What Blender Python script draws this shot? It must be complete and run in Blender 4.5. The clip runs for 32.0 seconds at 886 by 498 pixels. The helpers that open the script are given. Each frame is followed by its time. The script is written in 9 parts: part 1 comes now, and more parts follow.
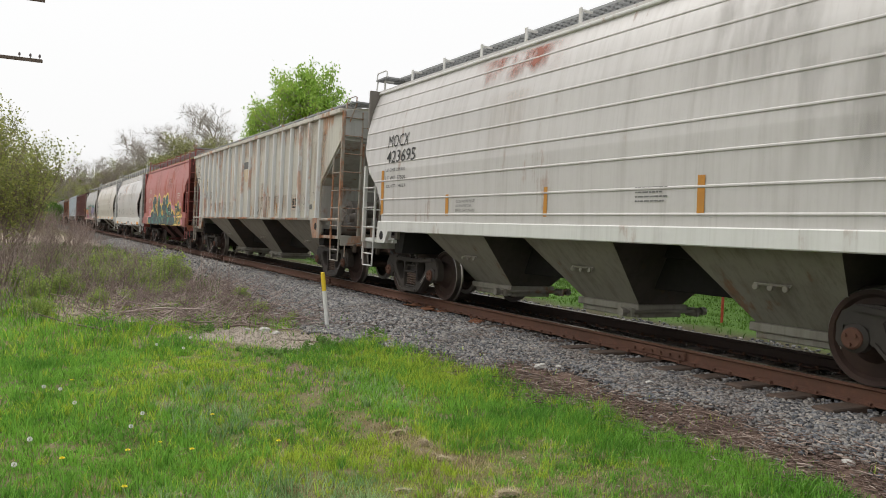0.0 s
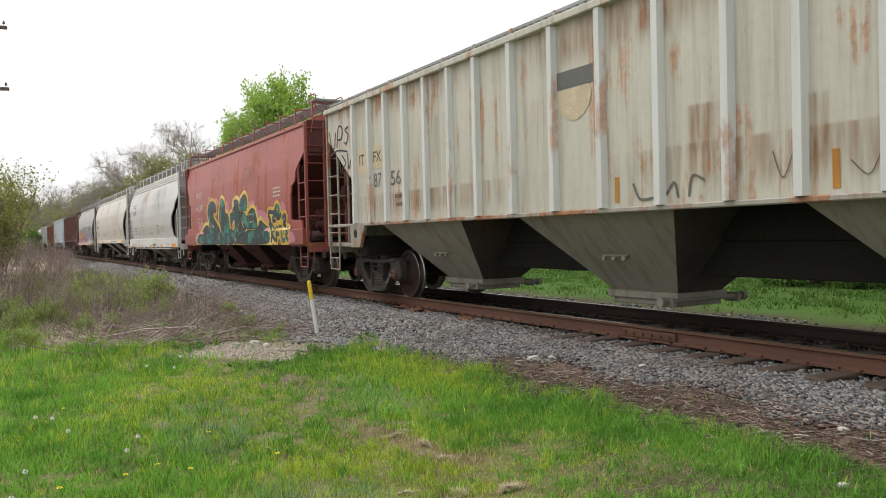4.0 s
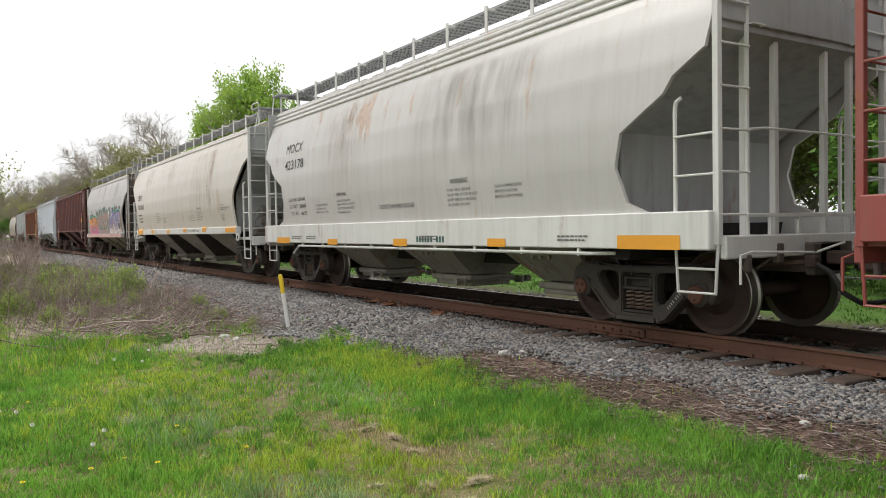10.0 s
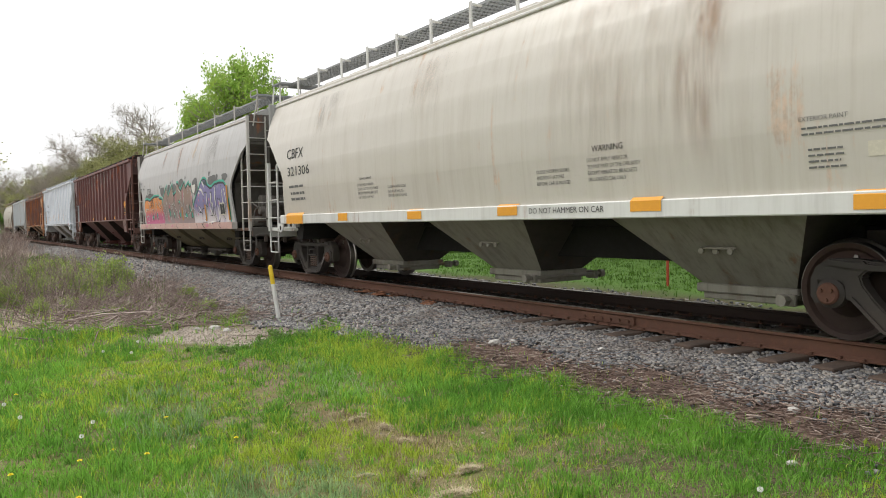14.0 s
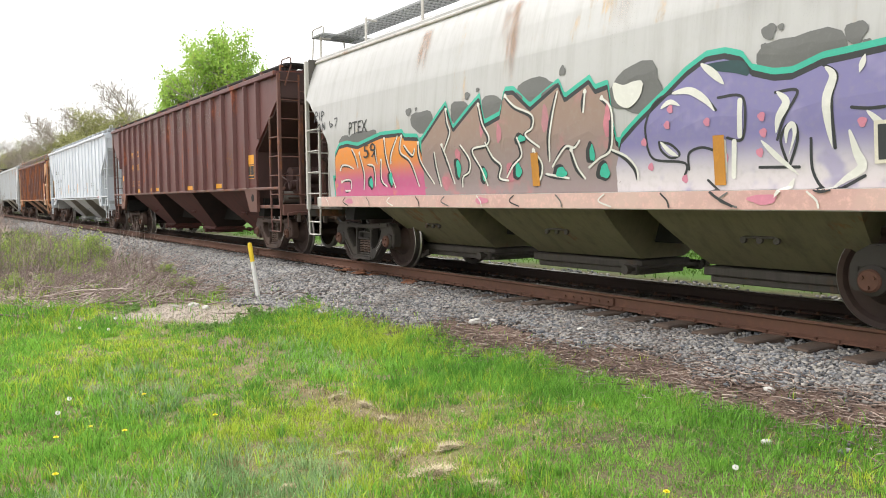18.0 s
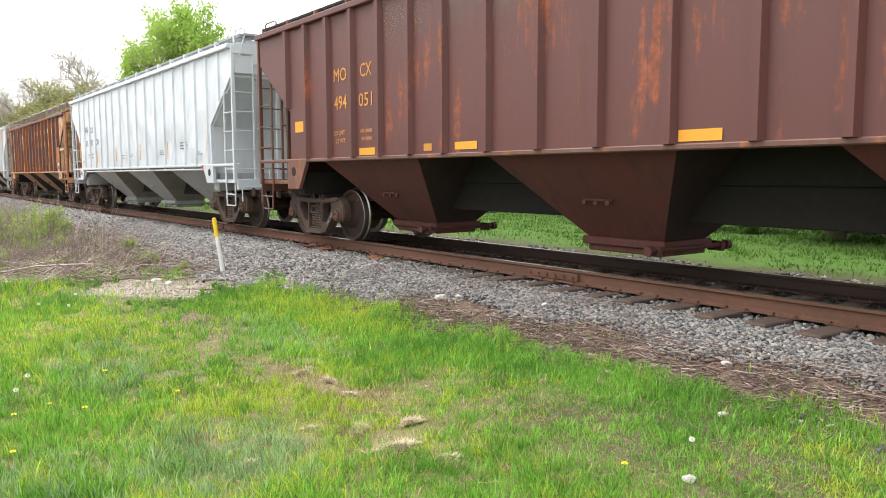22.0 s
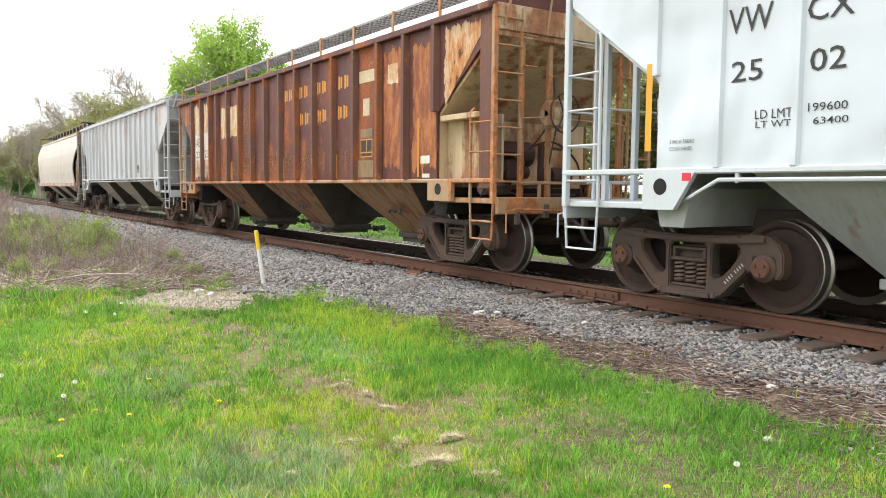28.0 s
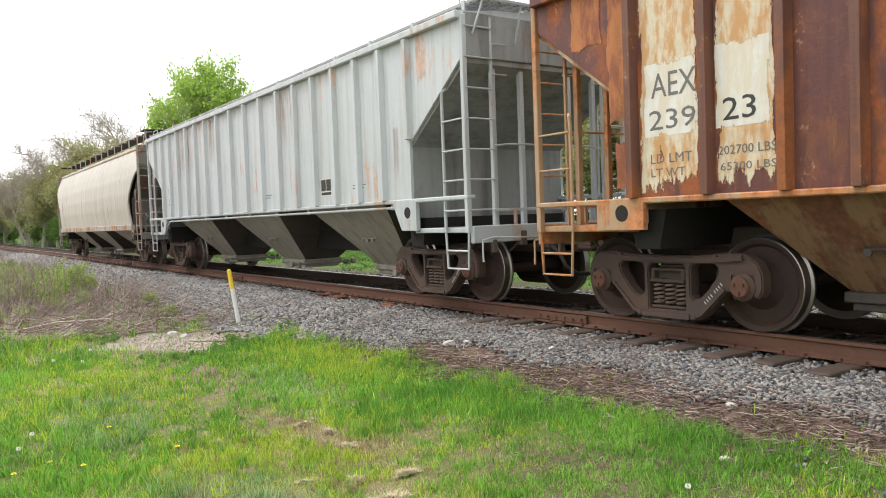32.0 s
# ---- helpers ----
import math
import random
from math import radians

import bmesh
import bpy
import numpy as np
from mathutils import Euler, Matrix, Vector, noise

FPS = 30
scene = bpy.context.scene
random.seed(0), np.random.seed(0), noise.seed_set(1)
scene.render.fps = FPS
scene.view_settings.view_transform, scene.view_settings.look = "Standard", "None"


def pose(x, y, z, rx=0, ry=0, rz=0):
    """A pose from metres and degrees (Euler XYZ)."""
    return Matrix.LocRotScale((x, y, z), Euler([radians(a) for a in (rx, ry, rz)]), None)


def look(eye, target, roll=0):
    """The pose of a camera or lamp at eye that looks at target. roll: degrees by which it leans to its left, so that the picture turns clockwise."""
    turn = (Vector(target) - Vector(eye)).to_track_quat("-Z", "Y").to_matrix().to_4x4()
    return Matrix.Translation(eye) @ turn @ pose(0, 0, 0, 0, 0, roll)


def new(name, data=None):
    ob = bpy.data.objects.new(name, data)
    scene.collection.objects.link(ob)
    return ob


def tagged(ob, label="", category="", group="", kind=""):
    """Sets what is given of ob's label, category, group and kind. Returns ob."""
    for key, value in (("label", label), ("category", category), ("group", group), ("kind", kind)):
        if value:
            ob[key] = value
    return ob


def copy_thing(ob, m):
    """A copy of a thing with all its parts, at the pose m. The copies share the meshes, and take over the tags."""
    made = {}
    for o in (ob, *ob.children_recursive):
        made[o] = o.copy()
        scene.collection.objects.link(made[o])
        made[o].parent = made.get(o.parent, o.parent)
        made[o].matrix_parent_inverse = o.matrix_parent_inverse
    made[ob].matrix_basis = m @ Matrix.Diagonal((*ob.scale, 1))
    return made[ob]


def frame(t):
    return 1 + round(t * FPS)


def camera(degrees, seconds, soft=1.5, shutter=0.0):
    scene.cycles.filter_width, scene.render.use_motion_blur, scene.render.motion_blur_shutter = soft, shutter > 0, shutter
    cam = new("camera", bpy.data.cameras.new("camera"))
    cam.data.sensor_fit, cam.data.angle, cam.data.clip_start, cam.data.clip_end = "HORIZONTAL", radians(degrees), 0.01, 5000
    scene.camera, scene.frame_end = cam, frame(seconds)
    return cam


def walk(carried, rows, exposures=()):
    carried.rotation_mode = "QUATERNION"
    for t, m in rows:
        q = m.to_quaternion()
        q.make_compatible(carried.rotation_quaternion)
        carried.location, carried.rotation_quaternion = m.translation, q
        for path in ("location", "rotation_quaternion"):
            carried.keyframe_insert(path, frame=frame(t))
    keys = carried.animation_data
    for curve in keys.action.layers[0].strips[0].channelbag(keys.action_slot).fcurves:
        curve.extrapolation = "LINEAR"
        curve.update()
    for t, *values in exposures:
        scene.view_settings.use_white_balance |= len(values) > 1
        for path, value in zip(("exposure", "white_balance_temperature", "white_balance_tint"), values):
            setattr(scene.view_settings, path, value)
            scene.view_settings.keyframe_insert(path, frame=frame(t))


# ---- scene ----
cam = camera(60.37, 32.0, soft=1.0)

# the hand-held camera beside the line
PATH = [
    (0.0, pose(-0.025, 0.005, 1.205, 88.96, -2.80, -28.97)),
    (0.5, pose(-0.011, -0.011, 1.211, 89.07, -2.89, -28.14)),
    (1.0, pose(-0.017, -0.008, 1.203, 88.91, -1.95, -28.34)),
    (1.5, pose(-0.026, 0.011, 1.201, 88.75, -0.72, -29.31)),
    (2.0, pose(-0.026, 0.016, 1.194, 88.68, -0.29, -29.66)),
    (2.5, pose(-0.034, 0.020, 1.200, 88.69, 0.26, -29.71)),
    (3.0, pose(-0.024, 0.019, 1.203, 88.79, 0.63, -29.69)),
    (3.5, pose(-0.030, 0.013, 1.207, 88.89, 1.24, -29.85)),
    (5.5, pose(-0.017, 0.011, 1.199, 88.83, 1.08, -31.13)),
    (6.0, pose(-0.016, 0.006, 1.194, 88.52, 1.42, -30.95)),
    (6.5, pose(-0.025, 0.003, 1.194, 88.44, 1.38, -30.99)),
    (7.0, pose(-0.020, -0.005, 1.193, 88.32, 1.47, -31.16)),
    (7.5, pose(-0.016, -0.005, 1.195, 88.34, 1.48, -31.34)),
    (8.0, pose(-0.014, 0.009, 1.199, 88.40, 1.42, -31.48)),
    (8.5, pose(-0.019, -0.003, 1.193, 88.53, 1.35, -31.62)),
    (9.0, pose(-0.020, 0.001, 1.190, 88.51, 0.91, -31.74)),
    (9.5, pose(-0.019, 0.013, 1.195, 88.49, 0.69, -32.07)),
    (10.0, pose(-0.019, -0.006, 1.199, 88.50, 0.90, -32.22)),
    (10.5, pose(-0.012, -0.007, 1.200, 88.71, 0.96, -32.37)),
    (11.0, pose(-0.014, -0.014, 1.195, 88.73, 1.00, -32.39)),
    (11.5, pose(-0.004, -0.013, 1.190, 88.67, 1.05, -32.38)),
    (12.0, pose(-0.020, -0.016, 1.190, 88.63, 0.86, -32.47)),
    (12.5, pose(-0.013, -0.010, 1.188, 88.65, 0.62, -32.48)),
    (13.0, pose(-0.004, -0.005, 1.192, 88.49, 1.18, -32.63)),
    (13.5, pose(0.003, 0.007, 1.187, 88.19, 1.29, -32.79)),
    (14.0, pose(-0.001, 0.000, 1.190, 87.76, 1.16, -32.91)),
    (14.5, pose(0.001, 0.006, 1.185, 87.50, 1.22, -33.18)),
    (16.5, pose(-0.003, 0.001, 1.182, 86.76, 0.98, -33.80)),
    (17.0, pose(0.001, 0.000, 1.185, 86.49, 1.10, -34.02)),
    (17.5, pose(0.002, 0.007, 1.187, 86.37, 0.79, -34.22)),
    (18.0, pose(0.001, 0.019, 1.181, 86.21, 0.52, -34.35)),
    (18.5, pose(-0.011, 0.017, 1.184, 86.01, 0.57, -34.51)),
    (19.0, pose(-0.013, 0.017, 1.183, 85.91, -0.31, -34.53)),
    (19.5, pose(0.004, 0.010, 1.184, 85.84, 0.22, -35.09)),
    (20.0, pose(0.011, 0.004, 1.191, 85.84, 0.50, -35.83)),
    (20.5, pose(0.007, 0.013, 1.179, 85.49, 0.59, -36.04)),
    (21.0, pose(0.027, 0.016, 1.175, 84.94, 0.55, -36.15)),
    (21.5, pose(0.040, 0.012, 1.177, 84.53, 0.07, -36.33)),
    (22.0, pose(0.027, -0.001, 1.181, 84.38, 0.16, -36.68)),
    (22.5, pose(0.017, 0.009, 1.179, 84.50, -0.95, -36.56)),
    (23.0, pose(0.003, 0.007, 1.178, 84.62, -1.11, -36.50)),
    (23.5, pose(-0.004, 0.008, 1.179, 84.78, -1.49, -36.45)),
    (24.0, pose(-0.010, 0.013, 1.182, 84.89, -1.85, -36.22)),
    (24.5, pose(-0.008, 0.017, 1.181, 84.94, -1.92, -35.96)),
    (25.0, pose(-0.013, 0.020, 1.172, 85.21, -2.31, -35.55)),
    (25.5, pose(-0.020, 0.015, 1.182, 85.29, -2.25, -35.23)),
    (27.5, pose(-0.007, 0.017, 1.179, 85.55, -1.10, -33.98)),
    (28.0, pose(-0.002, 0.014, 1.183, 85.54, -0.55, -33.83)),
    (28.5, pose(-0.007, 0.012, 1.179, 85.75, -1.12, -33.46)),
    (29.0, pose(0.004, 0.002, 1.182, 85.91, -0.81, -33.53)),
    (29.5, pose(0.002, 0.001, 1.181, 86.07, -0.59, -33.73)),
    (30.0, pose(0.012, 0.002, 1.183, 86.16, -0.15, -33.87)),
    (30.5, pose(-0.002, -0.009, 1.175, 86.50, -0.05, -34.34)),
    (31.0, pose(0.036, -0.028, 1.178, 86.78, 1.36, -34.45)),
    (31.5, pose(0.125, -0.098, 1.189, 87.11, 1.92, -34.16)),
    (32.0, pose(0.242, -0.162, 1.211, 87.65, 2.06, -34.71)),
]
EXPOSURES = [(0.0, -0.57), (3.5, -0.5), (6.0, -0.25), (8.0, -0.22), (10.0, -0.42), (13.0, -0.42), (16.5, 0.12), (19.0, 0.36), (22.0, 0.47), (24.0, 0.2), (28.0, 0.4), (30.0, 0.45), (32.0, 0.16)]
walk(cam, PATH, EXPOSURES)

# centre line of the track, and the metres that the train has gone at each full second
TRACK_X = 7.688
GONE = [0.00, 4.25, 8.48, 12.69, 16.93, 21.24, 25.63, 30.08, 34.57, 39.05, 43.52, 47.96, 52.37, 56.75, 61.11, 65.47, 69.82, 74.16, 78.50, 82.83, 87.15, 91.45, 95.73, 100.00, 104.23, 108.42, 112.58, 116.70, 120.81, 124.95, 129.17, 133.45, 137.62]


def gone(t):
    """Metres that the train has gone at t seconds."""
    i = min(max(int(t), 0), 31)
    f = t - i
    a, b = GONE[i], GONE[i + 1]
    before = GONE[i - 1] if i > 0 else 2 * a - b
    after = GONE[i + 2] if i < 31 else 2 * b - a
    m0, m1 = (b - before) / 2, (after - a) / 2
    return (2 * f**3 - 3 * f**2 + 1) * a + (f**3 - 2 * f**2 + f) * m0 + (3 * f**2 - 2 * f**3) * b + (f**3 - f**2) * m1


# ---- sky and sun: a bright, thin overcast ----
world = bpy.data.worlds.new("overcast_sky")
scene.world = world
world.use_nodes = True
wn, wl = world.node_tree.nodes, world.node_tree.links
sky = wn.new("ShaderNodeTexSky")
sky.sky_type, sky.sun_disc = "NISHITA", False
sky.sun_elevation, sky.sun_rotation = radians(54), radians(-32)
sky.air_density, sky.dust_density, sky.ozone_density = 1.0, 4.0, 1.0
soft_sky = wn.new("ShaderNodeHueSaturation")
soft_sky.inputs["Saturation"].default_value = 0.22
wl.new(sky.outputs[0], soft_sky.inputs["Color"])
# an overcast sky is brighter overhead than at the horizon
place = wn.new("ShaderNodeTexCoord")
height = wn.new("ShaderNodeSeparateXYZ")
wl.new(place.outputs["Generated"], height.inputs[0])
rise = wn.new("ShaderNodeMapRange")
rise.inputs[1].default_value, rise.inputs[2].default_value = 0.0, 1.0
rise.inputs[3].default_value, rise.inputs[4].default_value = 20.5, 23.0
wl.new(height.outputs[2], rise.inputs[0])
veil = wn.new("ShaderNodeMix")
veil.data_type = "RGBA"
veil.inputs[0].default_value = 0.9
wl.new(soft_sky.outputs[0], veil.inputs[6])
wl.new(rise.outputs[0], veil.inputs[7])
wl.new(veil.outputs[2], wn["Background"].inputs["Color"])
wn["Background"].inputs["Strength"].default_value = 0.075
sun = new("sun", bpy.data.lights.new("sun", "SUN"))
sun.data.energy, sun.data.angle, sun.data.color = 2.6, radians(36), (1.0, 0.96, 0.9)
sun.matrix_world = look((-14, 22, 36), (0, 0, 0))

# ---- mesh and material tools ----
rnd = random.Random(7)


class Mesh:
    """Collects the corners and faces of one mesh."""

    def __init__(self):
        self.v, self.f, self.m = [], [], []

    def add(self, verts, faces, slot=0):
        n = len(self.v)
        self.v.extend(verts)
        self.f.extend(tuple(i + n for i in face) for face in faces)
        self.m.extend([slot] * len(faces))
        return self

    def data(self, name, materials, smooth=0):
        me = bpy.data.meshes.new(name)
        me.from_pydata([tuple(p) for p in self.v], [], self.f)
        for material in materials if isinstance(materials, (list, tuple)) else [materials]:
            me.materials.append(material)
        if any(self.m):
            me.polygons.foreach_set("material_index", self.m)
        me.update()
        if smooth:
            me.shade_smooth()
            me.set_sharp_from_angle(angle=radians(smooth))
        return me


def part(name, shape, material, parent, label="", smooth=0, at=None):
    """Links a shape as one mesh object under a thing or a part."""
    me = shape.data(name, material, smooth) if isinstance(shape, Mesh) else shape
    ob = new(name, me)
    ob.parent = parent
    if at is not None:
        ob.matrix_basis = at if isinstance(at, Matrix) else Matrix.Translation(at)
    if label:
        tagged(ob, label)
    return ob


def thing(name, m, label, category, group="", kind=""):
    ob = new(name)
    ob.empty_display_size = 0.3
    ob.matrix_basis = m
    return tagged(ob, label, category, group, kind)


def box(me, x0, x1, y0, y1, z0, z1, b=0.006, slot=0, turn=None):
    """A box with chamfered edges."""
    b = min(b, (x1 - x0) * 0.3, (y1 - y0) * 0.3, (z1 - z0) * 0.3)
    vs, ids = [], {}
    lo, hi = (x0, y0, z0), (x1, y1, z1)
    for sx in (0, 1):
        for sy in (0, 1):
            for sz in (0, 1):
                s = (sx, sy, sz)
                for axis in range(3):
                    p = [(hi[k] if s[k] else lo[k]) if k == axis else (hi[k] - b if s[k] else lo[k] + b) for k in range(3)]
                    ids[s, axis] = len(vs)
                    vs.append(p)
    fs = []
    for axis in range(3):
        u, w = (axis + 1) % 3, (axis + 2) % 3
        for side in (0, 1):
            ring = []
            for a, c in ((0, 0), (1, 0), (1, 1), (0, 1)):
                s = [0, 0, 0]
                s[axis], s[u], s[w] = side, a, c
                ring.append(ids[tuple(s), axis])
            fs.append(ring if side else ring[::-1])
        for a in (0, 1):
            for c in (0, 1):
                s0, s1 = [0, 0, 0], [0, 0, 0]
                s0[u] = s1[u] = a
                s0[w] = s1[w] = c
                s1[axis] = 1
                s0, s1 = tuple(s0), tuple(s1)
                ring = [ids[s0, u], ids[s1, u], ids[s1, w], ids[s0, w]]
                fs.append(ring if a == c else ring[::-1])
    for s in ((i, j, k) for i in (0, 1) for j in (0, 1) for k in (0, 1)):
        ring = [ids[s, 0], ids[s, 1], ids[s, 2]]
        fs.append(ring if sum(s) % 2 else ring[::-1])
    if turn is not None:
        vs = [turn @ Vector(p) for p in vs]
    return me.add(vs, fs, slot)


def tube(me, points, r, seg=6, slot=0, r_end=None):
    """A round bar along a line of points."""
    pts = [Vector(p) for p in points]
    rings, n = [], len(pts)
    vs, fs = [], []
    side = None
    for i, p in enumerate(pts):
        d = (pts[min(i + 1, n - 1)] - pts[max(i - 1, 0)]).normalized()
        if side is None:
            side = d.orthogonal().normalized()
        else:
            side = (side - d * side.dot(d))
            side = side.normalized() if side.length > 1e-5 else d.orthogonal().normalized()
        up = d.cross(side)
        k = r if r_end is None else r + (r_end - r) * i / (n - 1)
        for j in range(seg):
            a = 2 * math.pi * j / seg
            vs.append(p + side * (math.cos(a) * k) + up * (math.sin(a) * k))
    for i in range(n - 1):
        for j in range(seg):
            a, b = i * seg + j, i * seg + (j + 1) % seg
            fs.append((a, b, b + seg, a + seg))
    fs.append(tuple(range(seg))[::-1])
    fs.append(tuple((n - 1) * seg + j for j in range(seg)))
    return me.add(vs, fs, slot)


def lathe(me, profile, centre=(0, 0, 0), seg=36, slot=0, caps=True):
    """Turns a profile of (x, radius) about the x axis."""
    vs, fs = [], []
    for x, r in profile:
        for j in range(seg):
            a = 2 * math.pi * j / seg
            vs.append((centre[0] + x, centre[1] + r * math.cos(a), centre[2] + r * math.sin(a)))
    for i in range(len(profile) - 1):
        for j in range(seg):
            a, b = i * seg + j, i * seg + (j + 1) % seg
            fs.append((a, b, b + seg, a + seg))
    if caps:
        fs.append(tuple(range(seg)))
        fs.append(tuple((len(profile) - 1) * seg + j for j in range(seg))[::-1])
    return me.add(vs, fs, slot)


def prism(me, outline, x0, x1, slot=0):
    """An outline of (y, z) carried from x0 to x1."""
    n = len(outline)
    vs = [(x0, y, z) for y, z in outline] + [(x1, y, z) for y, z in outline]
    fs = [tuple(range(n)), tuple(range(n, 2 * n))[::-1]]
    fs += [(i, i + n, (i + 1) % n + n, (i + 1) % n) for i in range(n)]
    return me.add(vs, fs, slot)


def strip(me, line, width, x0, x1, slot=0):
    """A flat bar of one width that follows a line of (y, z), as thick as x0 to x1."""
    pts = [Vector((0, y, z)) for y, z in line]
    left, right = [], []
    for i, p in enumerate(pts):
        d = pts[min(i + 1, len(pts) - 1)] - pts[max(i - 1, 0)]
        nrm = Vector((0, -d.z, d.y)).normalized() * width / 2
        left.append(p + nrm)
        right.append(p - nrm)
    for i in range(len(pts) - 1):
        q = [left[i], left[i + 1], right[i + 1], right[i]]
        prism(me, [(p.y, p.z) for p in q], x0, x1, slot)
    return me


def numpy_mesh(name, verts, faces, material, smooth=False):
    """A large mesh from arrays of corners and of faces that all have the same number of sides."""
    me = bpy.data.meshes.new(name)
    verts, faces = np.asarray(verts, np.float32), np.asarray(faces, np.int32)
    k = faces.shape[1]
    me.vertices.add(len(verts))
    me.vertices.foreach_set("co", verts.ravel())
    me.loops.add(faces.size)
    me.loops.foreach_set("vertex_index", faces.ravel())
    me.polygons.add(len(faces))
    me.polygons.foreach_set("loop_start", np.arange(len(faces), dtype=np.int32) * k)
    for material in material if isinstance(material, (list, tuple)) else [material]:
        me.materials.append(material)
    me.update(calc_edges=True)
    me.validate()
    if smooth:
        me.shade_smooth()
    return me


class Nodes:
    """A node material in short: every call adds a node and returns its output."""

    def __init__(self, name):
        self.material = bpy.data.materials.new(name)
        self.material.use_nodes = True
        self.tree = self.material.node_tree
        self.shader = self.tree.nodes["Principled BSDF"]
        self.place = self.tree.nodes.new("ShaderNodeTexCoord").outputs["Object"]

    def set(self, socket, value):
        if isinstance(value, bpy.types.NodeSocket):
            self.tree.links.new(value, socket)
        elif hasattr(socket.default_value, "__len__") and not hasattr(value, "__len__"):
            socket.default_value = [value] * len(socket.default_value)
        elif hasattr(value, "__len__") and len(value) == 3 and len(socket.default_value) == 4:
            socket.default_value = (*value, 1)
        else:
            socket.default_value = value

    def scaled(self, scale, offset=(0, 0, 0), source=None):
        node = self.tree.nodes.new("ShaderNodeMapping")
        self.set(node.inputs[0], source or self.place)
        node.inputs["Location"].default_value = offset
        node.inputs["Scale"].default_value = scale
        return node.outputs[0]

    def noise(self, vector, scale=1.0, detail=4, rough=0.6, distort=0.0):
        node = self.tree.nodes.new("ShaderNodeTexNoise")
        self.set(node.inputs["Vector"], vector)
        for key, value in (("Scale", scale), ("Detail", detail), ("Roughness", rough), ("Distortion", distort)):
            node.inputs[key].default_value = value
        return node.outputs[0]

    def voronoi(self, vector, scale, feature="F1"):
        node = self.tree.nodes.new("ShaderNodeTexVoronoi")
        node.feature = feature
        self.set(node.inputs["Vector"], vector)
        node.inputs["Scale"].default_value = scale
        return node.outputs[0]

    def ramp(self, value, low, high, a=0.0, b=1.0):
        node = self.tree.nodes.new("ShaderNodeMapRange")
        node.interpolation_type = "SMOOTHSTEP"
        for socket, v in zip(node.inputs, (value, low, high, a, b)):
            self.set(socket, v)
        return node.outputs[0]

    def mix(self, factor, a, b):
        node = self.tree.nodes.new("ShaderNodeMix")
        node.data_type = "RGBA"
        self.set(node.inputs[0], factor)
        self.set(node.inputs[6], a)
        self.set(node.inputs[7], b)
        return node.outputs[2]

    def math(self, kind, a, b=0.0):
        node = self.tree.nodes.new("ShaderNodeMath")
        node.operation = kind
        self.set(node.inputs[0], a)
        self.set(node.inputs[1], b)
        return node.outputs[0]

    def axis(self, k, source=None):
        node = self.tree.nodes.new("ShaderNodeSeparateXYZ")
        self.set(node.inputs[0], source or self.place)
        return node.outputs[k]

    def island(self):
        return self.tree.nodes.new("ShaderNodeNewGeometry").outputs["Random Per Island"]

    def each(self):
        return self.tree.nodes.new("ShaderNodeObjectInfo").outputs["Random"]

    def world_place(self):
        return self.tree.nodes.new("ShaderNodeNewGeometry").outputs["Position"]

    def bump(self, height, strength=0.3, distance=0.01):
        node = self.tree.nodes.new("ShaderNodeBump")
        node.inputs["Strength"].default_value = strength
        node.inputs["Distance"].default_value = distance
        self.set(node.inputs["Height"], height)
        self.set(self.shader.inputs["Normal"], node.outputs[0])

    def done(self, colour, rough=0.6, metal=0.0, spec=None):
        self.set(self.shader.inputs["Base Color"], colour)
        self.set(self.shader.inputs["Roughness"], rough)
        self.set(self.shader.inputs["Metallic"], metal)
        if spec is not None:
            self.shader.inputs["Specular IOR Level"].default_value = spec
        return self.material


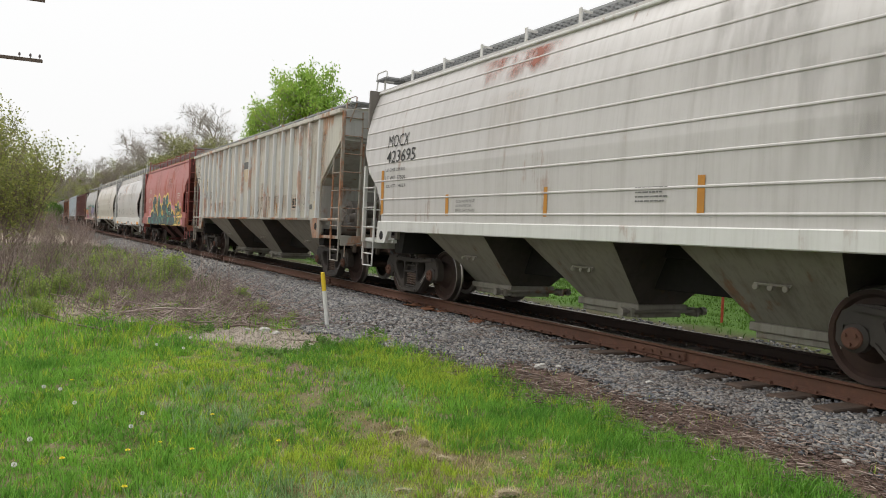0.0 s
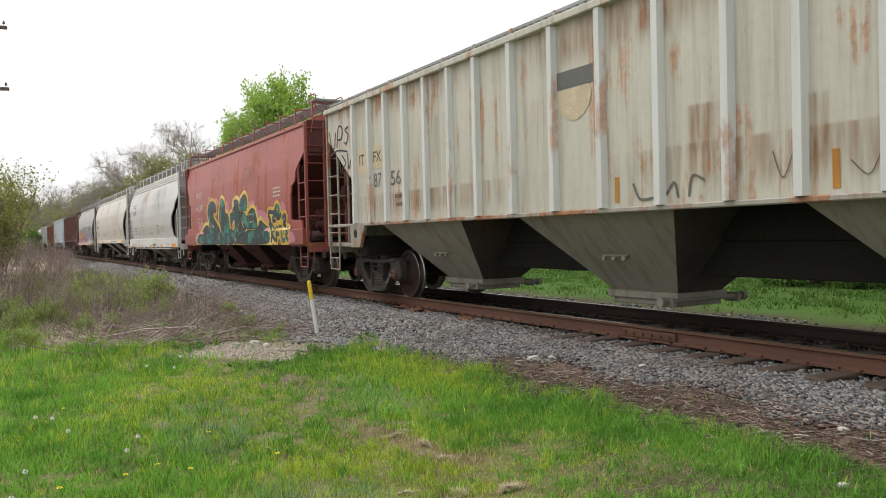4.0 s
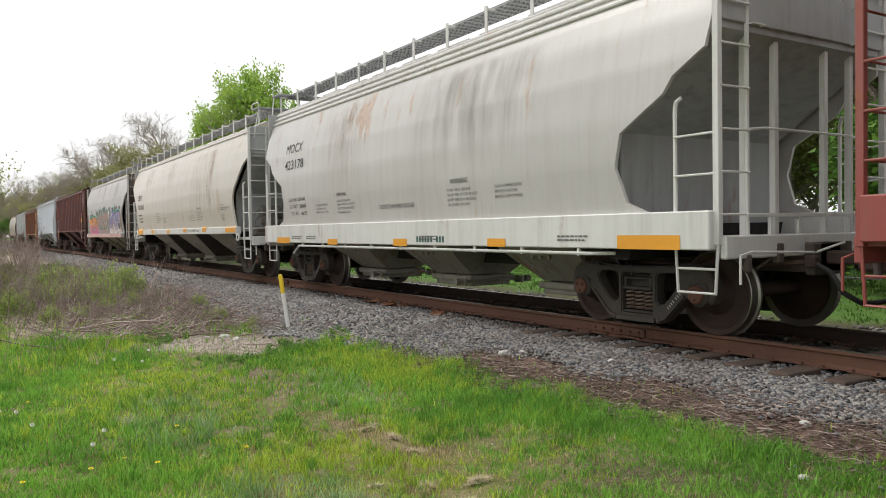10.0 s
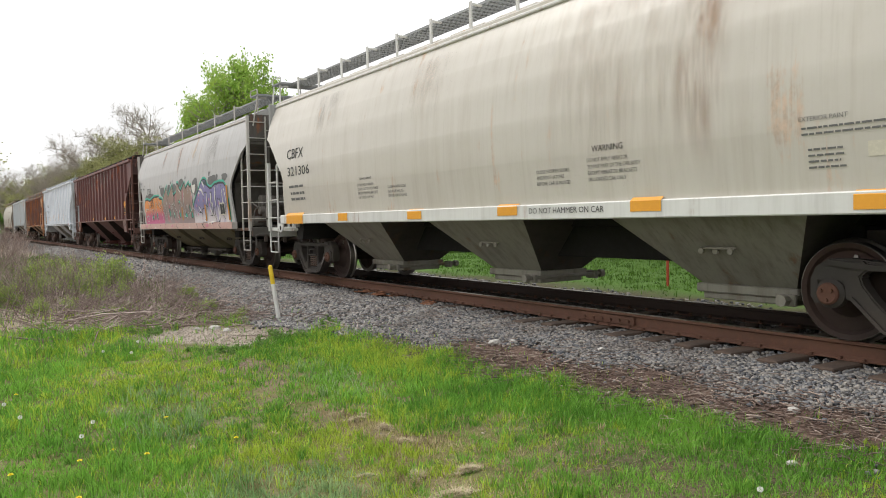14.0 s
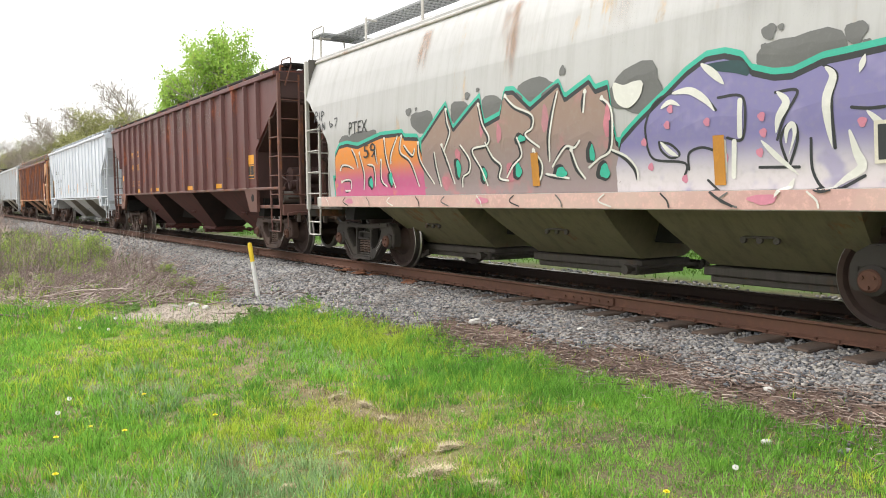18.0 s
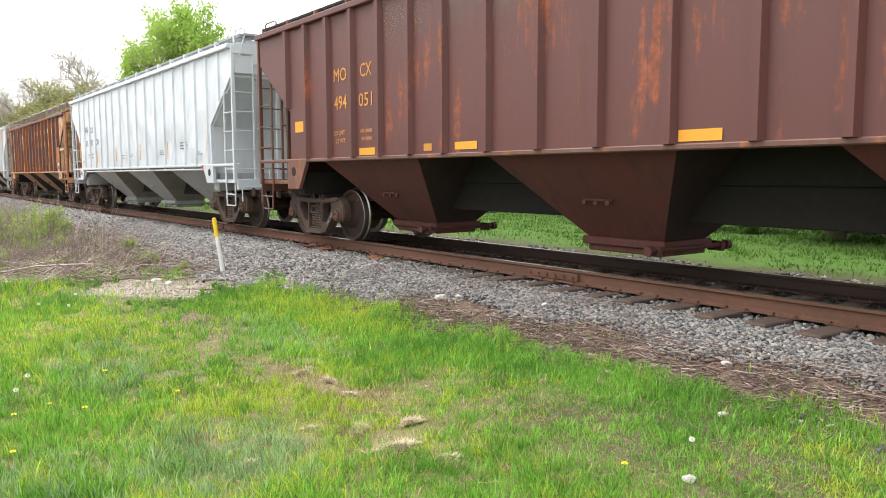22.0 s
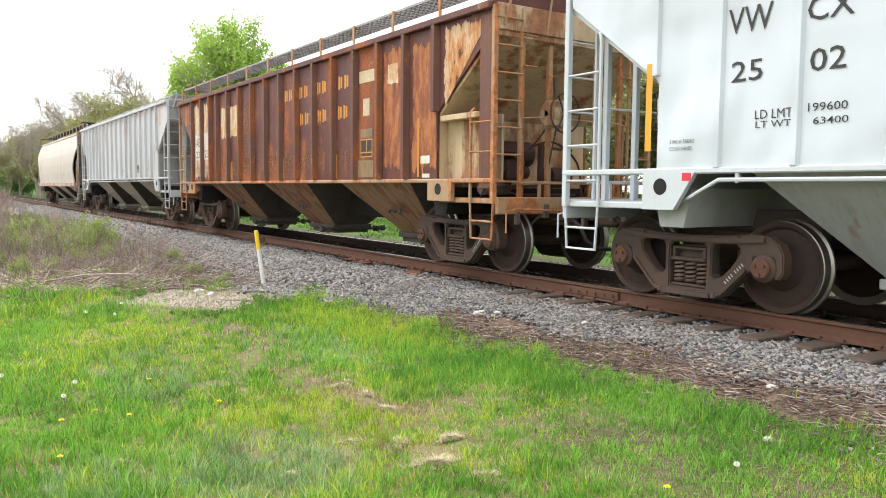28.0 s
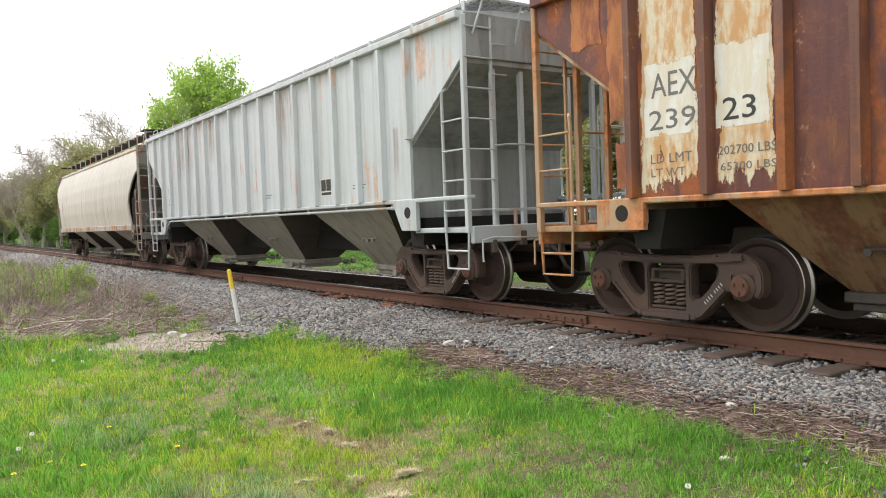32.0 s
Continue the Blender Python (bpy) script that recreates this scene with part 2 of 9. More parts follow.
def paint(name, colour, rust=0.3, dirt=0.4, rough=0.45, rust_colour=(0.16, 0.06, 0.025), dirt_colour=(0.16, 0.13, 0.1), seed=0.0, chalk=0.0, dents=0.0, streak=1.0):
    """Weathered car paint: dust, rain streaks that run down, rust blotches and chips."""
    n = Nodes(name)
    at = n.scaled((1, 1, 1), (seed * 3.1, seed * 7.7, seed))
    wide = n.noise(at, 0.45, 3)
    fine = n.noise(at, 9.0, 5, 0.7)
    runs = n.noise(n.scaled((1.2, 2.6, 0.16), (seed, seed * 2.3, 0)), 2.2, 5, 0.65)
    thin = n.noise(n.scaled((3, 9.0, 0.25), (seed * 5, 0, 3)), 2.5, 4, 0.6)
    c = n.mix(n.ramp(wide, 0.3, 0.75, 0.0, 0.5), colour, [min(1, k * 1.16 + chalk) for k in colour])
    c = n.mix(n.math("MULTIPLY", n.ramp(runs, 0.42, 0.75), dirt * streak), c, dirt_colour)
    c = n.mix(n.math("MULTIPLY", n.ramp(thin, 0.5, 0.8), dirt * 0.6 * streak), c, [k * 0.7 for k in dirt_colour])
    c = n.mix(n.math("MULTIPLY", n.ramp(fine, 0.45, 0.8), dirt * 0.35), c, dirt_colour)
    blotch = n.math("MULTIPLY", n.noise(n.scaled((1, 1.0, 0.55), (seed * 11, 4, seed)), 0.9, 6, 0.72), n.ramp(runs, 0.2, 0.7, 0.75, 1.15))
    spots = n.ramp(blotch, 0.64 - rust * 0.32, 0.74 - rust * 0.26)
    c = n.mix(n.math("MULTIPLY", spots, min(1.0, 0.35 + rust)), c, n.mix(n.ramp(fine, 0.3, 0.7), rust_colour, [min(1, k * 2.3) for k in rust_colour]))
    r = n.ramp(n.math("ADD", spots, n.math("MULTIPLY", fine, 0.5)), 0.0, 1.3, rough - 0.05, 0.85)
    height = n.math("ADD", n.math("MULTIPLY", fine, 0.15 / (1 + dents * 40)), n.math("MULTIPLY", n.noise(n.scaled((1, 1, 1)), 1.5, 1), dents * 6))
    n.bump(height, 0.25 + dents * 2.2, 0.012 + dents * 0.2)
    return n.done(c, r)


def plain(name, colour, rough=0.6, metal=0.0, vary=0.35, scale=6.0, bump=0.2, other=None):
    """A worn plain surface with variation at two scales."""
    n = Nodes(name)
    big, small = n.noise(n.place, scale * 0.2, 3), n.noise(n.place, scale * 3, 5, 0.7)
    c = n.mix(n.ramp(big, 0.3, 0.7, 0.0, vary), colour, other or [k * 0.5 for k in colour])
    c = n.mix(n.ramp(small, 0.45, 0.75, 0.0, vary), c, [min(1, k * 1.5) for k in colour])
    n.bump(small, bump, 0.01)
    return n.done(c, n.ramp(small, 0.2, 0.8, rough - 0.1, min(1, rough + 0.15)), metal)


# ---- materials ----
RUST = (0.16, 0.06, 0.025)
truck_black = plain("truck_cast_steel", (0.042, 0.037, 0.034), 0.75, 0.2, 0.6, 4.0, 0.3, (0.078, 0.06, 0.048))
truck_brown = plain("truck_rusty_steel", (0.066, 0.046, 0.039), 0.8, 0.2, 0.6, 4.0, 0.3, (0.12, 0.07, 0.05))
spring_brown = plain("spring_dark_rust", (0.14, 0.095, 0.075), 0.55, 0.4, 0.5, 8.0, 0.3)
bearing_rust = plain("bearing_cap_rust", (0.13, 0.06, 0.04), 0.8, 0.2, 0.5, 8.0, 0.3)
wheel_dark = plain("wheel_plate_rust", (0.034, 0.021, 0.018), 0.75, 0.2, 0.7, 5.0, 0.2, (0.075, 0.038, 0.027))
wheel_bright = plain("wheel_tread_steel", (0.30, 0.28, 0.26), 0.36, 1.0, 0.3, 9.0, 0.05)
rubber = plain("air_hose_rubber", (0.02, 0.02, 0.02), 0.7, 0, 0.4)
# near-black: grime with the shade under the cars put into the colour
under_dark = plain("underframe_grime_shade", (0.014, 0.012, 0.011), 0.9, 0, 0.5, 3.0, 0.3)
sill_grime = plain("draft_sill_grime", (0.085, 0.07, 0.06), 0.85, 0.1, 0.6, 4.0, 0.3, (0.13, 0.09, 0.07))
steel_grate = plain("galvanised_grating", (0.32, 0.33, 0.33), 0.55, 0.7, 0.4)
rail_rust = plain("rail_rust", (0.13, 0.062, 0.04), 0.85, 0.1, 0.6, 4.0, 0.25, (0.09, 0.045, 0.03))
# far rail: grimy rust, darkened for the shade of the train
rail_grime_shade = plain("rail_grime_shaded", (0.045, 0.027, 0.02), 0.8, 0.1, 0.6, 4.0, 0.25, (0.03, 0.02, 0.016))
rail_top = plain("rail_head_polished", (0.34, 0.3, 0.27), 0.35, 0.9, 0.3, 6.0, 0.05)
tie_wood = plain("tie_creosote_wood", (0.06, 0.043, 0.034), 0.9, 0, 0.7, 7.0, 0.6, (0.125, 0.078, 0.053))
stencil_black = plain("stencil_black", (0.035, 0.035, 0.035), 0.7, 0, 0.3)
stencil_grey = plain("stencil_worn_grey", (0.14, 0.14, 0.135), 0.7, 0, 0.3)
stencil_white = plain("stencil_cream", (0.62, 0.58, 0.48), 0.7, 0, 0.3)
stencil_rusty = plain("stencil_faded_orange", (0.34, 0.15, 0.06), 0.7, 0, 0.4)
stencil_faint = plain("stencil_faint_white", (0.40, 0.39, 0.36), 0.7, 0, 0.4)
stencil_yellow = plain("stencil_yellow_orange", (0.64, 0.29, 0.06), 0.7, 0, 0.3)
reflector = plain("reflector_yellow", (0.74, 0.33, 0.025), 0.45, 0, 0.2)
reflector_dim = plain("reflector_orange_dirty", (0.5, 0.22, 0.03), 0.6, 0, 0.3)


def speckled(name, stops, rough=0.9, scale=1.0, stained=0.0):
    """Every loose piece takes one of a few colours."""
    n = Nodes(name)
    node = n.tree.nodes.new("ShaderNodeValToRGB")
    node.color_ramp.interpolation = "LINEAR"
    for i, c in enumerate(stops):
        e = node.color_ramp.elements[i] if i < 2 else node.color_ramp.elements.new(0.5)
        e.position = i / (len(stops) - 1)
    for e, c in zip(node.color_ramp.elements, stops):
        e.color = (*c, 1)
    n.tree.links.new(n.island(), node.inputs[0])
    fine = n.noise(n.place, 60 * scale, 3)
    broad = n.ramp(n.noise(n.world_place(), 0.9, 4, 0.65), 0.45, 0.68, 0.0, 0.6)
    c = n.mix(n.math("MULTIPLY", broad, stained), node.outputs[0], (0.11, 0.085, 0.07))
    c = n.mix(n.ramp(fine, 0.35, 0.75, 0.0, 0.4), c, (0.09, 0.08, 0.07))
    return n.done(c, rough)


stone_mix = speckled("ballast_stones", [(0.03, 0.032, 0.038), (0.07, 0.078, 0.095), (0.32, 0.31, 0.30), (0.045, 0.04, 0.037), (0.13, 0.14, 0.16), (0.38, 0.35, 0.31), (0.06, 0.068, 0.085), (0.20, 0.165, 0.135), (0.09, 0.10, 0.12), (0.16, 0.17, 0.19)], stained=0.8)
# track bed stones with the shade under the train in their colour
stone_bed_shade = speckled("track_bed_shaded_stones", [(0.018, 0.016, 0.014), (0.045, 0.038, 0.033), (0.03, 0.025, 0.021), (0.07, 0.058, 0.05)])
# paler ballast for the distance, brightened against its shadowed gaps
stone_lightened = speckled("lightened_ballast_stones", [(0.06, 0.06, 0.063), (0.12, 0.125, 0.14), (0.38, 0.365, 0.35), (0.085, 0.08, 0.075), (0.19, 0.195, 0.21), (0.44, 0.41, 0.37), (0.11, 0.115, 0.13), (0.26, 0.225, 0.19), (0.15, 0.155, 0.17)], stained=0.6)
pebble_mix = speckled("pale_gravel", [(0.34, 0.29, 0.23), (0.48, 0.43, 0.36), (0.24, 0.195, 0.15), (0.58, 0.54, 0.48)])
stick_mix = speckled("dead_sticks", [(0.30, 0.21, 0.17), (0.48, 0.385, 0.325), (0.13, 0.085, 0.07), (0.22, 0.15, 0.125), (0.64, 0.55, 0.46), (0.38, 0.29, 0.24)])

brush_mix = speckled("dead_brush", [(0.36, 0.275, 0.245), (0.50, 0.41, 0.37), (0.20, 0.145, 0.125), (0.30, 0.225, 0.20), (0.62, 0.54, 0.48)])


def thin_leaf(n, colour, share):
    """A leaf or blade that lets some light through."""
    n.done(colour, 0.6, 0, 0.3)
    glow = n.tree.nodes.new("ShaderNodeBsdfTranslucent")
    n.set(glow.inputs["Color"], colour)
    both = n.tree.nodes.new("ShaderNodeMixShader")
    both.inputs[0].default_value = share
    n.tree.links.new(n.shader.outputs[0], both.inputs[1])
    n.tree.links.new(glow.outputs[0], both.inputs[2])
    n.tree.links.new(both.outputs[0], n.tree.nodes["Material Output"].inputs[0])
    return n.material


def grass_material(name, light, dark, share=0.35):
    """Blades that differ one from another, with broad drifts of tone over the lawn."""
    n = Nodes(name)
    at = n.world_place()
    c = n.mix(n.ramp(n.noise(at, 1.1, 4, 0.7), 0.36, 0.62), dark, light)
    c = n.mix(n.ramp(n.island(), 0.0, 0.5, 0.75, 0.0), c, [k * 0.42 for k in dark])
    c = n.mix(n.ramp(n.island(), 0.72, 1.0, 0.0, 0.5), c, [min(1, k * 1.35 + 0.03) for k in light])
    return thin_leaf(n, c, share)


grass_lime = grass_material("lawn_grass_yellow_green", (0.50, 0.61, 0.075), (0.31, 0.47, 0.05))
grass_green = grass_material("lawn_grass_green", (0.25, 0.50, 0.07), (0.125, 0.32, 0.04))
grass_blue = grass_material("lawn_grass_pale_blue_green", (0.38, 0.52, 0.25), (0.19, 0.35, 0.13))
grass_straw = grass_material("lawn_grass_dead_straw", (0.55, 0.46, 0.28), (0.32, 0.24, 0.135), 0.2)
LAWN = [grass_green, grass_lime, grass_blue, grass_straw]
grass_far = grass_material("far_lawn_grass", (0.15, 0.27, 0.05), (0.09, 0.18, 0.03))


def leaf_material(name, light, dark):
    n = Nodes(name)
    c = n.mix(n.island(), dark, light)
    c = n.mix(n.ramp(n.noise(n.place, 0.6, 2), 0.35, 0.65, 0.0, 0.45), c, dark)
    return thin_leaf(n, c, 0.34)


def bark_material(name, colour):
    n = Nodes(name)
    b = n.noise(n.scaled((8, 8, 1.2)), 3.0, 5, 0.7)
    n.bump(b, 0.6, 0.02)
    return n.done(n.mix(n.ramp(b, 0.35, 0.7), [k * 0.55 for k in colour], colour), 0.9)


leaf_maple = leaf_material("fresh_maple_leaves", (0.47, 0.62, 0.12), (0.27, 0.45, 0.08))
leaf_wood = leaf_material("woodland_leaves", (0.20, 0.36, 0.06), (0.05, 0.13, 0.02))
leaf_spring = leaf_material("pale_spring_leaves", (0.44, 0.45, 0.19), (0.25, 0.26, 0.11))
leaf_shrub = leaf_material("shrub_leaves", (0.46, 0.47, 0.14), (0.22, 0.26, 0.08))
leaf_weed = leaf_material("bright_weed_leaves", (0.48, 0.56, 0.15), (0.24, 0.35, 0.09))
leaf_dock = leaf_material("dock_leaves", (0.22, 0.34, 0.09), (0.10, 0.20, 0.05))
bark_grey = bark_material("grey_bark", (0.42, 0.37, 0.31))
bark_brown = bark_material("brown_bark", (0.26, 0.20, 0.165))


def ground_material():
    n = Nodes("ground_soil_gravel_turf")
    at = n.world_place()
    x, y = n.axis(0, at), n.axis(1, at)
    wob = n.math("MULTIPLY", n.math("SUBTRACT", n.noise(at, 0.7, 4), 0.5), 1.4)
    xs = n.math("ADD", x, wob)
    near_edge = n.ramp(xs, 4.7, 5.3)
    far_edge = n.ramp(xs, 10.8, 12.4, 1.0, 0.0)
    fine = n.noise(at, 24, 4, 0.7)
    cells = n.voronoi(at, 22.0)
    turf = n.mix(n.ramp(n.noise(at, 0.55, 4, 0.6), 0.36, 0.64), (0.10, 0.115, 0.04), (0.17, 0.17, 0.055))
    turf = n.mix(n.ramp(n.noise(at, 2.3, 5, 0.65), 0.44, 0.6, 0.0, 0.8), turf, (0.23, 0.185, 0.115))
    # the worn strip down the lawn
    trail = n.math("ABSOLUTE", n.math("ADD", n.math("SUBTRACT", x, 2.75), n.math("MULTIPLY", n.ramp(y, 2.9, 5.4, 1.0, 0.0), -1.6)))
    trail = n.math("MULTIPLY", n.ramp(n.math("ADD", trail, n.math("MULTIPLY", wob, 0.5)), 0.2, 0.5, 1.0, 0.0), n.ramp(y, 9.5, 10.5, 1.0, 0.0))
    turf = n.mix(n.math("MULTIPLY", trail, n.ramp(n.noise(at, 1.7, 4), 0.42, 0.62, 0.0, 0.8)), turf, n.mix(n.ramp(fine, 0.35, 0.7), (0.14, 0.112, 0.066), (0.26, 0.215, 0.13)))
    olive = n.mix(n.ramp(fine, 0.35, 0.7), (0.055, 0.05, 0.03), (0.12, 0.105, 0.06))
    beyond = n.mix(n.ramp(n.math("ADD", x, n.math("MULTIPLY", wob, 2.0)), 12.0, 14.0), olive, n.mix(n.noise(at, 1.2, 4), (0.06, 0.12, 0.025), (0.10, 0.19, 0.035)))
    turf = n.mix(n.ramp(x, 10.5, 11.2), turf, beyond)
    scuffed = n.math("MULTIPLY", n.ramp(n.math("ADD", x, wob), 2.9, 3.8), n.ramp(n.math("ADD", y, wob), 4.6, 3.6))
    turf = n.mix(n.math("MULTIPLY", scuffed, 0.85), turf, n.mix(n.ramp(fine, 0.35, 0.7), (0.065, 0.052, 0.034), (0.15, 0.118, 0.078)))
    gravel = n.mix(n.ramp(cells, 0.0, 0.7), (0.13, 0.125, 0.12), (0.05, 0.045, 0.042))
    gravel = n.mix(n.ramp(fine, 0.4, 0.7), gravel, (0.17, 0.15, 0.135))
    # ground between the rails painted near-black for the shade under the train
    bed_shade = n.math("MULTIPLY", n.ramp(x, TRACK_X - 0.9, TRACK_X - 0.6), n.ramp(x, TRACK_X + 0.6, TRACK_X + 0.9, 1.0, 0.0))
    gravel = n.mix(bed_shade, gravel, (0.02, 0.017, 0.015))
    brush = n.mix(n.ramp(fine, 0.35, 0.7), (0.35, 0.275, 0.235), (0.54, 0.44, 0.38))
    in_brush = n.math("MULTIPLY", n.ramp(n.math("ADD", y, n.math("MULTIPLY", wob, 1.5)), 13.0, 15.0), n.math("MULTIPLY", n.ramp(y, 60.0, 90.0, 1.0, 0.0), n.ramp(x, 6.0, 7.0, 1.0, 0.0)))
    left = n.mix(n.math("MULTIPLY", in_brush, n.ramp(n.noise(at, 0.4, 3), 0.35, 0.6, 0.35, 1.0)), turf, brush)
    sand = n.math("ADD", n.math("ABSOLUTE", n.math("MULTIPLY", n.math("SUBTRACT", x, 3.4), 0.95)), n.math("ABSOLUTE", n.math("MULTIPLY", n.math("SUBTRACT", y, 11.9), 0.55)))
    left = n.mix(n.ramp(n.math("ADD", sand, n.math("MULTIPLY", wob, 0.6)), 0.8, 1.25, 1.0, 0.0), left, n.mix(fine, (0.27, 0.225, 0.185), (0.47, 0.415, 0.355)))
    soil = n.math("ADD", n.math("ABSOLUTE", n.math("MULTIPLY", n.math("SUBTRACT", x, 2.9), 1.6)), n.math("ABSOLUTE", n.math("MULTIPLY", n.math("SUBTRACT", y, 8.8), 0.75)))
    left = n.mix(n.ramp(n.math("ADD", soil, n.math("MULTIPLY", wob, 0.6)), 0.5, 1.1, 0.9, 0.0), left, n.mix(n.ramp(fine, 0.3, 0.7), (0.13, 0.09, 0.065), (0.27, 0.205, 0.155)))
    foot = n.math("MULTIPLY", n.ramp(n.math("ADD", x, n.math("MULTIPLY", wob, 0.5)), 4.0, 4.5), n.ramp(y, 10.6, 11.4))
    left = n.mix(n.math("MULTIPLY", foot, n.ramp(x, 6.0, 7.0, 1.0, 0.0)), left, n.mix(n.ramp(fine, 0.3, 0.7), (0.14, 0.115, 0.10), (0.29, 0.25, 0.215)))
    c = n.mix(n.math("MULTIPLY", near_edge, far_edge), left, gravel)
    litter = n.math("MULTIPLY", n.math("MULTIPLY", n.ramp(x, 4.6, 4.9), n.ramp(x, 5.5, 5.9, 1.0, 0.0)), n.ramp(y, 8.0, 9.5, 1.0, 0.0))
    c = n.mix(n.math("MULTIPLY", litter, 0.9), c, n.mix(n.ramp(fine, 0.3, 0.7), (0.10, 0.064, 0.05), (0.20, 0.135, 0.105)))
    n.bump(n.math("ADD", cells, fine), 0.5, 0.03)
    return n.done(c, 0.95, 0, 0.2)


ground_mix = ground_material()

# ---- ground, ballast and track ----
def ground_z(x, y):
    """The height of the ground: lawn, ballast shoulder, track bed, far shoulder, far lawn."""
    x, y = np.asarray(x, float), np.asarray(y, float)
    lawn = -0.56 + 0.03 * np.sin(x * 1.3 + y * 0.4) + 0.025 * np.sin(y * 0.9 - x * 0.5)
    shoulder = np.clip((x - 4.5) / 1.75, 0, 1)
    z = lawn + (-0.235 - lawn) * (shoulder * shoulder * (3 - 2 * shoulder))
    beyond = np.clip((x - (TRACK_X + 1.45)) / 1.9, 0, 1)
    z = np.where(x > TRACK_X, -0.235 - 0.28 * beyond, z)
    bank = np.clip((y - 13) / 8, 0, 1) * np.clip(1 - np.abs(x - 1.5) / 4.0, 0, 1)
    return z + 0.12 * bank + 0.008 * np.sin(x * 7.1 + y * 3.3) * np.sin(y * 6.1 - x * 2.7)


def build_ground():
    xs = sorted({*[round(-3 + 0.16 * i, 3) for i in range(110)], *[-3 - 0.5 * 1.25**i for i in range(31)], *[14.6 + 0.5 * 1.25**i for i in range(31)]})
    ys = sorted({*[round(0.5 + 0.22 * i, 3) for i in range(150)], *[33.5 + 0.6 * 1.14**i for i in range(56)], *[0.5 - 0.5 * 1.25**i for i in range(31)]})
    me, w = Mesh(), len(ys)
    me.add([(x, y, ground_z(x, y)) for x in xs for y in ys], [(i * w + j, (i + 1) * w + j, (i + 1) * w + j + 1, i * w + j + 1) for i in range(len(xs) - 1) for j in range(w - 1)])
    ob = new("ground", me.data("ground", ground_mix, 60))
    return tagged(ob, "uneven lawn, brush and gravel verge beside the railway", "ground", kind="structure")


build_ground()
RAIL_FAR, RAIL_NEAR = 420.0, -30.0


def build_track():
    track = thing("railway_track", pose(TRACK_X, 0, 0), "rusty single railway track on wooden ties in stone ballast", "railway track", kind="structure")
    section = [(-0.038, 0.0), (0.038, 0.0), (0.038, -0.03), (0.012, -0.045), (0.010, -0.14), (0.07, -0.16), (0.07, -0.175), (-0.07, -0.175), (-0.07, -0.16), (-0.010, -0.14), (-0.012, -0.045), (-0.038, -0.03)]
    for s in (-1, 1):
        me = Mesh()
        n = len(section)
        ys = [RAIL_NEAR + i * 12.0 for i in range(38)]
        vs = [(s * 0.7555 + x, y, z - 0.002) for y in ys for x, z in section]
        for i in range(len(ys) - 1):
            for j in range(n):
                a, b = i * n + j, i * n + (j + 1) % n
                me.f.append((a, b, b + n, a + n))
                me.m.append(1 if j == 0 else 0)
        me.v.extend(vs)
        # the far rail's sides have shade in their colour
        part("rail", me, [rail_rust if s < 0 else rail_grime_shade, rail_top], track, "worn steel rail with rusty sides" if s < 0 else "worn steel rail with grimy sides darkened for the train's shade")
    tie = box(Mesh(), -1.3, 1.3, -0.11, 0.11, -0.36, -0.183, 0.012).data("tie", tie_wood)
    plate = Mesh()
    box(plate, -0.09, 0.09, -0.15, 0.15, -0.182, -0.172, 0.003)
    for x in (-0.075, 0.075):
        for y in (-0.11, 0.11):
            box(plate, x - 0.02, x + 0.02, y - 0.012, y + 0.012, -0.172, -0.145, 0.003)
    plate_mesh = plate.data("tie_plate", rail_rust)
    joint = Mesh()
    box(joint, -0.05, -0.018, -0.45, 0.45, -0.145, -0.05, 0.004)
    for i in range(6):
        tube(joint, [(-0.075, -0.375 + 0.15 * i, -0.1), (-0.04, -0.375 + 0.15 * i, -0.1)], 0.018, 6)
    joint_mesh = joint.data("joint_bar", rail_rust)
    y, i = 0.6, 0
    while i < 200:
        m = pose(rnd.uniform(-0.09, 0.09), y, rnd.uniform(-0.012, 0.012) - 0.010 * min(max(y - 6.5, 0), 3), 0, rnd.uniform(-0.4, 0.4), rnd.uniform(-1.6, 1.6))
        part("tie", tie, None, track, at=m)
        if i < 60:
            for s in (-1, 1):
                part("tie_plate", plate_mesh, None, track, at=(s * 0.7555, y, 0))
        y += rnd.uniform(0.5, 0.58)
        i += 1
    for yy in (6.9, 18.8, 30.7):
        part("joint_bar", joint_mesh, None, track, at=(-0.7555, yy, 0))
    return track


build_track()
# ---- grass, stones, sticks, trees ----
gen = np.random.default_rng(11)


def path_distance(x, y, line):
    """The distance of points to a line of (x, y)."""
    best = np.full(np.shape(x), 1e9)
    for (ax, ay), (bx, by) in zip(line, line[1:]):
        dx, dy = bx - ax, by - ay
        t = np.clip(((x - ax) * dx + (y - ay) * dy) / (dx * dx + dy * dy), 0, 1)
        best = np.minimum(best, np.hypot(x - ax - t * dx, y - ay - t * dy))
    return best


def ripple(x, y, s=1.0):
    """A smooth uneven field between about -1 and 1."""
    return (np.sin(1.7 * s * x + 0.6 * np.sin(2.3 * s * y)) + np.sin(2.1 * s * y + 1.3 * np.sin(1.1 * s * x + 1)) + np.sin(3.7 * s * x - 2.9 * s * y)) / 3


WORN = [(2.6, 10.0), (2.95, 9.2), (2.95, 8.3), (2.85, 7.3)]
STRAW = [(2.75, 6.8), (2.9, 6.3), (2.92, 5.9), (2.91, 5.3), (3.1, 5.0), (3.5, 4.95)]
TUFTS = [(4.35, 10.2), (4.9, 10.7), (4.5, 9.2), (4.75, 8.5), (4.9, 7.6), (4.4, 8.1), (4.6, 6.8), (4.3, 7.4), (4.75, 5.9), (4.6, 5.2), (4.6, 4.5), (4.75, 3.8), (4.9, 3.2)]
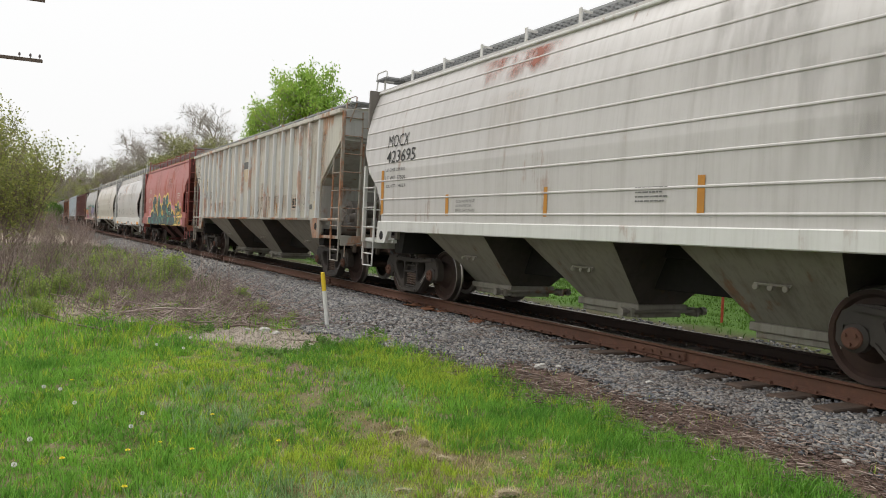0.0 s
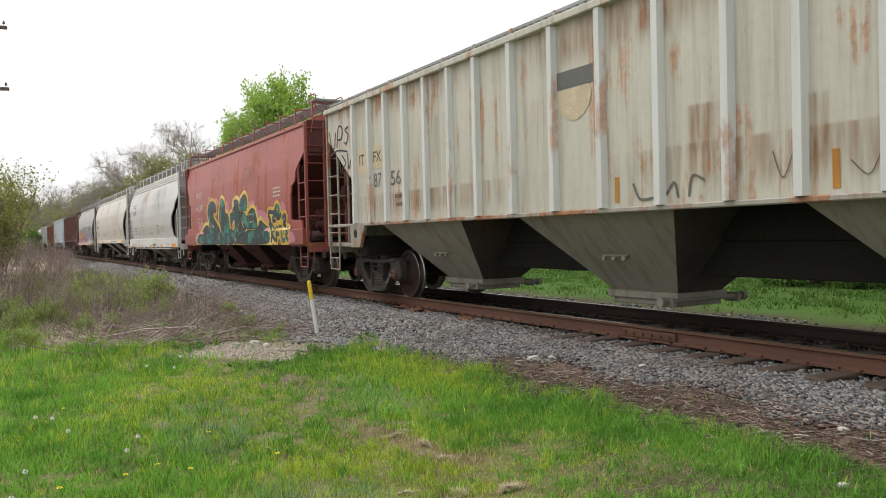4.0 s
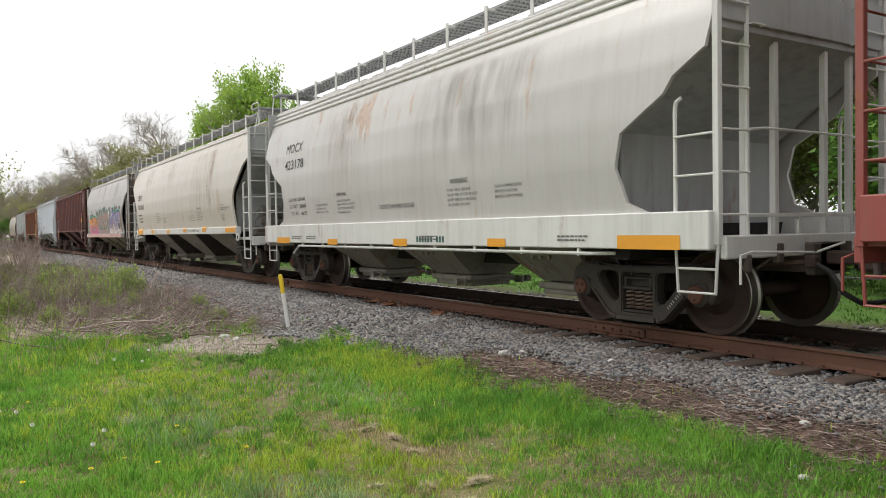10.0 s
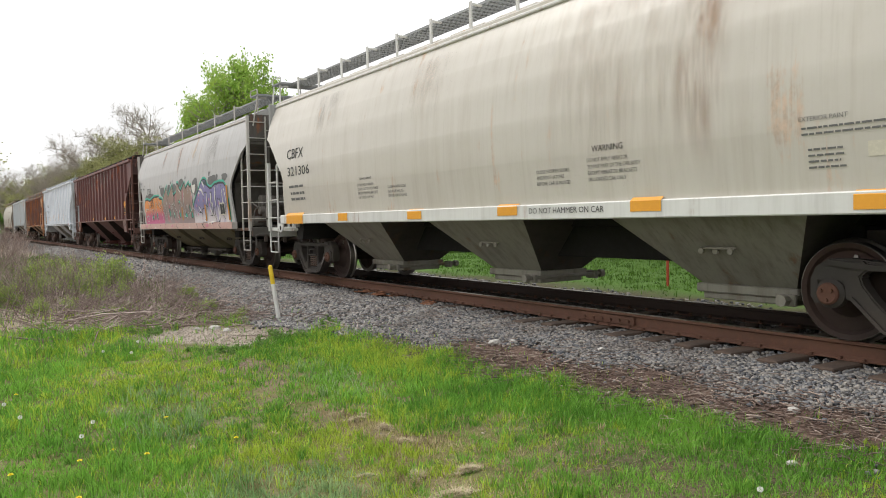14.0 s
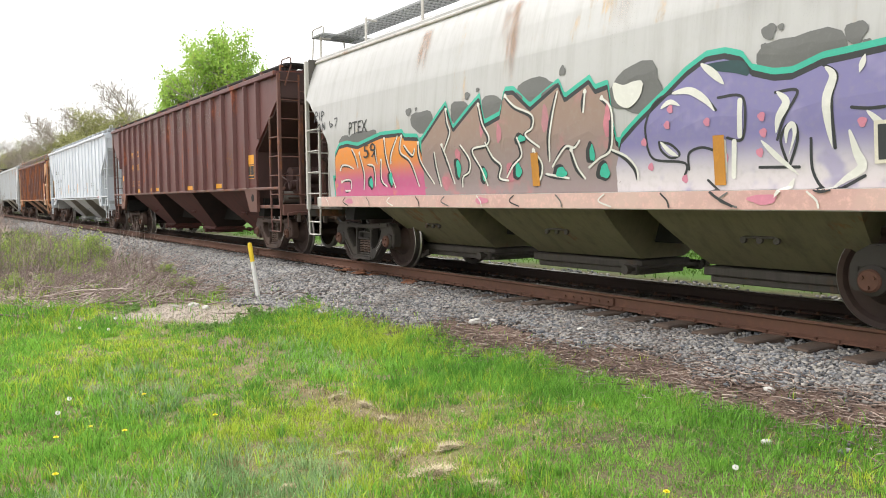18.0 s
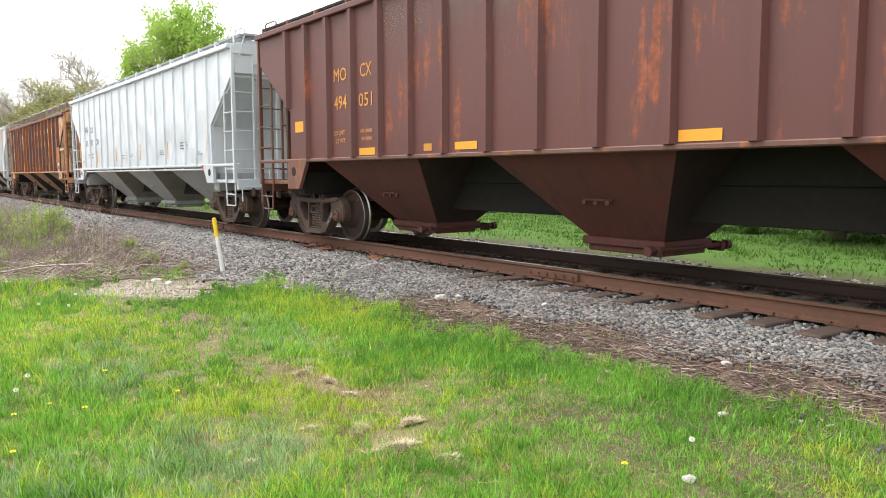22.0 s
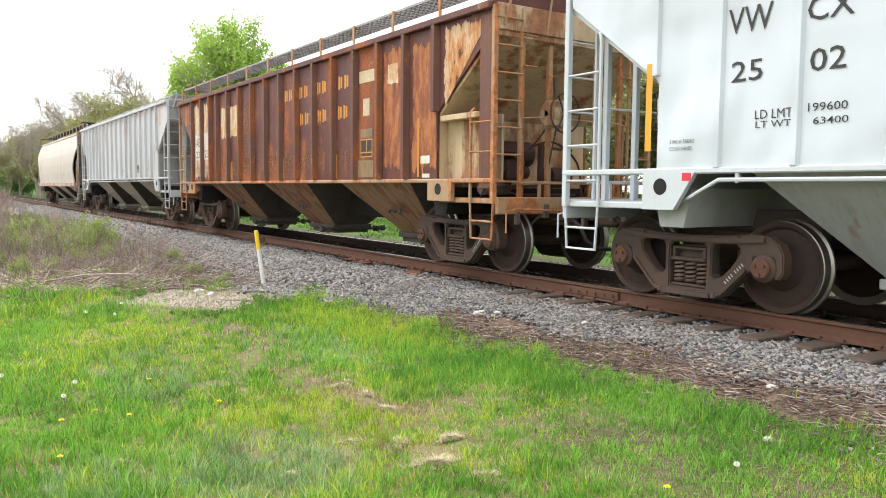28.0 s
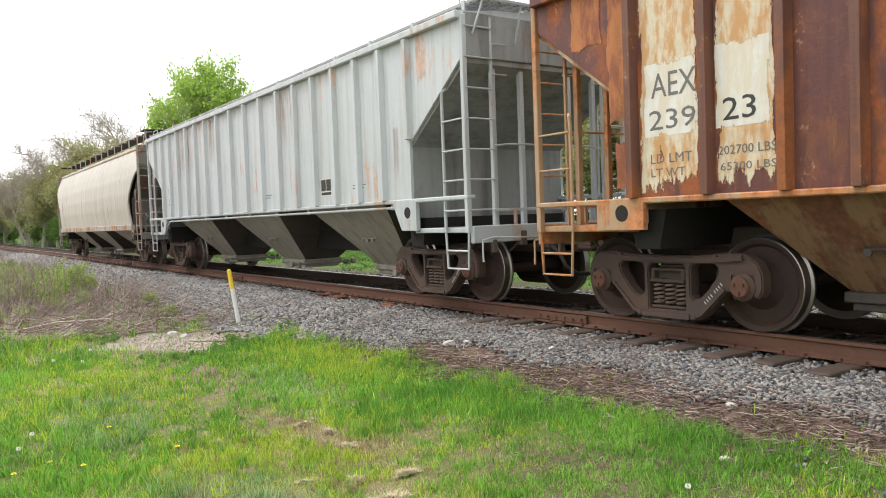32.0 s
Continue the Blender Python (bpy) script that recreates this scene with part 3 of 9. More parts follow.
# dry heaps of cut grass: x, y and size
CLUMPS = [(1.9, 6.44, 0.8), (2.22, 6.15, 0.9), (2.5, 6.1, 0.8), (2.98, 6.05, 1.0), (3.02, 5.65, 1.1), (2.97, 5.2, 1.0), (2.62, 4.44, 1.1), (2.6, 3.95, 1.7), (2.95, 4.3, 1.2), (2.36, 4.7, 0.7), (0.92, 5.1, 0.9), (1.58, 6.2, 0.6), (3.08, 6.1, 0.9), (2.75, 3.6, 1.2), (1.75, 4.3, 0.8)]


def oval(x, y, cx, cy, rx, ry):
    """1 inside an oval, falling to 0 round it."""
    return np.clip(1.6 - np.hypot((x - cx) / rx, (y - cy) / ry), 0, 1)


def bare_ground(x, y):
    """Where little grass grows, from 0 to 1."""
    worn = np.clip(1.4 - path_distance(x, y, WORN) / 0.34, 0, 1) * np.clip(0.7 + 0.8 * ripple(x, y, 2.4), 0, 0.93)
    strip = np.clip(1.2 - path_distance(x, y, STRAW) / 0.15, 0, 0.7) * np.clip(0.7 + 0.8 * ripple(x, y, 2.1), 0, 1)
    patch = np.clip(1.5 - np.hypot((x - 3.4) / 0.85, (y - 11.9) / 1.45) + 0.3 * ripple(x, y, 2.0), 0, 1)
    foot = np.clip((x - 4.15 + 0.2 * ripple(x, y, 1.5)) / 0.35, 0, 1) * np.clip((y - 11.3 + 0.3 * ripple(x, y, 1.1)) / 0.5, 0, 1)
    edge = np.clip((x - 5.0 + 0.12 * np.exp(-((y - 4.4) ** 2)) - 0.12 * ripple(x, y, 1.7)) / 0.18, 0, 1)
    brush = np.clip((y - 13.5 - 0.3 * (x < 1.2) - 0.5 * ripple(x, y, 0.7)) / 1.0, 0, 1) * np.clip(0.75 + 0.5 * ripple(x, y, 0.9) - 0.45 * (x < 0.6), 0.08, 0.96)
    scuffed = oval(x, y, 4.0, 3.2, 0.6, 0.8) * np.clip(0.4 + 0.6 * ripple(x, y, 2.6), 0, 0.6)
    dirt = oval(x, y, 3.7, 4.6, 0.45, 0.5) * np.clip(0.55 + 0.7 * ripple(x, y, 2.6), 0, 0.9)
    thin = 0.25 * np.clip(ripple(x + 3.1, y - 1.7, 2.9) + ripple(x, y, 5.3) - 0.35, 0, 1)
    return np.clip(worn + strip + patch * 2 + foot * 2 + edge + brush + dirt + scuffed + thin, 0, 1)


def dead_share(x, y):
    """The share of dead straw among the blades."""
    d = 0.025 + 0.75 * np.clip(1.2 - path_distance(x, y, STRAW) / 0.2, 0, 1) + 0.3 * oval(x, y, 3.2, 4.3, 0.8, 0.9) + 0.2 * oval(x, y, 2.6, 5.0, 0.7, 1.3)
    return np.clip(d + 0.5 * np.clip(ripple(x - 1.3, y + 0.6, 3.3) - 0.45, 0, 1), 0, 0.9)


def lime_share(x, y):
    """The share of yellow-green blades."""
    d = 0.24 + 0.5 * oval(x, y, 2.45, 5.2, 0.8, 1.3) + 0.3 * oval(x, y, 1.6, 9.0, 0.8, 1.0) + 0.5 * oval(x, y, 4.4, 8.6, 0.6, 1.3) + 0.3 * ripple(x, y, 0.8)
    return np.clip(d - 0.35 * oval(x, y, 4.7, 4.3, 0.5, 1.5) - 0.22 * oval(x, y, 0.2, 7.5, 1.1, 3.5), 0.03, 0.9)


def blue_share(x, y):
    """The share of pale blue-green blades."""
    return np.clip(0.7 * oval(x, y, 1.75, 4.55, 0.45, 0.6) + 0.3 * oval(x, y, 1.6, 7.4, 0.35, 0.9) + 0.25 * oval(x, y, 3.4, 7.6, 0.3, 0.9) + 0.2 * oval(x, y, 0.8, 4.4, 0.5, 0.6), 0, 0.75)


def blades(n, x0, x1, y0, y1, height, width, material, name, label, keep=None, tuft=22, spread=0.035, mixed=False):
    x, y = gen.uniform(x0, x1, n), gen.uniform(y0, y1, n)
    # most blades stand in tufts
    count = max(1, n // tuft)
    cx, cy, ch = gen.uniform(x0, x1, count), gen.uniform(y0, y1, count), gen.uniform(0.35, 1.0, count) ** 1.5 * 2.0
    own = gen.integers(0, count, n)
    grouped = gen.uniform(0, 1, n) < 0.8
    ox, oy = gen.normal(0, spread, n), gen.normal(0, spread, n)
    x, y = np.where(grouped, cx[own] + ox, x), np.where(grouped, cy[own] + oy, y)
    size = np.where(grouped, ch[own], 0.6)
    if keep is not None:
        ok = gen.uniform(0, 1, n) < keep(x, y)
        x, y, ox, oy, grouped, size = x[ok], y[ok], ox[ok], oy[ok], grouped[ok], size[ok]
    n = len(x)
    z = ground_z(x, y) - 0.01
    tall = np.ones(n) * size
    # every tuft keeps to one kind of grass for the most part
    kind = np.zeros(n, np.int32)
    if mixed:
        pick = np.where(gen.uniform(0, 1, n) < 0.6, np.modf(np.abs(np.sin(np.floor(x * 9) * 12.9898 + np.floor(y * 9) * 78.233)) * 437.5)[0], gen.uniform(0, 1, n))
        dead, blue = dead_share(x, y), blue_share(x, y)
        kind = np.where(pick < dead, 3, np.where(pick < dead + blue, 2, np.where(pick < dead + blue + (1 - dead - blue) * lime_share(x, y), 1, 0))).astype(np.int32)
        tall *= np.where(kind == 3, 0.6, np.where(kind == 2, 1.25, 1.0))
    for tx, ty in TUFTS:
        tall += 0.7 * np.exp(-((x - tx) ** 2 + (y - ty) ** 2) / 0.16)
    tall *= 1 + 0.35 * ripple(x, y, 1.2) - 0.45 * oval(x, y, 3.9, 3.0, 0.6, 1.2)
    h = height * gen.uniform(0.45, 1.25, n) * tall
    w = width * gen.uniform(0.6, 1.3, n)
    a, lean = gen.uniform(0, 2 * np.pi, n), gen.uniform(0.1, 0.8, n) * h
    la = np.where(grouped, np.arctan2(oy, ox) + gen.normal(0, 0.6, n), gen.uniform(0, 2 * np.pi, n))
    dx, dy = np.cos(a) * w / 2, np.sin(a) * w / 2
    lx, ly = np.cos(la) * lean, np.sin(la) * lean
    v = np.empty((n, 5, 3), np.float32)
    v[:, 0] = np.stack([x - dx, y - dy, z], 1)
    v[:, 1] = np.stack([x + dx, y + dy, z], 1)
    v[:, 2] = np.stack([x + dx * 0.8 + lx * 0.35, y + dy * 0.8 + ly * 0.35, z + h * 0.6], 1)
    v[:, 3] = np.stack([x - dx * 0.8 + lx * 0.35, y - dy * 0.8 + ly * 0.35, z + h * 0.6], 1)
    v[:, 4] = np.stack([x + lx, y + ly, z + h], 1)
    base = np.arange(n)[:, None] * 5
    faces = np.concatenate([base + [0, 1, 2], base + [0, 2, 3], base + [3, 2, 4]])
    me = numpy_mesh(name, v.reshape(-1, 3), faces, material)
    if mixed:
        me.polygons.foreach_set("material_index", np.tile(kind, 3))
    return tagged(new(name, me), label, "grass", kind="stuff")


def lawn_keep(x, y):
    return 1 - 0.97 * bare_ground(x, y)


blades(150000, -0.6, 5.5, 1.6, 6.0, 0.060, 0.0070, LAWN, "lawn_grass", "uneven bright green mown lawn grass with dry patches", lawn_keep, 30, 0.04, True)
blades(120000, 2.3, 5.3, 1.5, 6.2, 0.026, 0.0055, LAWN, "lawn_grass", "short worn turf beside the ballast", lambda x, y: (1 - 0.55 * bare_ground(x, y)) * (x < 5.05 + 0.1 * ripple(x, y, 1.7)), 14, 0.05, True)
blades(130000, -1.8, 5.5, 6.0, 11.0, 0.058, 0.0095, LAWN, "lawn_grass", "uneven bright green mown lawn grass with dry patches", lawn_keep, 30, 0.045, True)
blades(60000, -3.0, 5.2, 11.0, 19.0, 0.10, 0.012, LAWN, "lawn_grass", "thin grass among dead brush", lawn_keep, 18, 0.07, True)
blades(26000, -6.0, 4.6, 19.0, 48.0, 0.22, 0.035, grass_far, "verge_grass", "rough green grass along the verge", lambda x, y: 0.3 + 0.4 * ripple(x, y, 0.4), 16, 0.12)
blades(70000, 11.5, 26.0, 0.0, 45.0, 0.07, 0.03, grass_far, "far_lawn_grass", "green grass beyond the track", lambda x, y: np.clip((x - 12.4 + ripple(x, y, 0.5)) / 1.8, 0.02, 1), 14, 0.12)
for x0, x1, y0, y1 in ((-9.0, 5.0, -9.0, 1.6), (-9.0, -0.6, 1.6, 6.0), (-9.0, -1.8, 6.0, 11.0)):
    blades(int(600 * (x1 - x0) * (y1 - y0)), x0, x1, y0, y1, 0.085, 0.018, LAWN, "lawn_grass", "uneven green lawn grass around the standpoint", lawn_keep, 18, 0.05, True)


def scatter_stones(name, label, category, material, n, place, size, sink=0.3, flat=0.75):
    """Broken stones: boxes with displaced corners."""
    x, y = place(n)
    n = len(x)
    r = gen.uniform(size[0], size[1], n)[:, None, None] / 2
    cube = np.array([(a, b, c) for a in (-1, 1) for b in (-1, 1) for c in (-1, 1)], float)
    v = cube[None] * gen.uniform(0.28, 1.0, (n, 8, 3)) * r * np.array([1.3, 1.05, flat])
    a, t = gen.uniform(0, 2 * np.pi, n), gen.uniform(-0.6, 0.6, n)
    ca, sa, ct, st = np.cos(a), np.sin(a), np.cos(t), np.sin(t)
    vx, vz = v[..., 0] * ct[:, None] + v[..., 2] * st[:, None], -v[..., 0] * st[:, None] + v[..., 2] * ct[:, None]
    vy = v[..., 1]
    px, py = vx * ca[:, None] - vy * sa[:, None], vx * sa[:, None] + vy * ca[:, None]
    z = ground_z(x, y) + r[:, 0, 0] * (1 - sink * 2) * flat + gen.uniform(0, 0.012, n)
    out = np.stack([px + x[:, None], py + y[:, None], vz + z[:, None]], -1)
    quad = np.array([(0, 1, 3, 2), (4, 6, 7, 5), (0, 4, 5, 1), (2, 3, 7, 6), (0, 2, 6, 4), (1, 5, 7, 3)])
    faces = (np.arange(n)[:, None, None] * 8 + quad[None]).reshape(-1, 4)
    return tagged(new(name, numpy_mesh(name, out.reshape(-1, 3), faces, material)), label, category, kind="stuff")


def strewn(x0, x1, y0, y1, keep=None):
    def place(n):
        x, y = gen.uniform(x0, x1, n), gen.uniform(y0, y1, n)
        if keep is not None:
            ok = gen.uniform(0, 1, n) < keep(x, y)
            x, y = x[ok], y[ok]
        return x, y

    return place


def shoulder_keep(x, y):
    edge = np.where(y < 8, 5.5, 5.15) - 0.75 * np.clip((y - 9) / 3.5, 0, 1) + 0.16 * ripple(x, y, 1.3)
    return np.clip((x - edge) / 0.25, 0.02, 1) * np.where((x > 6.42) & (x < TRACK_X + 1.3), 0.55, 1.0)


scatter_stones("ballast_stones", "grey crushed stone ballast beside the rail", "ballast", stone_mix, 44000, strewn(4.8, 6.6, 1.6, 10, shoulder_keep), (0.017, 0.048), 0.2)
scatter_stones("ballast_stones", "grey crushed stone ballast beside the rail", "ballast", stone_lightened, 36000, strewn(4.1, 6.6, 10, 24, shoulder_keep), (0.027, 0.06), 0.2)
scatter_stones("ballast_stones", "grey crushed stone ballast beside the rail", "ballast", stone_lightened, 13000, strewn(4.8, 6.5, 24, 60, shoulder_keep), (0.06, 0.12), 0.2)
# dark colour here stands for shade below the cars
scatter_stones("ballast_stones", "stones between the rails, coloured dark for the train's shade", "ballast", stone_bed_shade, 9000, strewn(6.95, 8.5, 1.0, 26), (0.04, 0.075), 0.3)
scatter_stones("ballast_stones", "stone ballast beyond the far rail", "ballast", stone_mix, 16000, strewn(8.5, 12.9, 1.0, 30, lambda x, y: np.clip((12.6 - x + 0.6 * ripple(x, y, 0.8)) / 1.5, 0, 1)), (0.045, 0.085), 0.3)
scatter_stones("ballast_stones", "stone ballast at the near rail", "ballast", stone_mix, 5000, strewn(6.45, 6.95, 1.0, 26), (0.03, 0.06), 0.3)
scatter_stones("pale_gravel", "patch of sandy soil and pale pebbles in the grass", "gravel", pebble_mix, 7500, strewn(2.0, 5.2, 9.6, 14.2, lambda x, y: np.clip(1.6 - np.hypot((x - 3.4) / 0.8, (y - 11.9) / 1.4) + 0.3 * ripple(x, y, 2.0), 0, 1)), (0.006, 0.026), 0.3, 0.6)
scatter_stones("pale_gravel", "small stones on the bare soil", "gravel", pebble_mix, 2600, strewn(2.2, 5.3, 2.2, 12.9, lambda x, y: np.clip(bare_ground(x, y) - 0.3, 0, 0.8) * (x < 5.1)), (0.008, 0.025), 0.3, 0.6)


def sticks(name, label, category, n, place, length, radius, rise, material=stick_mix):
    """Thin bent stems, lying or standing."""
    x, y = place(n)
    n = len(x)
    l = gen.uniform(length[0], length[1], n)
    a, e = gen.uniform(0, 2 * np.pi, n), gen.uniform(rise[0], rise[1], n)
    d = np.stack([np.cos(a) * np.cos(e), np.sin(a) * np.cos(e), np.sin(e)], 1)
    bend = gen.normal(0, 0.12, (n, 3))
    p0 = np.stack([x, y, ground_z(x, y) + 0.01 + gen.uniform(0, 0.03, n)], 1)
    p1 = p0 + d * (l / 2)[:, None] + bend * l[:, None] * 0.4
    p2 = p0 + d * l[:, None]
    p1[:, 2], p2[:, 2] = np.maximum(p1[:, 2], ground_z(p1[:, 0], p1[:, 1]) + 0.01), np.maximum(p2[:, 2], ground_z(p2[:, 0], p2[:, 1]) + 0.005)
    r = gen.uniform(radius[0], radius[1], n)
    side = np.cross(d, [0, 0, 1.0])
    side /= np.linalg.norm(side, axis=1)[:, None] + 1e-6
    up = np.cross(side, d)
    v = np.empty((n, 9, 3))
    for k, (p, f) in enumerate(((p0, 1.0), (p1, 0.8), (p2, 0.4))):
        for j in range(3):
            t = 2 * np.pi * j / 3
            v[:, 3 * k + j] = p + side * (np.cos(t) * r * f)[:, None] + up * (np.sin(t) * r * f)[:, None]
    quad = [(3 * k + j, 3 * k + (j + 1) % 3, 3 * k + 3 + (j + 1) % 3, 3 * k + 3 + j) for k in (0, 1) for j in range(3)]
    faces = (np.arange(n)[:, None, None] * 9 + np.array(quad)[None]).reshape(-1, 4)
    return tagged(new(name, numpy_mesh(name, v.reshape(-1, 3), faces, material)), label, category, kind="stuff")


sticks("dead_sticks", "litter of dead brown sticks below the ballast", "sticks", 6200, strewn(4.5, 5.95, 2.2, 8.4, lambda x, y: np.clip(1.25 - np.abs(x - 5.25 - 0.06 * (5 - y)) / 0.45, 0, 1)), (0.03, 0.20), (0.003, 0.0085), (-0.05, 0.16))
sticks("dead_sticks", "thin scatter of dead sticks on the stones", "sticks", 2600, strewn(4.7, 6.35, 2.2, 14), (0.05, 0.22), (0.0018, 0.004), (-0.05, 0.1))
sticks("dead_brush", "tangle of dead brown brush stems", "brush", 5500, strewn(0.4, 5.4, 13.2, 24, lambda x, y: np.clip(1.1 - np.abs(x - 3.1) / 2.2 + 0.3 * ripple(x, y), 0, 1)), (0.15, 0.9), (0.005, 0.012), (-0.02, 0.5), brush_mix)
sticks("dead_brush", "standing dead weed stalks", "brush", 1700, strewn(-1.5, 4.2, 14, 34), (0.4, 1.3), (0.003, 0.007), (0.7, 1.55), brush_mix)
sticks("dead_branches", "long pale broken branches lying in the brush", "branches", 60, strewn(1.2, 4.6, 12.6, 17.5), (0.6, 1.9), (0.010, 0.024), (0.0, 0.12), brush_mix)
sticks("dead_branches", "broken branches lying beside the ballast", "branches", 26, strewn(4.3, 5.6, 10.6, 14.5), (0.4, 1.2), (0.008, 0.018), (0.0, 0.08), brush_mix)
sticks("dead_grass", "dry straw in the lawn", "grass", 8500, strewn(-0.3, 5.2, 1.8, 11, lambda x, y: np.clip(0.12 + bare_ground(x, y) * 0.8, 0, 1)), (0.03, 0.12), (0.0012, 0.0022), (0.0, 0.5), speckled("dry_straw", [(0.42, 0.36, 0.2), (0.3, 0.24, 0.14), (0.5, 0.44, 0.28)]))


def dry_clump():
    n = 560
    a, e = gen.uniform(0, 6.28, n), gen.uniform(0.0, 0.9, n)
    r0 = 0.12 * gen.uniform(0, 1, n) * (0.75 + 0.3 * np.sin(3 * a) + 0.2 * np.sin(5 * a + 1))
    l = gen.uniform(0.03, 0.10, n)
    v, f = [], []
    for i in range(n):
        ca, sa = math.cos(a[i]), math.sin(a[i])
        p = Vector((ca * r0[i], sa * r0[i] * 0.7, 0.034 - r0[i] * 0.22))
        b = gen.uniform(0, 6.28)
        q = p + Vector((math.cos(b) * math.cos(e[i]), math.sin(b) * math.cos(e[i]), math.sin(e[i]) * 0.8)) * l[i]
        w = Vector((-math.sin(b), math.cos(b), 0)) * 0.0022
        k = len(v)
        v += [p - w, p + w, q]
        f.append((k, k + 1, k + 2))
    return Mesh().add(v, f)


straw = speckled("clump_straw", [(0.58, 0.48, 0.31), (0.36, 0.27, 0.17), (0.66, 0.57, 0.40), (0.46, 0.38, 0.23), (0.27, 0.20, 0.125)])
clump_mesh = dry_clump().data("dry_grass_clump", straw)
for x, y, s in CLUMPS:
    ob = new("grass_clump", clump_mesh)
    ob.matrix_basis = pose(x, y, float(ground_z(x, y)), 0, 0, rnd.uniform(0, 360)) @ Matrix.Diagonal((s * 0.95, s * 0.7, s * 0.55, 1))
    tagged(ob, "dry straw-coloured clump of cut grass on the lawn", "grass clump", "dry clumps")

# loose pale stones
stone_pale = plain("pale_field_stone", (0.5, 0.48, 0.45), 0.9, 0, 0.4, 12.0, 0.5)


def stone_mesh(seed):
    r = random.Random(seed)
    bm = bmesh.new()
    bmesh.ops.create_icosphere(bm, subdivisions=2, radius=1.0)
    for v in bm.verts:
        v.co *= 0.85 + 0.3 * noise.noise(v.co * 1.4 + Vector((seed, 0, 0)))
        v.co = Vector((v.co.x * 1.25, v.co.y, max(v.co.z, -0.5) * 0.6))
    me = bpy.data.meshes.new("stone")
    bm.to_mesh(me)
    bm.free()
    me.materials.append(stone_pale)
    return me


for i, (x, y, s) in enumerate(((5.58, 7.49, 0.085), (5.7, 7.3, 0.05), (5.45, 3.46, 0.05), (3.66, 12.75, 0.09), (3.4, 12.9, 0.06), (3.72, 12.3, 0.08), (3.65, 2.53, 0.045), (4.7, 3.0, 0.04), (5.9, 6.0, 0.05))):
    ob = new("stone", stone_mesh(i * 3.7))
    ob.matrix_basis = pose(x, y, float(ground_z(x, y)) + s * 0.25, 0, 0, i * 50) @ Matrix.Diagonal((s, s, s, 1))
    tagged(ob, "pale loose stone lying on the ground", "stone", "loose stones")

# scrap iron dropped beside the near rail
scrap_rust = plain("scrap_bright_rust", (0.24, 0.105, 0.055), 0.85, 0.1, 0.6, 9.0, 0.3, (0.12, 0.06, 0.04))


def tie_plate_scrap():
    me = box(Mesh(), -0.09, 0.09, -0.16, 0.16, 0.0, 0.02, 0.005)
    for y in (-0.07, 0.07):
        box(me, -0.085, 0.085, y - 0.012, y + 0.012, 0.016, 0.036, 0.005)
    return me.data("scrap_plate", scrap_rust)


def spike_scrap():
    me = box(Mesh(), -0.008, 0.008, -0.08, 0.07, 0.0, 0.016, 0.003)
    box(me, -0.018, 0.018, 0.062, 0.088, -0.004, 0.022, 0.005)
    return me.data("scrap_spike", scrap_rust)


plate_scrap, nail_scrap = tie_plate_scrap(), spike_scrap()
for k in range(16):
    x, y = 6.6 + 0.42 * rnd.random(), 10.7 + 2.7 * rnd.random()
    flat = k % 3 == 0
    ob = new("scrap_plate" if flat else "scrap_spike", plate_scrap if flat else nail_scrap)
    ob.matrix_basis = pose(x, y, float(ground_z(x, y)) + 0.035, rnd.uniform(-12, 12), rnd.uniform(-12, 12), rnd.uniform(0, 360))
    tagged(ob, "rusty discarded tie plate on the ballast" if flat else "rusty discarded rail spike on the ballast", "scrap iron", "discarded track iron")

# dandelions
petal = plain("dandelion_yellow", (0.88, 0.74, 0.03), 0.7, 0, 0.1)
fluff = plain("dandelion_seed_fluff", (0.72, 0.72, 0.68), 0.9, 0, 0.2)
stem_green = plain("dandelion_stem", (0.2, 0.3, 0.08), 0.6, 0, 0.3)


def dandelion(x, y, seed):
    h = rnd.uniform(0.07, 0.15) if seed else rnd.uniform(0.05, 0.1)
    d = thing("dandelion", pose(x, y, float(ground_z(x, y))), "white dandelion seed head in the grass" if seed else "yellow dandelion flower in the grass", "flower", "dandelions")
    bend = rnd.uniform(-0.02, 0.02)
    part("stem", tube(Mesh(), [(0, 0, -0.01), (bend * 0.4, 0, h * 0.5), (bend, 0, h)], 0.0025, 5), stem_green, d)
    me = Mesh()
    if seed:
        for i in range(60):
            u, a = 1 - 2 * (i + 0.5) / 60, i * 2.4
            q = Vector((math.sqrt(1 - u * u) * math.cos(a), math.sqrt(1 - u * u) * math.sin(a), u))
            o = q.orthogonal().normalized() * 0.006
            c = Vector((bend, 0, h + 0.01))
            me.add([c + q * 0.006, c + q * 0.018 + o * 0.7, c + q * 0.018 - o * 0.7], [(0, 1, 2)])
    else:
        for ring, (r, z) in enumerate(((0.02, 0.004), (0.014, 0.009), (0.008, 0.012))):
            for i in range(14):
                a = i * 2 * math.pi / 14 + ring
                c, w = Vector((math.cos(a), math.sin(a), 0)), Vector((-math.sin(a), math.cos(a), 0)) * 0.004
                o = Vector((bend, 0, h))
                me.add([o + w * 0.4, o - w * 0.4, o + c * r - w + Vector((0, 0, z)), o + c * r + w + Vector((0, 0, z))], [(0, 1, 2, 3)])
    part("seed_head" if seed else "flower_head", me, fluff if seed else petal, d)


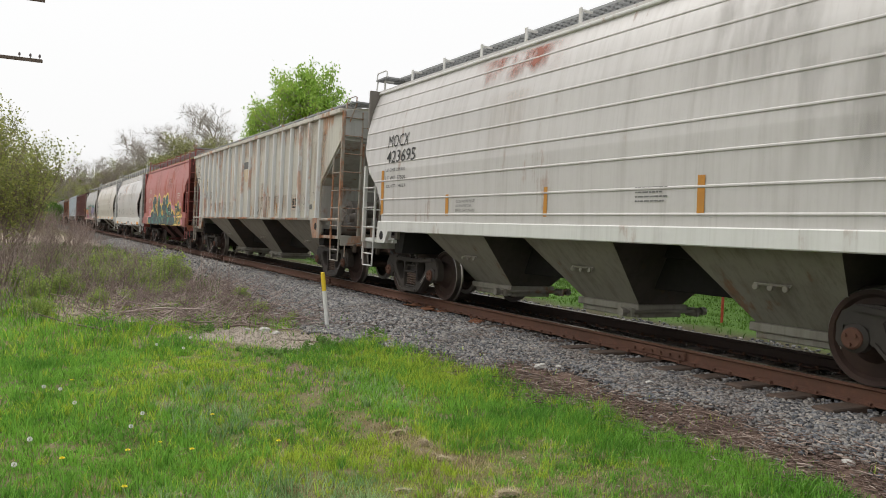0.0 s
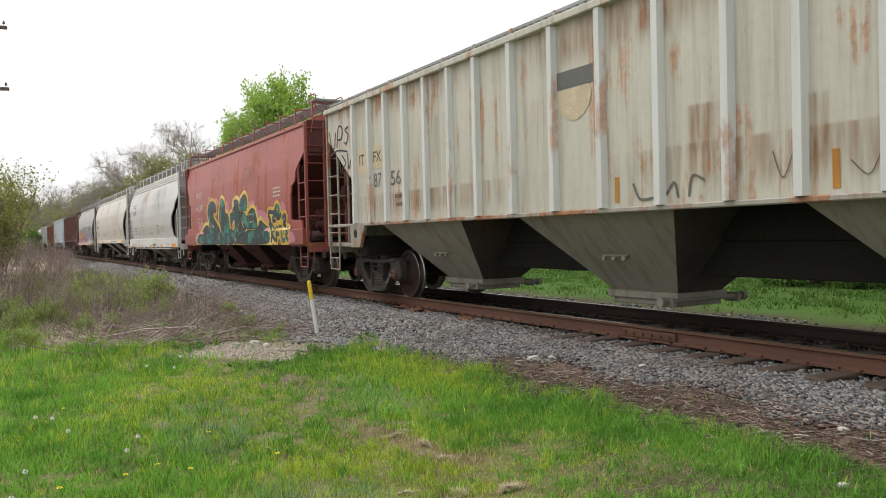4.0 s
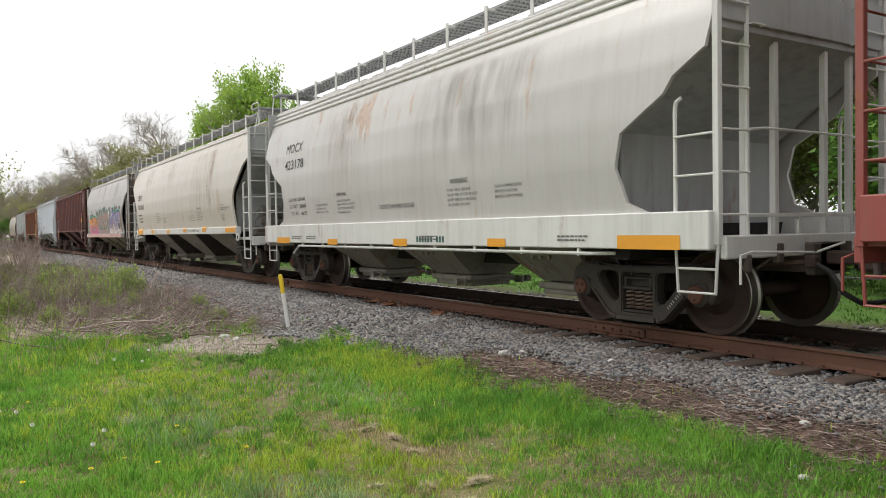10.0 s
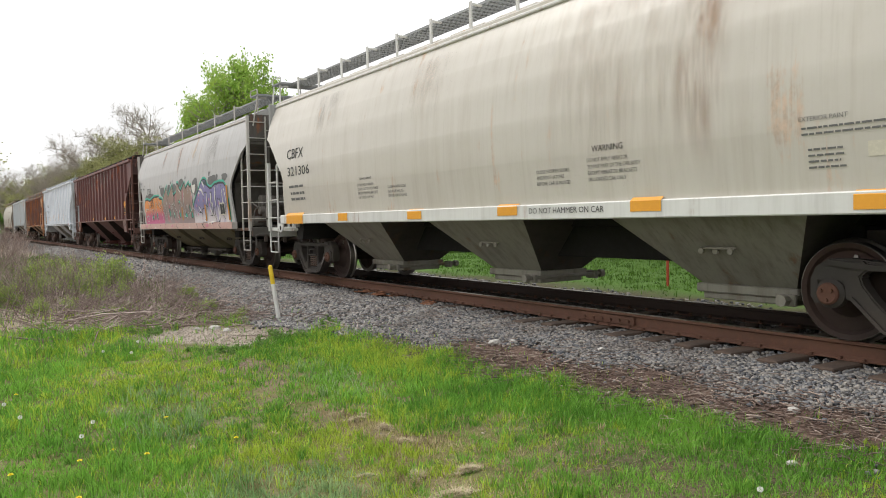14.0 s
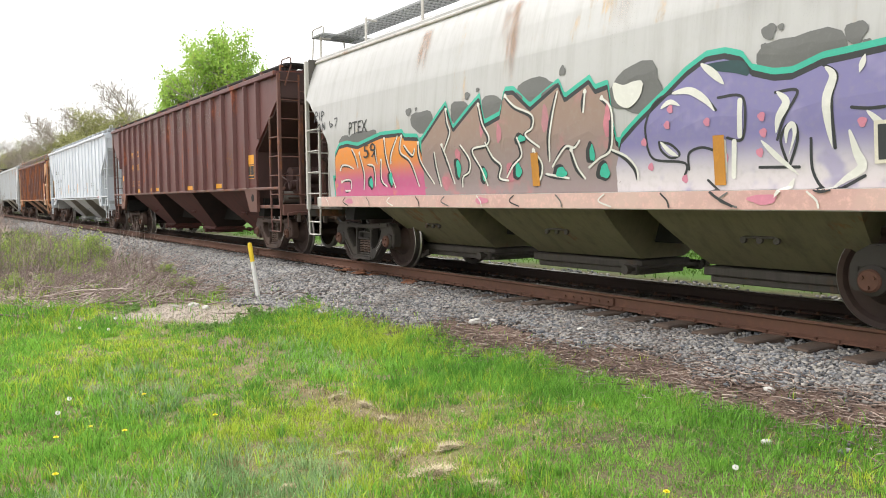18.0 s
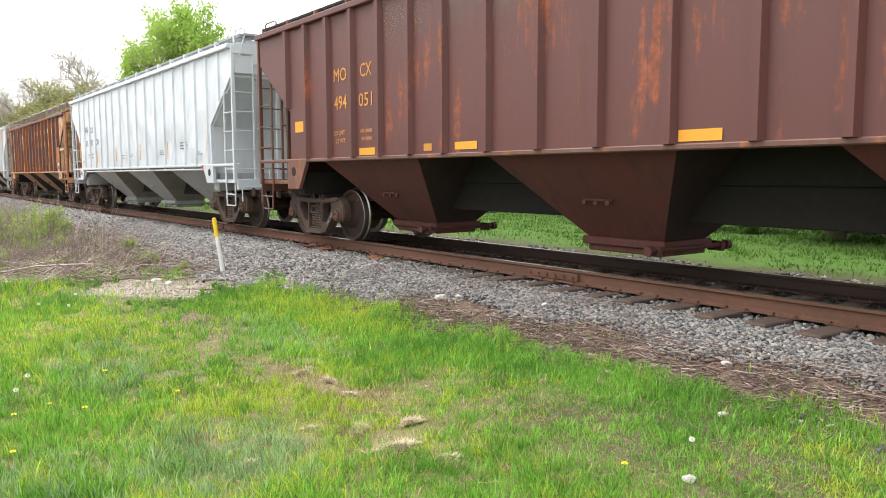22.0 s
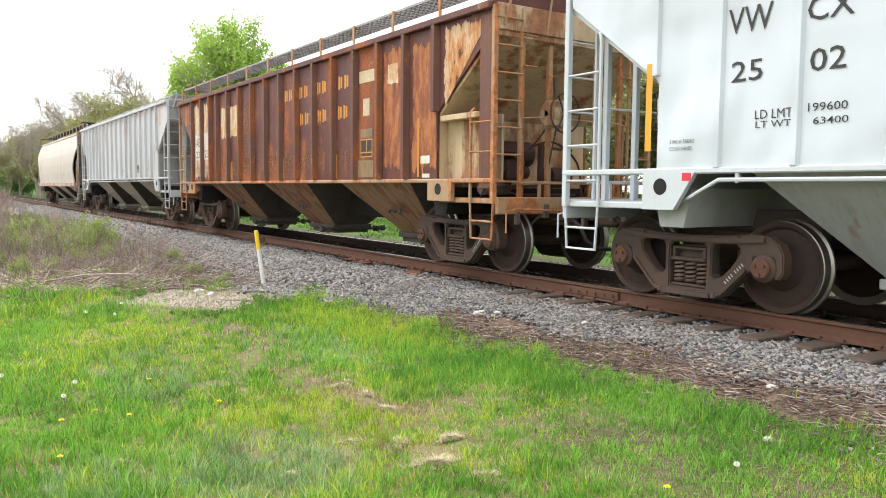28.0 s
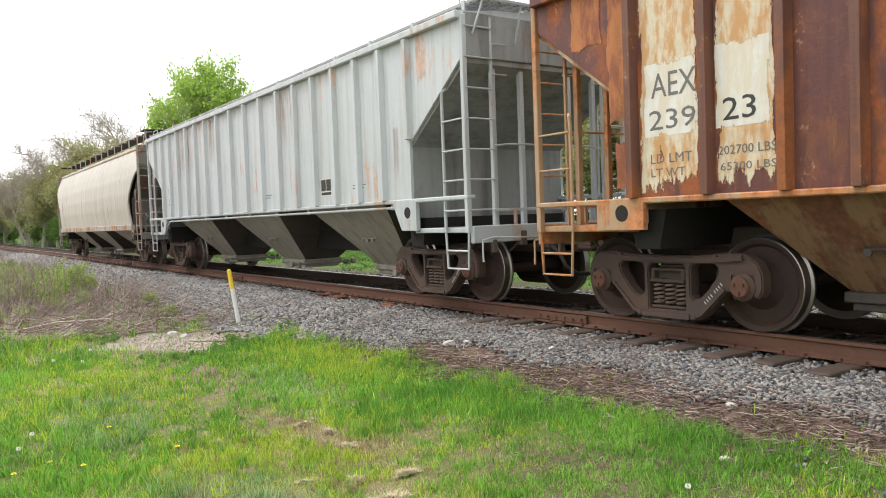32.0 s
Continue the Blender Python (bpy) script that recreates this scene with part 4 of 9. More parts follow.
for x, y in ((0.84, 6.67), (0.95, 7.0), (0.35, 8.1), (0.2, 8.2), (0.45, 7.4), (0.1, 6.2), (1.6, 10.6), (1.9, 10.3), (2.1, 10.9), (3.9, 2.7), (0.0, 5.8)):
    dandelion(x, y, True)
for x, y in ((1.55, 7.0), (1.85, 6.0), (1.0, 6.3), (0.75, 6.1), (1.15, 5.9), (0.3, 5.9), (3.35, 2.75), (0.6, 5.2), (0.5, 8.7)):
    dandelion(x, y, False)

# marker post and stake
post_white = plain("post_white_plastic", (0.74, 0.74, 0.72), 0.5, 0, 0.2, 6.0, 0.1, (0.5, 0.48, 0.42))
post_yellow = plain("post_yellow_plastic", (0.78, 0.55, 0.03), 0.5, 0, 0.2)
stake_red = plain("stake_red_paint", (0.42, 0.06, 0.03), 0.6, 0, 0.4)
post = thing("marker_post", pose(4.87, 12.98, float(ground_z(4.87, 12.98)) - 0.03, 2, -7.5, -20), "slim white marker post with a yellow top beside the ballast", "marker post")
shaft = lathe(Mesh(), [(0.0, 0.03), (0.0, 0.038), (0.68, 0.038), (0.68, 0.03)], seg=14)
shaft.v = [(p[1], p[2], p[0]) for p in shaft.v]
part("shaft", shaft, post_white, post, smooth=40)
cap = lathe(Mesh(), [(0.68, 0.03), (0.68, 0.0385), (0.975, 0.0385), (1.01, 0.032), (1.02, 0.012)], seg=14)
cap.v = [(p[1], p[2], p[0]) for p in cap.v]
part("top_sleeve", cap, post_yellow, post, "yellow sleeve", smooth=40)
stake = thing("survey_stake", pose(14.3, 12.3, float(ground_z(14.3, 12.3))), "thin red stake in the far grass", "stake")
part("stake_shaft", box(Mesh(), -0.025, 0.025, -0.025, 0.025, -0.05, 0.85, 0.006), stake_red, stake)

# utility pole
pole_wood = bark_material("weathered_pole_wood", (0.16, 0.125, 0.10))
glass_brown = plain("insulator_brown", (0.08, 0.06, 0.06), 0.3)
pole = thing("utility_pole", pose(-1.47, 32, float(ground_z(-1.47, 32)), 0, 0, -6), "weathered wooden utility pole with two crossarms", "utility pole")
part("pole_shaft", tube(Mesh(), [(0, 0, -0.3), (0, 0, 5), (0, 0, 10.4)], 0.16, 12, 0, 0.10), pole_wood, pole, smooth=40)
for z in (7.42, 9.62):
    arm = part("crossarm", box(Mesh(), -1.95, 1.95, -0.17, -0.08, z - 0.06, z + 0.06, 0.01), pole_wood, pole)
    for x in (-1.8, -1.2, 1.2, 1.55, 1.85):
        me = Mesh()
        tube(me, [(x, -0.125, z + 0.05), (x, -0.125, z + 0.16)], 0.012, 6)
        ins = lathe(Mesh(), [(0.12, 0.02), (0.13, 0.045), (0.18, 0.04), (0.23, 0.025)], seg=10)
        me.add([(p[1] + x, p[2] - 0.125, p[0] + z) for p in ins.v], ins.f)
        part("insulator", me, glass_brown, arm)


def grow(seed, height, levels, spread, first=0.25, kids=(4, 6), shrink=0.62, up=0.25, stems=1, gnarl=0.12, r0=None, least=0.004):
    """Limbs of a tree: pieces of (points, radius, radius at the end), and the outer points."""
    r = random.Random(seed)
    out, tips = [], []

    def limb(p, d, length, radius, level):
        pts, q, dd = [p], p, d
        n = 4 if level < levels else 3
        for i in range(n):
            dd = (dd + Vector((r.gauss(0, gnarl), r.gauss(0, gnarl), r.gauss(0, gnarl) + up * 0.12))).normalized()
            q = q + dd * (length / n)
            pts.append(q)
        out.append((pts, max(radius, least), max(radius * 0.55, least * 0.7), level))
        if level >= levels:
            tips.extend(pts[1:])
            return
        count = r.randint(*kids)
        for k in range(count):
            f = r.uniform(first if level == 0 else 0.2, 1.0)
            j = min(int(f * n), n - 1)
            base = pts[j].lerp(pts[j + 1], f * n - j)
            a = r.uniform(0, 2 * math.pi) + k * 2.4
            side = dd.orthogonal().normalized()
            side.rotate(Matrix.Rotation(a, 3, dd))
            nd = (dd * r.uniform(0.35, 0.8) + side * spread * r.uniform(0.6, 1.2) + Vector((0, 0, up))).normalized()
            limb(base, nd, length * shrink * r.uniform(0.75, 1.15) * (1.15 - 0.35 * f), radius * (0.62 - 0.2 * f), level + 1)

    for k in range(stems):
        lean = Vector((r.gauss(0, 0.12 * stems**0.5), r.gauss(0, 0.12 * stems**0.5), 1)).normalized()
        limb(Vector((r.gauss(0, 0.12) * (stems > 1), r.gauss(0, 0.12) * (stems > 1), -0.1)), lean, height * 0.62 * r.uniform(0.8, 1.05), r0 or height * 0.022, 0)
    return out, tips


def leaf_cloud(name, tips, per, size, jitter, material, seed):
    g = np.random.default_rng(seed)
    c = np.repeat(np.array([tuple(p) for p in tips]), per, 0)
    n = len(c)
    c = c + g.normal(0, jitter, (n, 3))
    a, b = g.normal(0, 1, (n, 3)), g.normal(0, 1, (n, 3))
    a[:, 2] *= 0.6
    a /= np.linalg.norm(a, axis=1)[:, None]
    b -= a * (a * b).sum(1)[:, None]
    b /= np.linalg.norm(b, axis=1)[:, None]
    s = size * g.uniform(0.6, 1.3, n)[:, None]
    k = np.cross(a, b) * s * 0.18
    v = np.stack([c - a * s * 0.5, c + b * s * 0.36 + k, c + a * s * 0.55, c - b * s * 0.36 + k], 1)
    return numpy_mesh(name, v.reshape(-1, 3), np.arange(n * 4).reshape(n, 4), material)


def wood_mesh(name, pieces, material, trunk):
    me = Mesh()
    for pts, ra, rb, level in pieces:
        if (level == 0) == trunk:
            tube(me, pts, ra, 8 if level == 0 else (5 if level == 1 else 3), 0, rb)
    return me.data(name, material, 60)


def tree_kind(name, label, group, seed, height, levels, spread, leaf, bark, per, size, jitter, **more):
    pieces, tips = grow(seed, height, levels, spread, **more)
    k = height / max(p.z for p in tips)
    if more.get("stems", 1) == 1:
        # the crown stands over the foot of the trunk
        high = sum(p.z for p in tips) / len(tips)
        lean = Vector((sum(p.x for p in tips) / len(tips) / high, sum(p.y for p in tips) / len(tips) / high, 0))
        pieces = [([p - lean * max(p.z, 0) for p in pts], ra, rb, level) for pts, ra, rb, level in pieces]
        tips = [p - lean * max(p.z, 0) for p in tips]
    pieces = [([p * k for p in pts], ra, rb, level) for pts, ra, rb, level in pieces]
    tips = [p * k for p in tips]
    t = thing(name, pose(0, 0, 0), label, "tree" if "tree" in name else "shrub", group)
    for piece in pieces:
        if piece[3] == 0:
            part("stem" if more.get("stems", 1) > 1 else "trunk", wood_mesh("stem", [piece], bark, True), None, t)
    part("limb_work", wood_mesh("limb_work", pieces, bark, False), None, t)
    if per:
        part("crown", leaf_cloud("crown", tips, per, size, jitter, leaf, seed), None, t)
    return t


def plant(kind, full, places, wide=1.0):
    """Sets copies of a tree, full metres high, at (x, y, height, turn), the first at the made one."""
    for i, (x, y, h, a) in enumerate(places):
        s = h / full
        m = pose(x, y, float(ground_z(x, y)) - 0.05, 0, 0, a)
        ob = kind if i == 0 else copy_thing(kind, m)
        ob.matrix_basis = m @ Matrix.Diagonal((s * wide, s * wide, s, 1))


maple = tree_kind("maple_tree", "maple tree with fresh bright green leaves", "trees beyond the track", 5, 12.0, 4, 0.75, leaf_maple, bark_grey, 6, 0.20, 0.24, kids=(5, 7), up=0.3, first=0.2, gnarl=0.16)
plant(maple, 12.0, [(14.9, 43.2, 11.7, 20), (13.3, 46, 9.6, 140), (12.2, 47.0, 7.8, 250), (16.3, 43, 9.9, 80), (12.6, 44.5, 7.8, 10)], 0.74)
bare = tree_kind("bare_tree", "tall bare grey tree just before leaf-out", "far bare trees", 12, 15.0, 5, 0.95, leaf_spring, bark_grey, 0, 0.1, 0.1, kids=(5, 6), up=0.3, gnarl=0.05, least=0.007, r0=0.26, shrink=0.62)
plant(bare, 15.0, [(16.8, 83, 14.8, 150), (13.6, 90, 13.0, 100), (11.9, 96, 11.6, 210), (18.4, 83, 12.4, 40), (14.9, 88, 12.6, 10), (10.9, 104, 10.4, 300), (11.2, 139, 12.4, 70), (10.9, 190, 15.0, 330), (-9, 150, 12, 20)], 1.0)
spring = tree_kind("spring_tree", "tree with thin pale spring leaves", "far spring trees", 23, 10.0, 4, 0.85, leaf_spring, bark_grey, 9, 0.16, 0.26, kids=(5, 6), up=0.25, first=0.1, least=0.008)
plant(spring, 10.0, [(14.2, 78.8, 10.2, 0), (16.4, 76.4, 9.8, 90), (12.5, 89, 9.0, 180), (12.0, 109, 9.4, 30), (11.6, 134, 9.6, 280), (11.9, 168, 10.5, 60), (11.0, 210, 12, 200), (13.0, 70, 7.0, 10), (12.9, 99, 6.2, 230), (12.8, 118, 6.5, 330), (18.2, 72, 9.4, 20), (14.6, 67, 7.0, 120), (12.0, 148, 7.5, 100), (-7, 120, 10, 150), (-3.5, 150, 11, 50), (2.5, 260, 16, 150), (8.5, 270, 17, 15), (-3, 230, 15, 70), (16.0, 62, 6.6, 200), (10.4, 122, 7.6, 75), (25.0, 16.5, 9.0, 20), (28, 20, 9.5, 220), (25.5, 24, 8.4, 280), (24, 30, 7.2, 330), (30, 25, 9.0, 90)], 1.2)
woods = tree_kind("woodland_tree", "dense leafy tree behind the far lawn", "trees beyond the lawn", 31, 12.0, 4, 0.8, leaf_wood, bark_brown, 4, 0.17, 0.2, kids=(5, 6), up=0.2, first=0.12)
plant(woods, 12.0, [(22.0, 6.0, 12.0, 0), (19.5, 9.5, 11.5, 60), (23.5, 11.0, 12.5, 130), (21.0, 14.0, 10.5, 200), (25.0, 3.0, 13, 250), (20.5, 1.5, 12, 300), (27.0, 8.5, 14, 100), (22.5, -2.5, 13, 170), (31, 17, 11.0, 220)])
bush = tree_kind("woodland_bush", "dense green bush at the edge of the woods", "woodland bushes", 37, 4.0, 3, 0.8, leaf_wood, bark_brown, 7, 0.13, 0.2, kids=(5, 7), up=0.15, stems=5, r0=0.03, first=0.05)
plant(bush, 4.0, [(21.0 + 2.2 * math.sin(k * 2.3) + (3 if k > 8 else 0), -4 + 2.3 * k, (3.6 if k < 7 else 1.5) + (1.4 if k < 7 else 0.5) * math.sin(k * 1.7), 47 * k) for k in range(18)] + [(12.5, 62, 3, 0), (13, 72, 3.5, 40), (12.8, 84, 4, 90), (12.6, 98, 4, 130), (12.8, 112, 4.5, 200), (12.5, 130, 5, 10), (12.2, 150, 5, 70), (12, 175, 6, 150), (11, 205, 6, 220), (2, 95, 3, 300), (0, 120, 4, 20), (3, 140, 4, 100), (2.5, 180, 5, 190), (4, 240, 7, 250), (9, 260, 8, 30), (14.5, 58, 3.5, 60), (16.5, 66, 4, 160)], 1.25)
shrub = tree_kind("verge_shrub", "leggy shrub with small new green leaves", "verge shrubs", 44, 4.6, 3, 0.5, leaf_shrub, bark_brown, 2, 0.075, 0.09, kids=(4, 6), up=0.65, stems=6, r0=0.02, least=0.003)
plant(shrub, 4.6, [(-0.45, 20.5, 4.3, 0), (-1.3, 19.0, 4.6, 90), (-0.9, 23.5, 4.8, 200), (-2.0, 21.0, 5.0, 300), (-0.4, 28.0, 4.6, 40), (-3.2, 18.0, 4.8, 150), (-1.2, 31.0, 5.4, 260), (0.2, 38, 5.4, 110), (-2.6, 26, 5.5, 10)])
weed = tree_kind("weed_bush", "low bright green weeds growing in the brush", "verge weeds", 52, 1.0, 2, 0.7, leaf_weed, stem_green, 3, 0.055, 0.06, kids=(4, 6), up=0.8, stems=7, r0=0.006)
plant(weed, 1.0, [(2.9, 20.0, 0.9, 0), (3.2, 20.8, 1.1, 60), (2.4, 21.5, 0.8, 120), (3.5, 22.2, 0.8, 180), (1.8, 23.5, 0.8, 30), (3.0, 25.5, 0.8, 200), (0.2, 16.5, 0.6, 100), (0.9, 27, 0.9, 320), (0.9, 18.5, 0.6, 20), (4.3, 15.5, 0.35, 45), (4.4, 17.5, 0.4, 75), (-0.6, 15.2, 0.7, 15), (2.6, 19.2, 0.8, 210), (3.6, 21.2, 0.9, 260), (1.9, 20.4, 0.7, 310), (1.3, 15.8, 0.45, 140), (1.9, 16.4, 0.4, 10), (0.7, 17.0, 0.7, 70), (2.6, 17.6, 0.5, 200), (1.5, 19.2, 0.8, 280), (3.3, 18.6, 0.5, 320), (0.0, 18.0, 0.8, 35), (2.2, 24.5, 0.9, 90), (4.6, 14.2, 0.25, 160), (4.4, 13.9, 0.22, 220), (0.3, 14.4, 0.5, 260), (-1.2, 17.2, 0.8, 50)])
dock = tree_kind("dock_weed", "low dark green broad-leaved weed in the gravel", "broad weeds", 71, 0.3, 1, 0.9, leaf_dock, stem_green, 5, 0.075, 0.04, kids=(4, 5), up=0.4, stems=8, r0=0.003, least=0.002)
plant(dock, 0.3, [(3.95, 10.6, 0.17, 0), (4.12, 10.75, 0.2, 90), (3.0, 10.0, 0.12, 70), (2.75, 10.15, 0.13, 110), (3.25, 10.05, 0.13, 20), (3.5, 10.2, 0.12, 200), (2.75, 12.9, 0.17, 170), (2.6, 12.6, 0.14, 240), (5.15, 11.25, 0.16, 10)], 0.9)
thicket = tree_kind("dead_thicket", "grey leafless thicket of thin stems", "verge thickets", 63, 1.8, 3, 0.6, leaf_spring, brush_mix, 0, 0.05, 0.1, kids=(3, 5), up=0.35, stems=6, r0=0.007, least=0.003)
plant(thicket, 1.8, [(1.2, 17.0, 1.1, 0), (0.4, 19.0, 1.8, 80), (-0.8, 16.5, 1.9, 160), (1.6, 26.0, 1.6, 240), (1.0, 31.0, 2.0, 320), (2.4, 36.0, 1.6, 40), (3.2, 17.0, 0.7, 120), (2.0, 15.0, 0.7, 200), (2.8, 44, 1.8, 280), (3.5, 55, 2.0, 10), (1.0, 48, 2.4, 90), (2.0, 65, 2.6, 170), (0, 58, 3.0, 250), (2.2, 18.4, 1.3, 30), (0.6, 22.5, 2.0, 130)])
# ---- the train ----
GAPS = [1.15, 15.36, 33.19, 47.66, 61.90, 78.72, 92.89, 110.70, 128.18, 144.77, 162.40, 180.5]
WHEEL_R, HALF_BASE = 0.457, 0.889
SHARED = {}


def wheelset_mesh():
    me = Mesh()
    tube(me, [(-1.1, 0, 0), (1.1, 0, 0)], 0.085, 14)
    for s in (-1, 1):
        p = [(1.03, 0.13), (0.99, 0.15), (0.90, 0.17), (0.80, 0.24), (0.775, 0.37), (0.815, 0.40), (0.825, 0.445)]
        lathe(me, [(s * 1.035, 0.02)] + [(s * x, r) for x, r in p], seg=44, caps=False)
        lathe(me, [(s * x, r) for x, r in [(0.825, 0.445), (0.82, 0.455), (0.73, 0.462), (0.715, 0.487), (0.69, 0.487), (0.685, 0.40)]], seg=44, slot=1, caps=False)
        lathe(me, [(s * x, r) for x, r in [(0.685, 0.41), (0.72, 0.36), (0.70, 0.2), (0.64, 0.13), (0.63, 0.08)]], seg=44, caps=False)
        for k in range(3):
            a = k * 2.1
            box(me, s * 1.03 - 0.015, s * 1.03 + 0.015, 0.06 * math.cos(a) - 0.018, 0.06 * math.cos(a) + 0.018, 0.06 * math.sin(a) - 0.018, 0.06 * math.sin(a) + 0.018, 0.004)
        # chalk and grease marks on the plate
        box(me, s * 0.79 - 0.006, s * 0.79 + 0.006, 0.25, 0.34, -0.02, 0.02, 0.002, 1)
    return me.data("wheelset", [wheel_dark, wheel_bright], 40)


def side_frame_mesh(material):
    """The cast side frame: one plate with two windows and the spring opening, and its pedestals."""
    half_outline = [(0.0, 0.735), (0.42, 0.745), (0.72, 0.775), (0.92, 0.765), (1.04, 0.69), (1.09, 0.58), (1.09, 0.42), (1.05, 0.36), (0.99, 0.36), (1.0, 0.56), (0.78, 0.56), (0.765, 0.41), (0.70, 0.395), (0.58, 0.275), (0.43, 0.13), (0.33, 0.09), (0.0, 0.085)]
    outline = half_outline + [(-y, z) for y, z in half_outline[-2:0:-1]]
    window = [(0.295, 0.61), (0.325, 0.655), (0.42, 0.67), (0.57, 0.668), (0.63, 0.62), (0.605, 0.545), (0.51, 0.42), (0.415, 0.325), (0.34, 0.305), (0.295, 0.345)]
    middle = [(-0.232, 0.18), (0.232, 0.18), (0.232, 0.61), (0.20, 0.655), (-0.20, 0.655), (-0.232, 0.61)]
    bm = bmesh.new()
    for ring in (outline, window, [(-y, z) for y, z in window], middle):
        vs = [bm.verts.new((-1.09, y, z)) for y, z in ring]
        for i in range(len(vs)):
            bm.edges.new((vs[i], vs[(i + 1) % len(vs)]))
    bmesh.ops.triangle_fill(bm, use_beauty=True, edges=bm.edges[:])
    out = bmesh.ops.extrude_face_region(bm, geom=bm.faces[:])
    bmesh.ops.translate(bm, verts=[g for g in out["geom"] if isinstance(g, bmesh.types.BMVert)], vec=(0.15, 0, 0))
    bmesh.ops.recalc_face_normals(bm, faces=bm.faces[:])
    edges = [e for e in bm.edges if len(e.link_faces) == 2 and e.calc_face_angle(0) > 1.0]
    bmesh.ops.bevel(bm, geom=edges, offset=0.014, segments=2, affect="EDGES", clamp_overlap=True)
    me = Mesh()
    bm.verts.index_update()
    me.add([tuple(v.co) for v in bm.verts], [tuple(v.index for v in f.verts) for f in bm.faces])
    bm.free()
    strip(me, [(-0.90, 0.735), (-0.5, 0.70), (0.5, 0.70), (0.90, 0.735)], 0.05, -1.125, -1.08)
    strip(me, [(-0.30, 0.125), (0.30, 0.125)], 0.05, -1.13, -1.0)
    for s in (-1, 1):
        box(me, -1.12, -0.94, s * 0.889 - 0.10, s * 0.889 + 0.10, 0.36, 0.535, 0.025)
        lathe(me, [(-1.13, 0.10), (-1.10, 0.135), (-0.92, 0.14)], (0, s * 0.889, 0.457), 16)
    # the bolster's end over the springs, with its slot, and the spring seat
    box(me, -1.10, -0.80, -0.215, 0.215, 0.455, 0.495, 0.012)
    box(me, -1.07, -0.80, -0.215, 0.215, 0.575, 0.605, 0.012)
    box(me, -1.00, -0.80, -0.215, 0.215, 0.48, 0.59, 0.015)
    for y in (-0.215, 0.17):
        box(me, -1.075, -0.9, y, y + 0.045, 0.48, 0.59, 0.01)
    box(me, -1.07, -0.80, -0.22, 0.22, 0.185, 0.215, 0.008)
    box(me, -0.88, -0.86, -0.24, 0.24, 0.15, 0.64, 0.006)
    for s in (-1, 1):
        strip(me, [(s * 0.70, 0.43), (s * 0.43, 0.165), (s * 0.33, 0.125)], 0.03, -1.115, -1.08)
        tube(me, [(-1.12, s * 0.60, 0.725), (-1.08, s * 0.60, 0.725)], 0.03, 10)
        box(me, -1.13, -1.05, s * 0.34 - 0.03, s * 0.34 + 0.03, 0.10, 0.16, 0.012)
    return me.data("side_frame", material, 40)


def stencil_marks():
    """White bars along one arm of the side frame, where marks are stencilled."""
    me = Mesh()
    for k in range(8):
        f = (k + (k > 3) * 0.6) / 9
        y, z = -0.66 + 0.22 * f, 0.475 - 0.225 * f
        me.add([(-1.0925, y + u * 0.69 - v * 0.72, z - u * 0.72 - v * 0.69) for u, v in ((0, -0.018), (0.012, -0.018), (0.012, 0.018), (0, 0.018))], [(0, 1, 2, 3)])
    return me.data("stencil_marks", stencil_faint)


def spring_mesh(material):
    me = Mesh()
    pts = [(-1.0 + 0.062 * math.cos(a), 0.062 * math.sin(a), 0.225 + 0.225 * a / (2 * math.pi * 5)) for a in [i * math.pi / 5 for i in range(51)]]
    tube(me, pts, 0.017, 5)
    return me.data("coil_spring", material, 60)


def cap_mesh():
    me = Mesh()
    lathe(me, [(-1.165, 0.02), (-1.165, 0.085), (-1.15, 0.10), (-1.125, 0.10)], (0, 0, 0), 18)
    for k in range(3):
        a = 0.5 + k * 2 * math.pi / 3
        tube(me, [(-1.185, 0.055 * math.cos(a), 0.055 * math.sin(a)), (-1.16, 0.055 * math.cos(a), 0.055 * math.sin(a))], 0.017, 6)
    return me.data("bearing_cap", bearing_rust, 40)


def shared(key, make):
    if key not in SHARED:
        SHARED[key] = make()
    return SHARED[key]


WHEELSETS = []
FLIP = pose(0, 0, 0, 0, 0, 180)


def add_truck(car, y, material, tone):
    truck = part("truck", shared("bolster" + tone, lambda: box(box(Mesh(), -0.95, 0.95, -0.19, 0.19, 0.42, 0.66, 0.03), -0.3, 0.3, -0.3, 0.3, 0.6, 0.78, 0.03).data("truck", material)), None, car, "cast steel two-axle freight truck", at=(0, y, 0))
    for m in (Matrix(), FLIP):
        part("side_frame", shared("frame" + tone, lambda: side_frame_mesh(material)), None, truck, at=m)
        for y in (-0.145, 0.0, 0.145):
            part("coil_spring", shared("spring" + tone, lambda: spring_mesh(spring_brown)), None, truck, at=m @ pose(0, y, 0))
        for s in (-1, 1):
            part("bearing_cap", shared("cap", cap_mesh), None, truck, "rusty roller bearing end cap", at=m @ pose(0, s * HALF_BASE, WHEEL_R))
            part("brake_shoe", shared("shoe" + tone, lambda: prism(Mesh(), [(-0.05, 0.30), (0.0, 0.28), (0.02, 0.45), (0.0, 0.60), (-0.05, 0.58)], -0.8, -0.70).data("brake_shoe", material)), None, truck, at=m @ pose(0, s * 0.40, 0, 0, 0, 0))
    part("stencil_marks", shared("stencil_marks", stencil_marks), None, truck, "white stencilled marks on the frame arm")
    for s in (-1, 1):
        WHEELSETS.append((part("wheelset", shared("wheelset", wheelset_mesh), None, truck, "worn wheel pair with a bright rolled tread", at=(0, s * HALF_BASE, WHEEL_R)), s * HALF_BASE))
    return truck


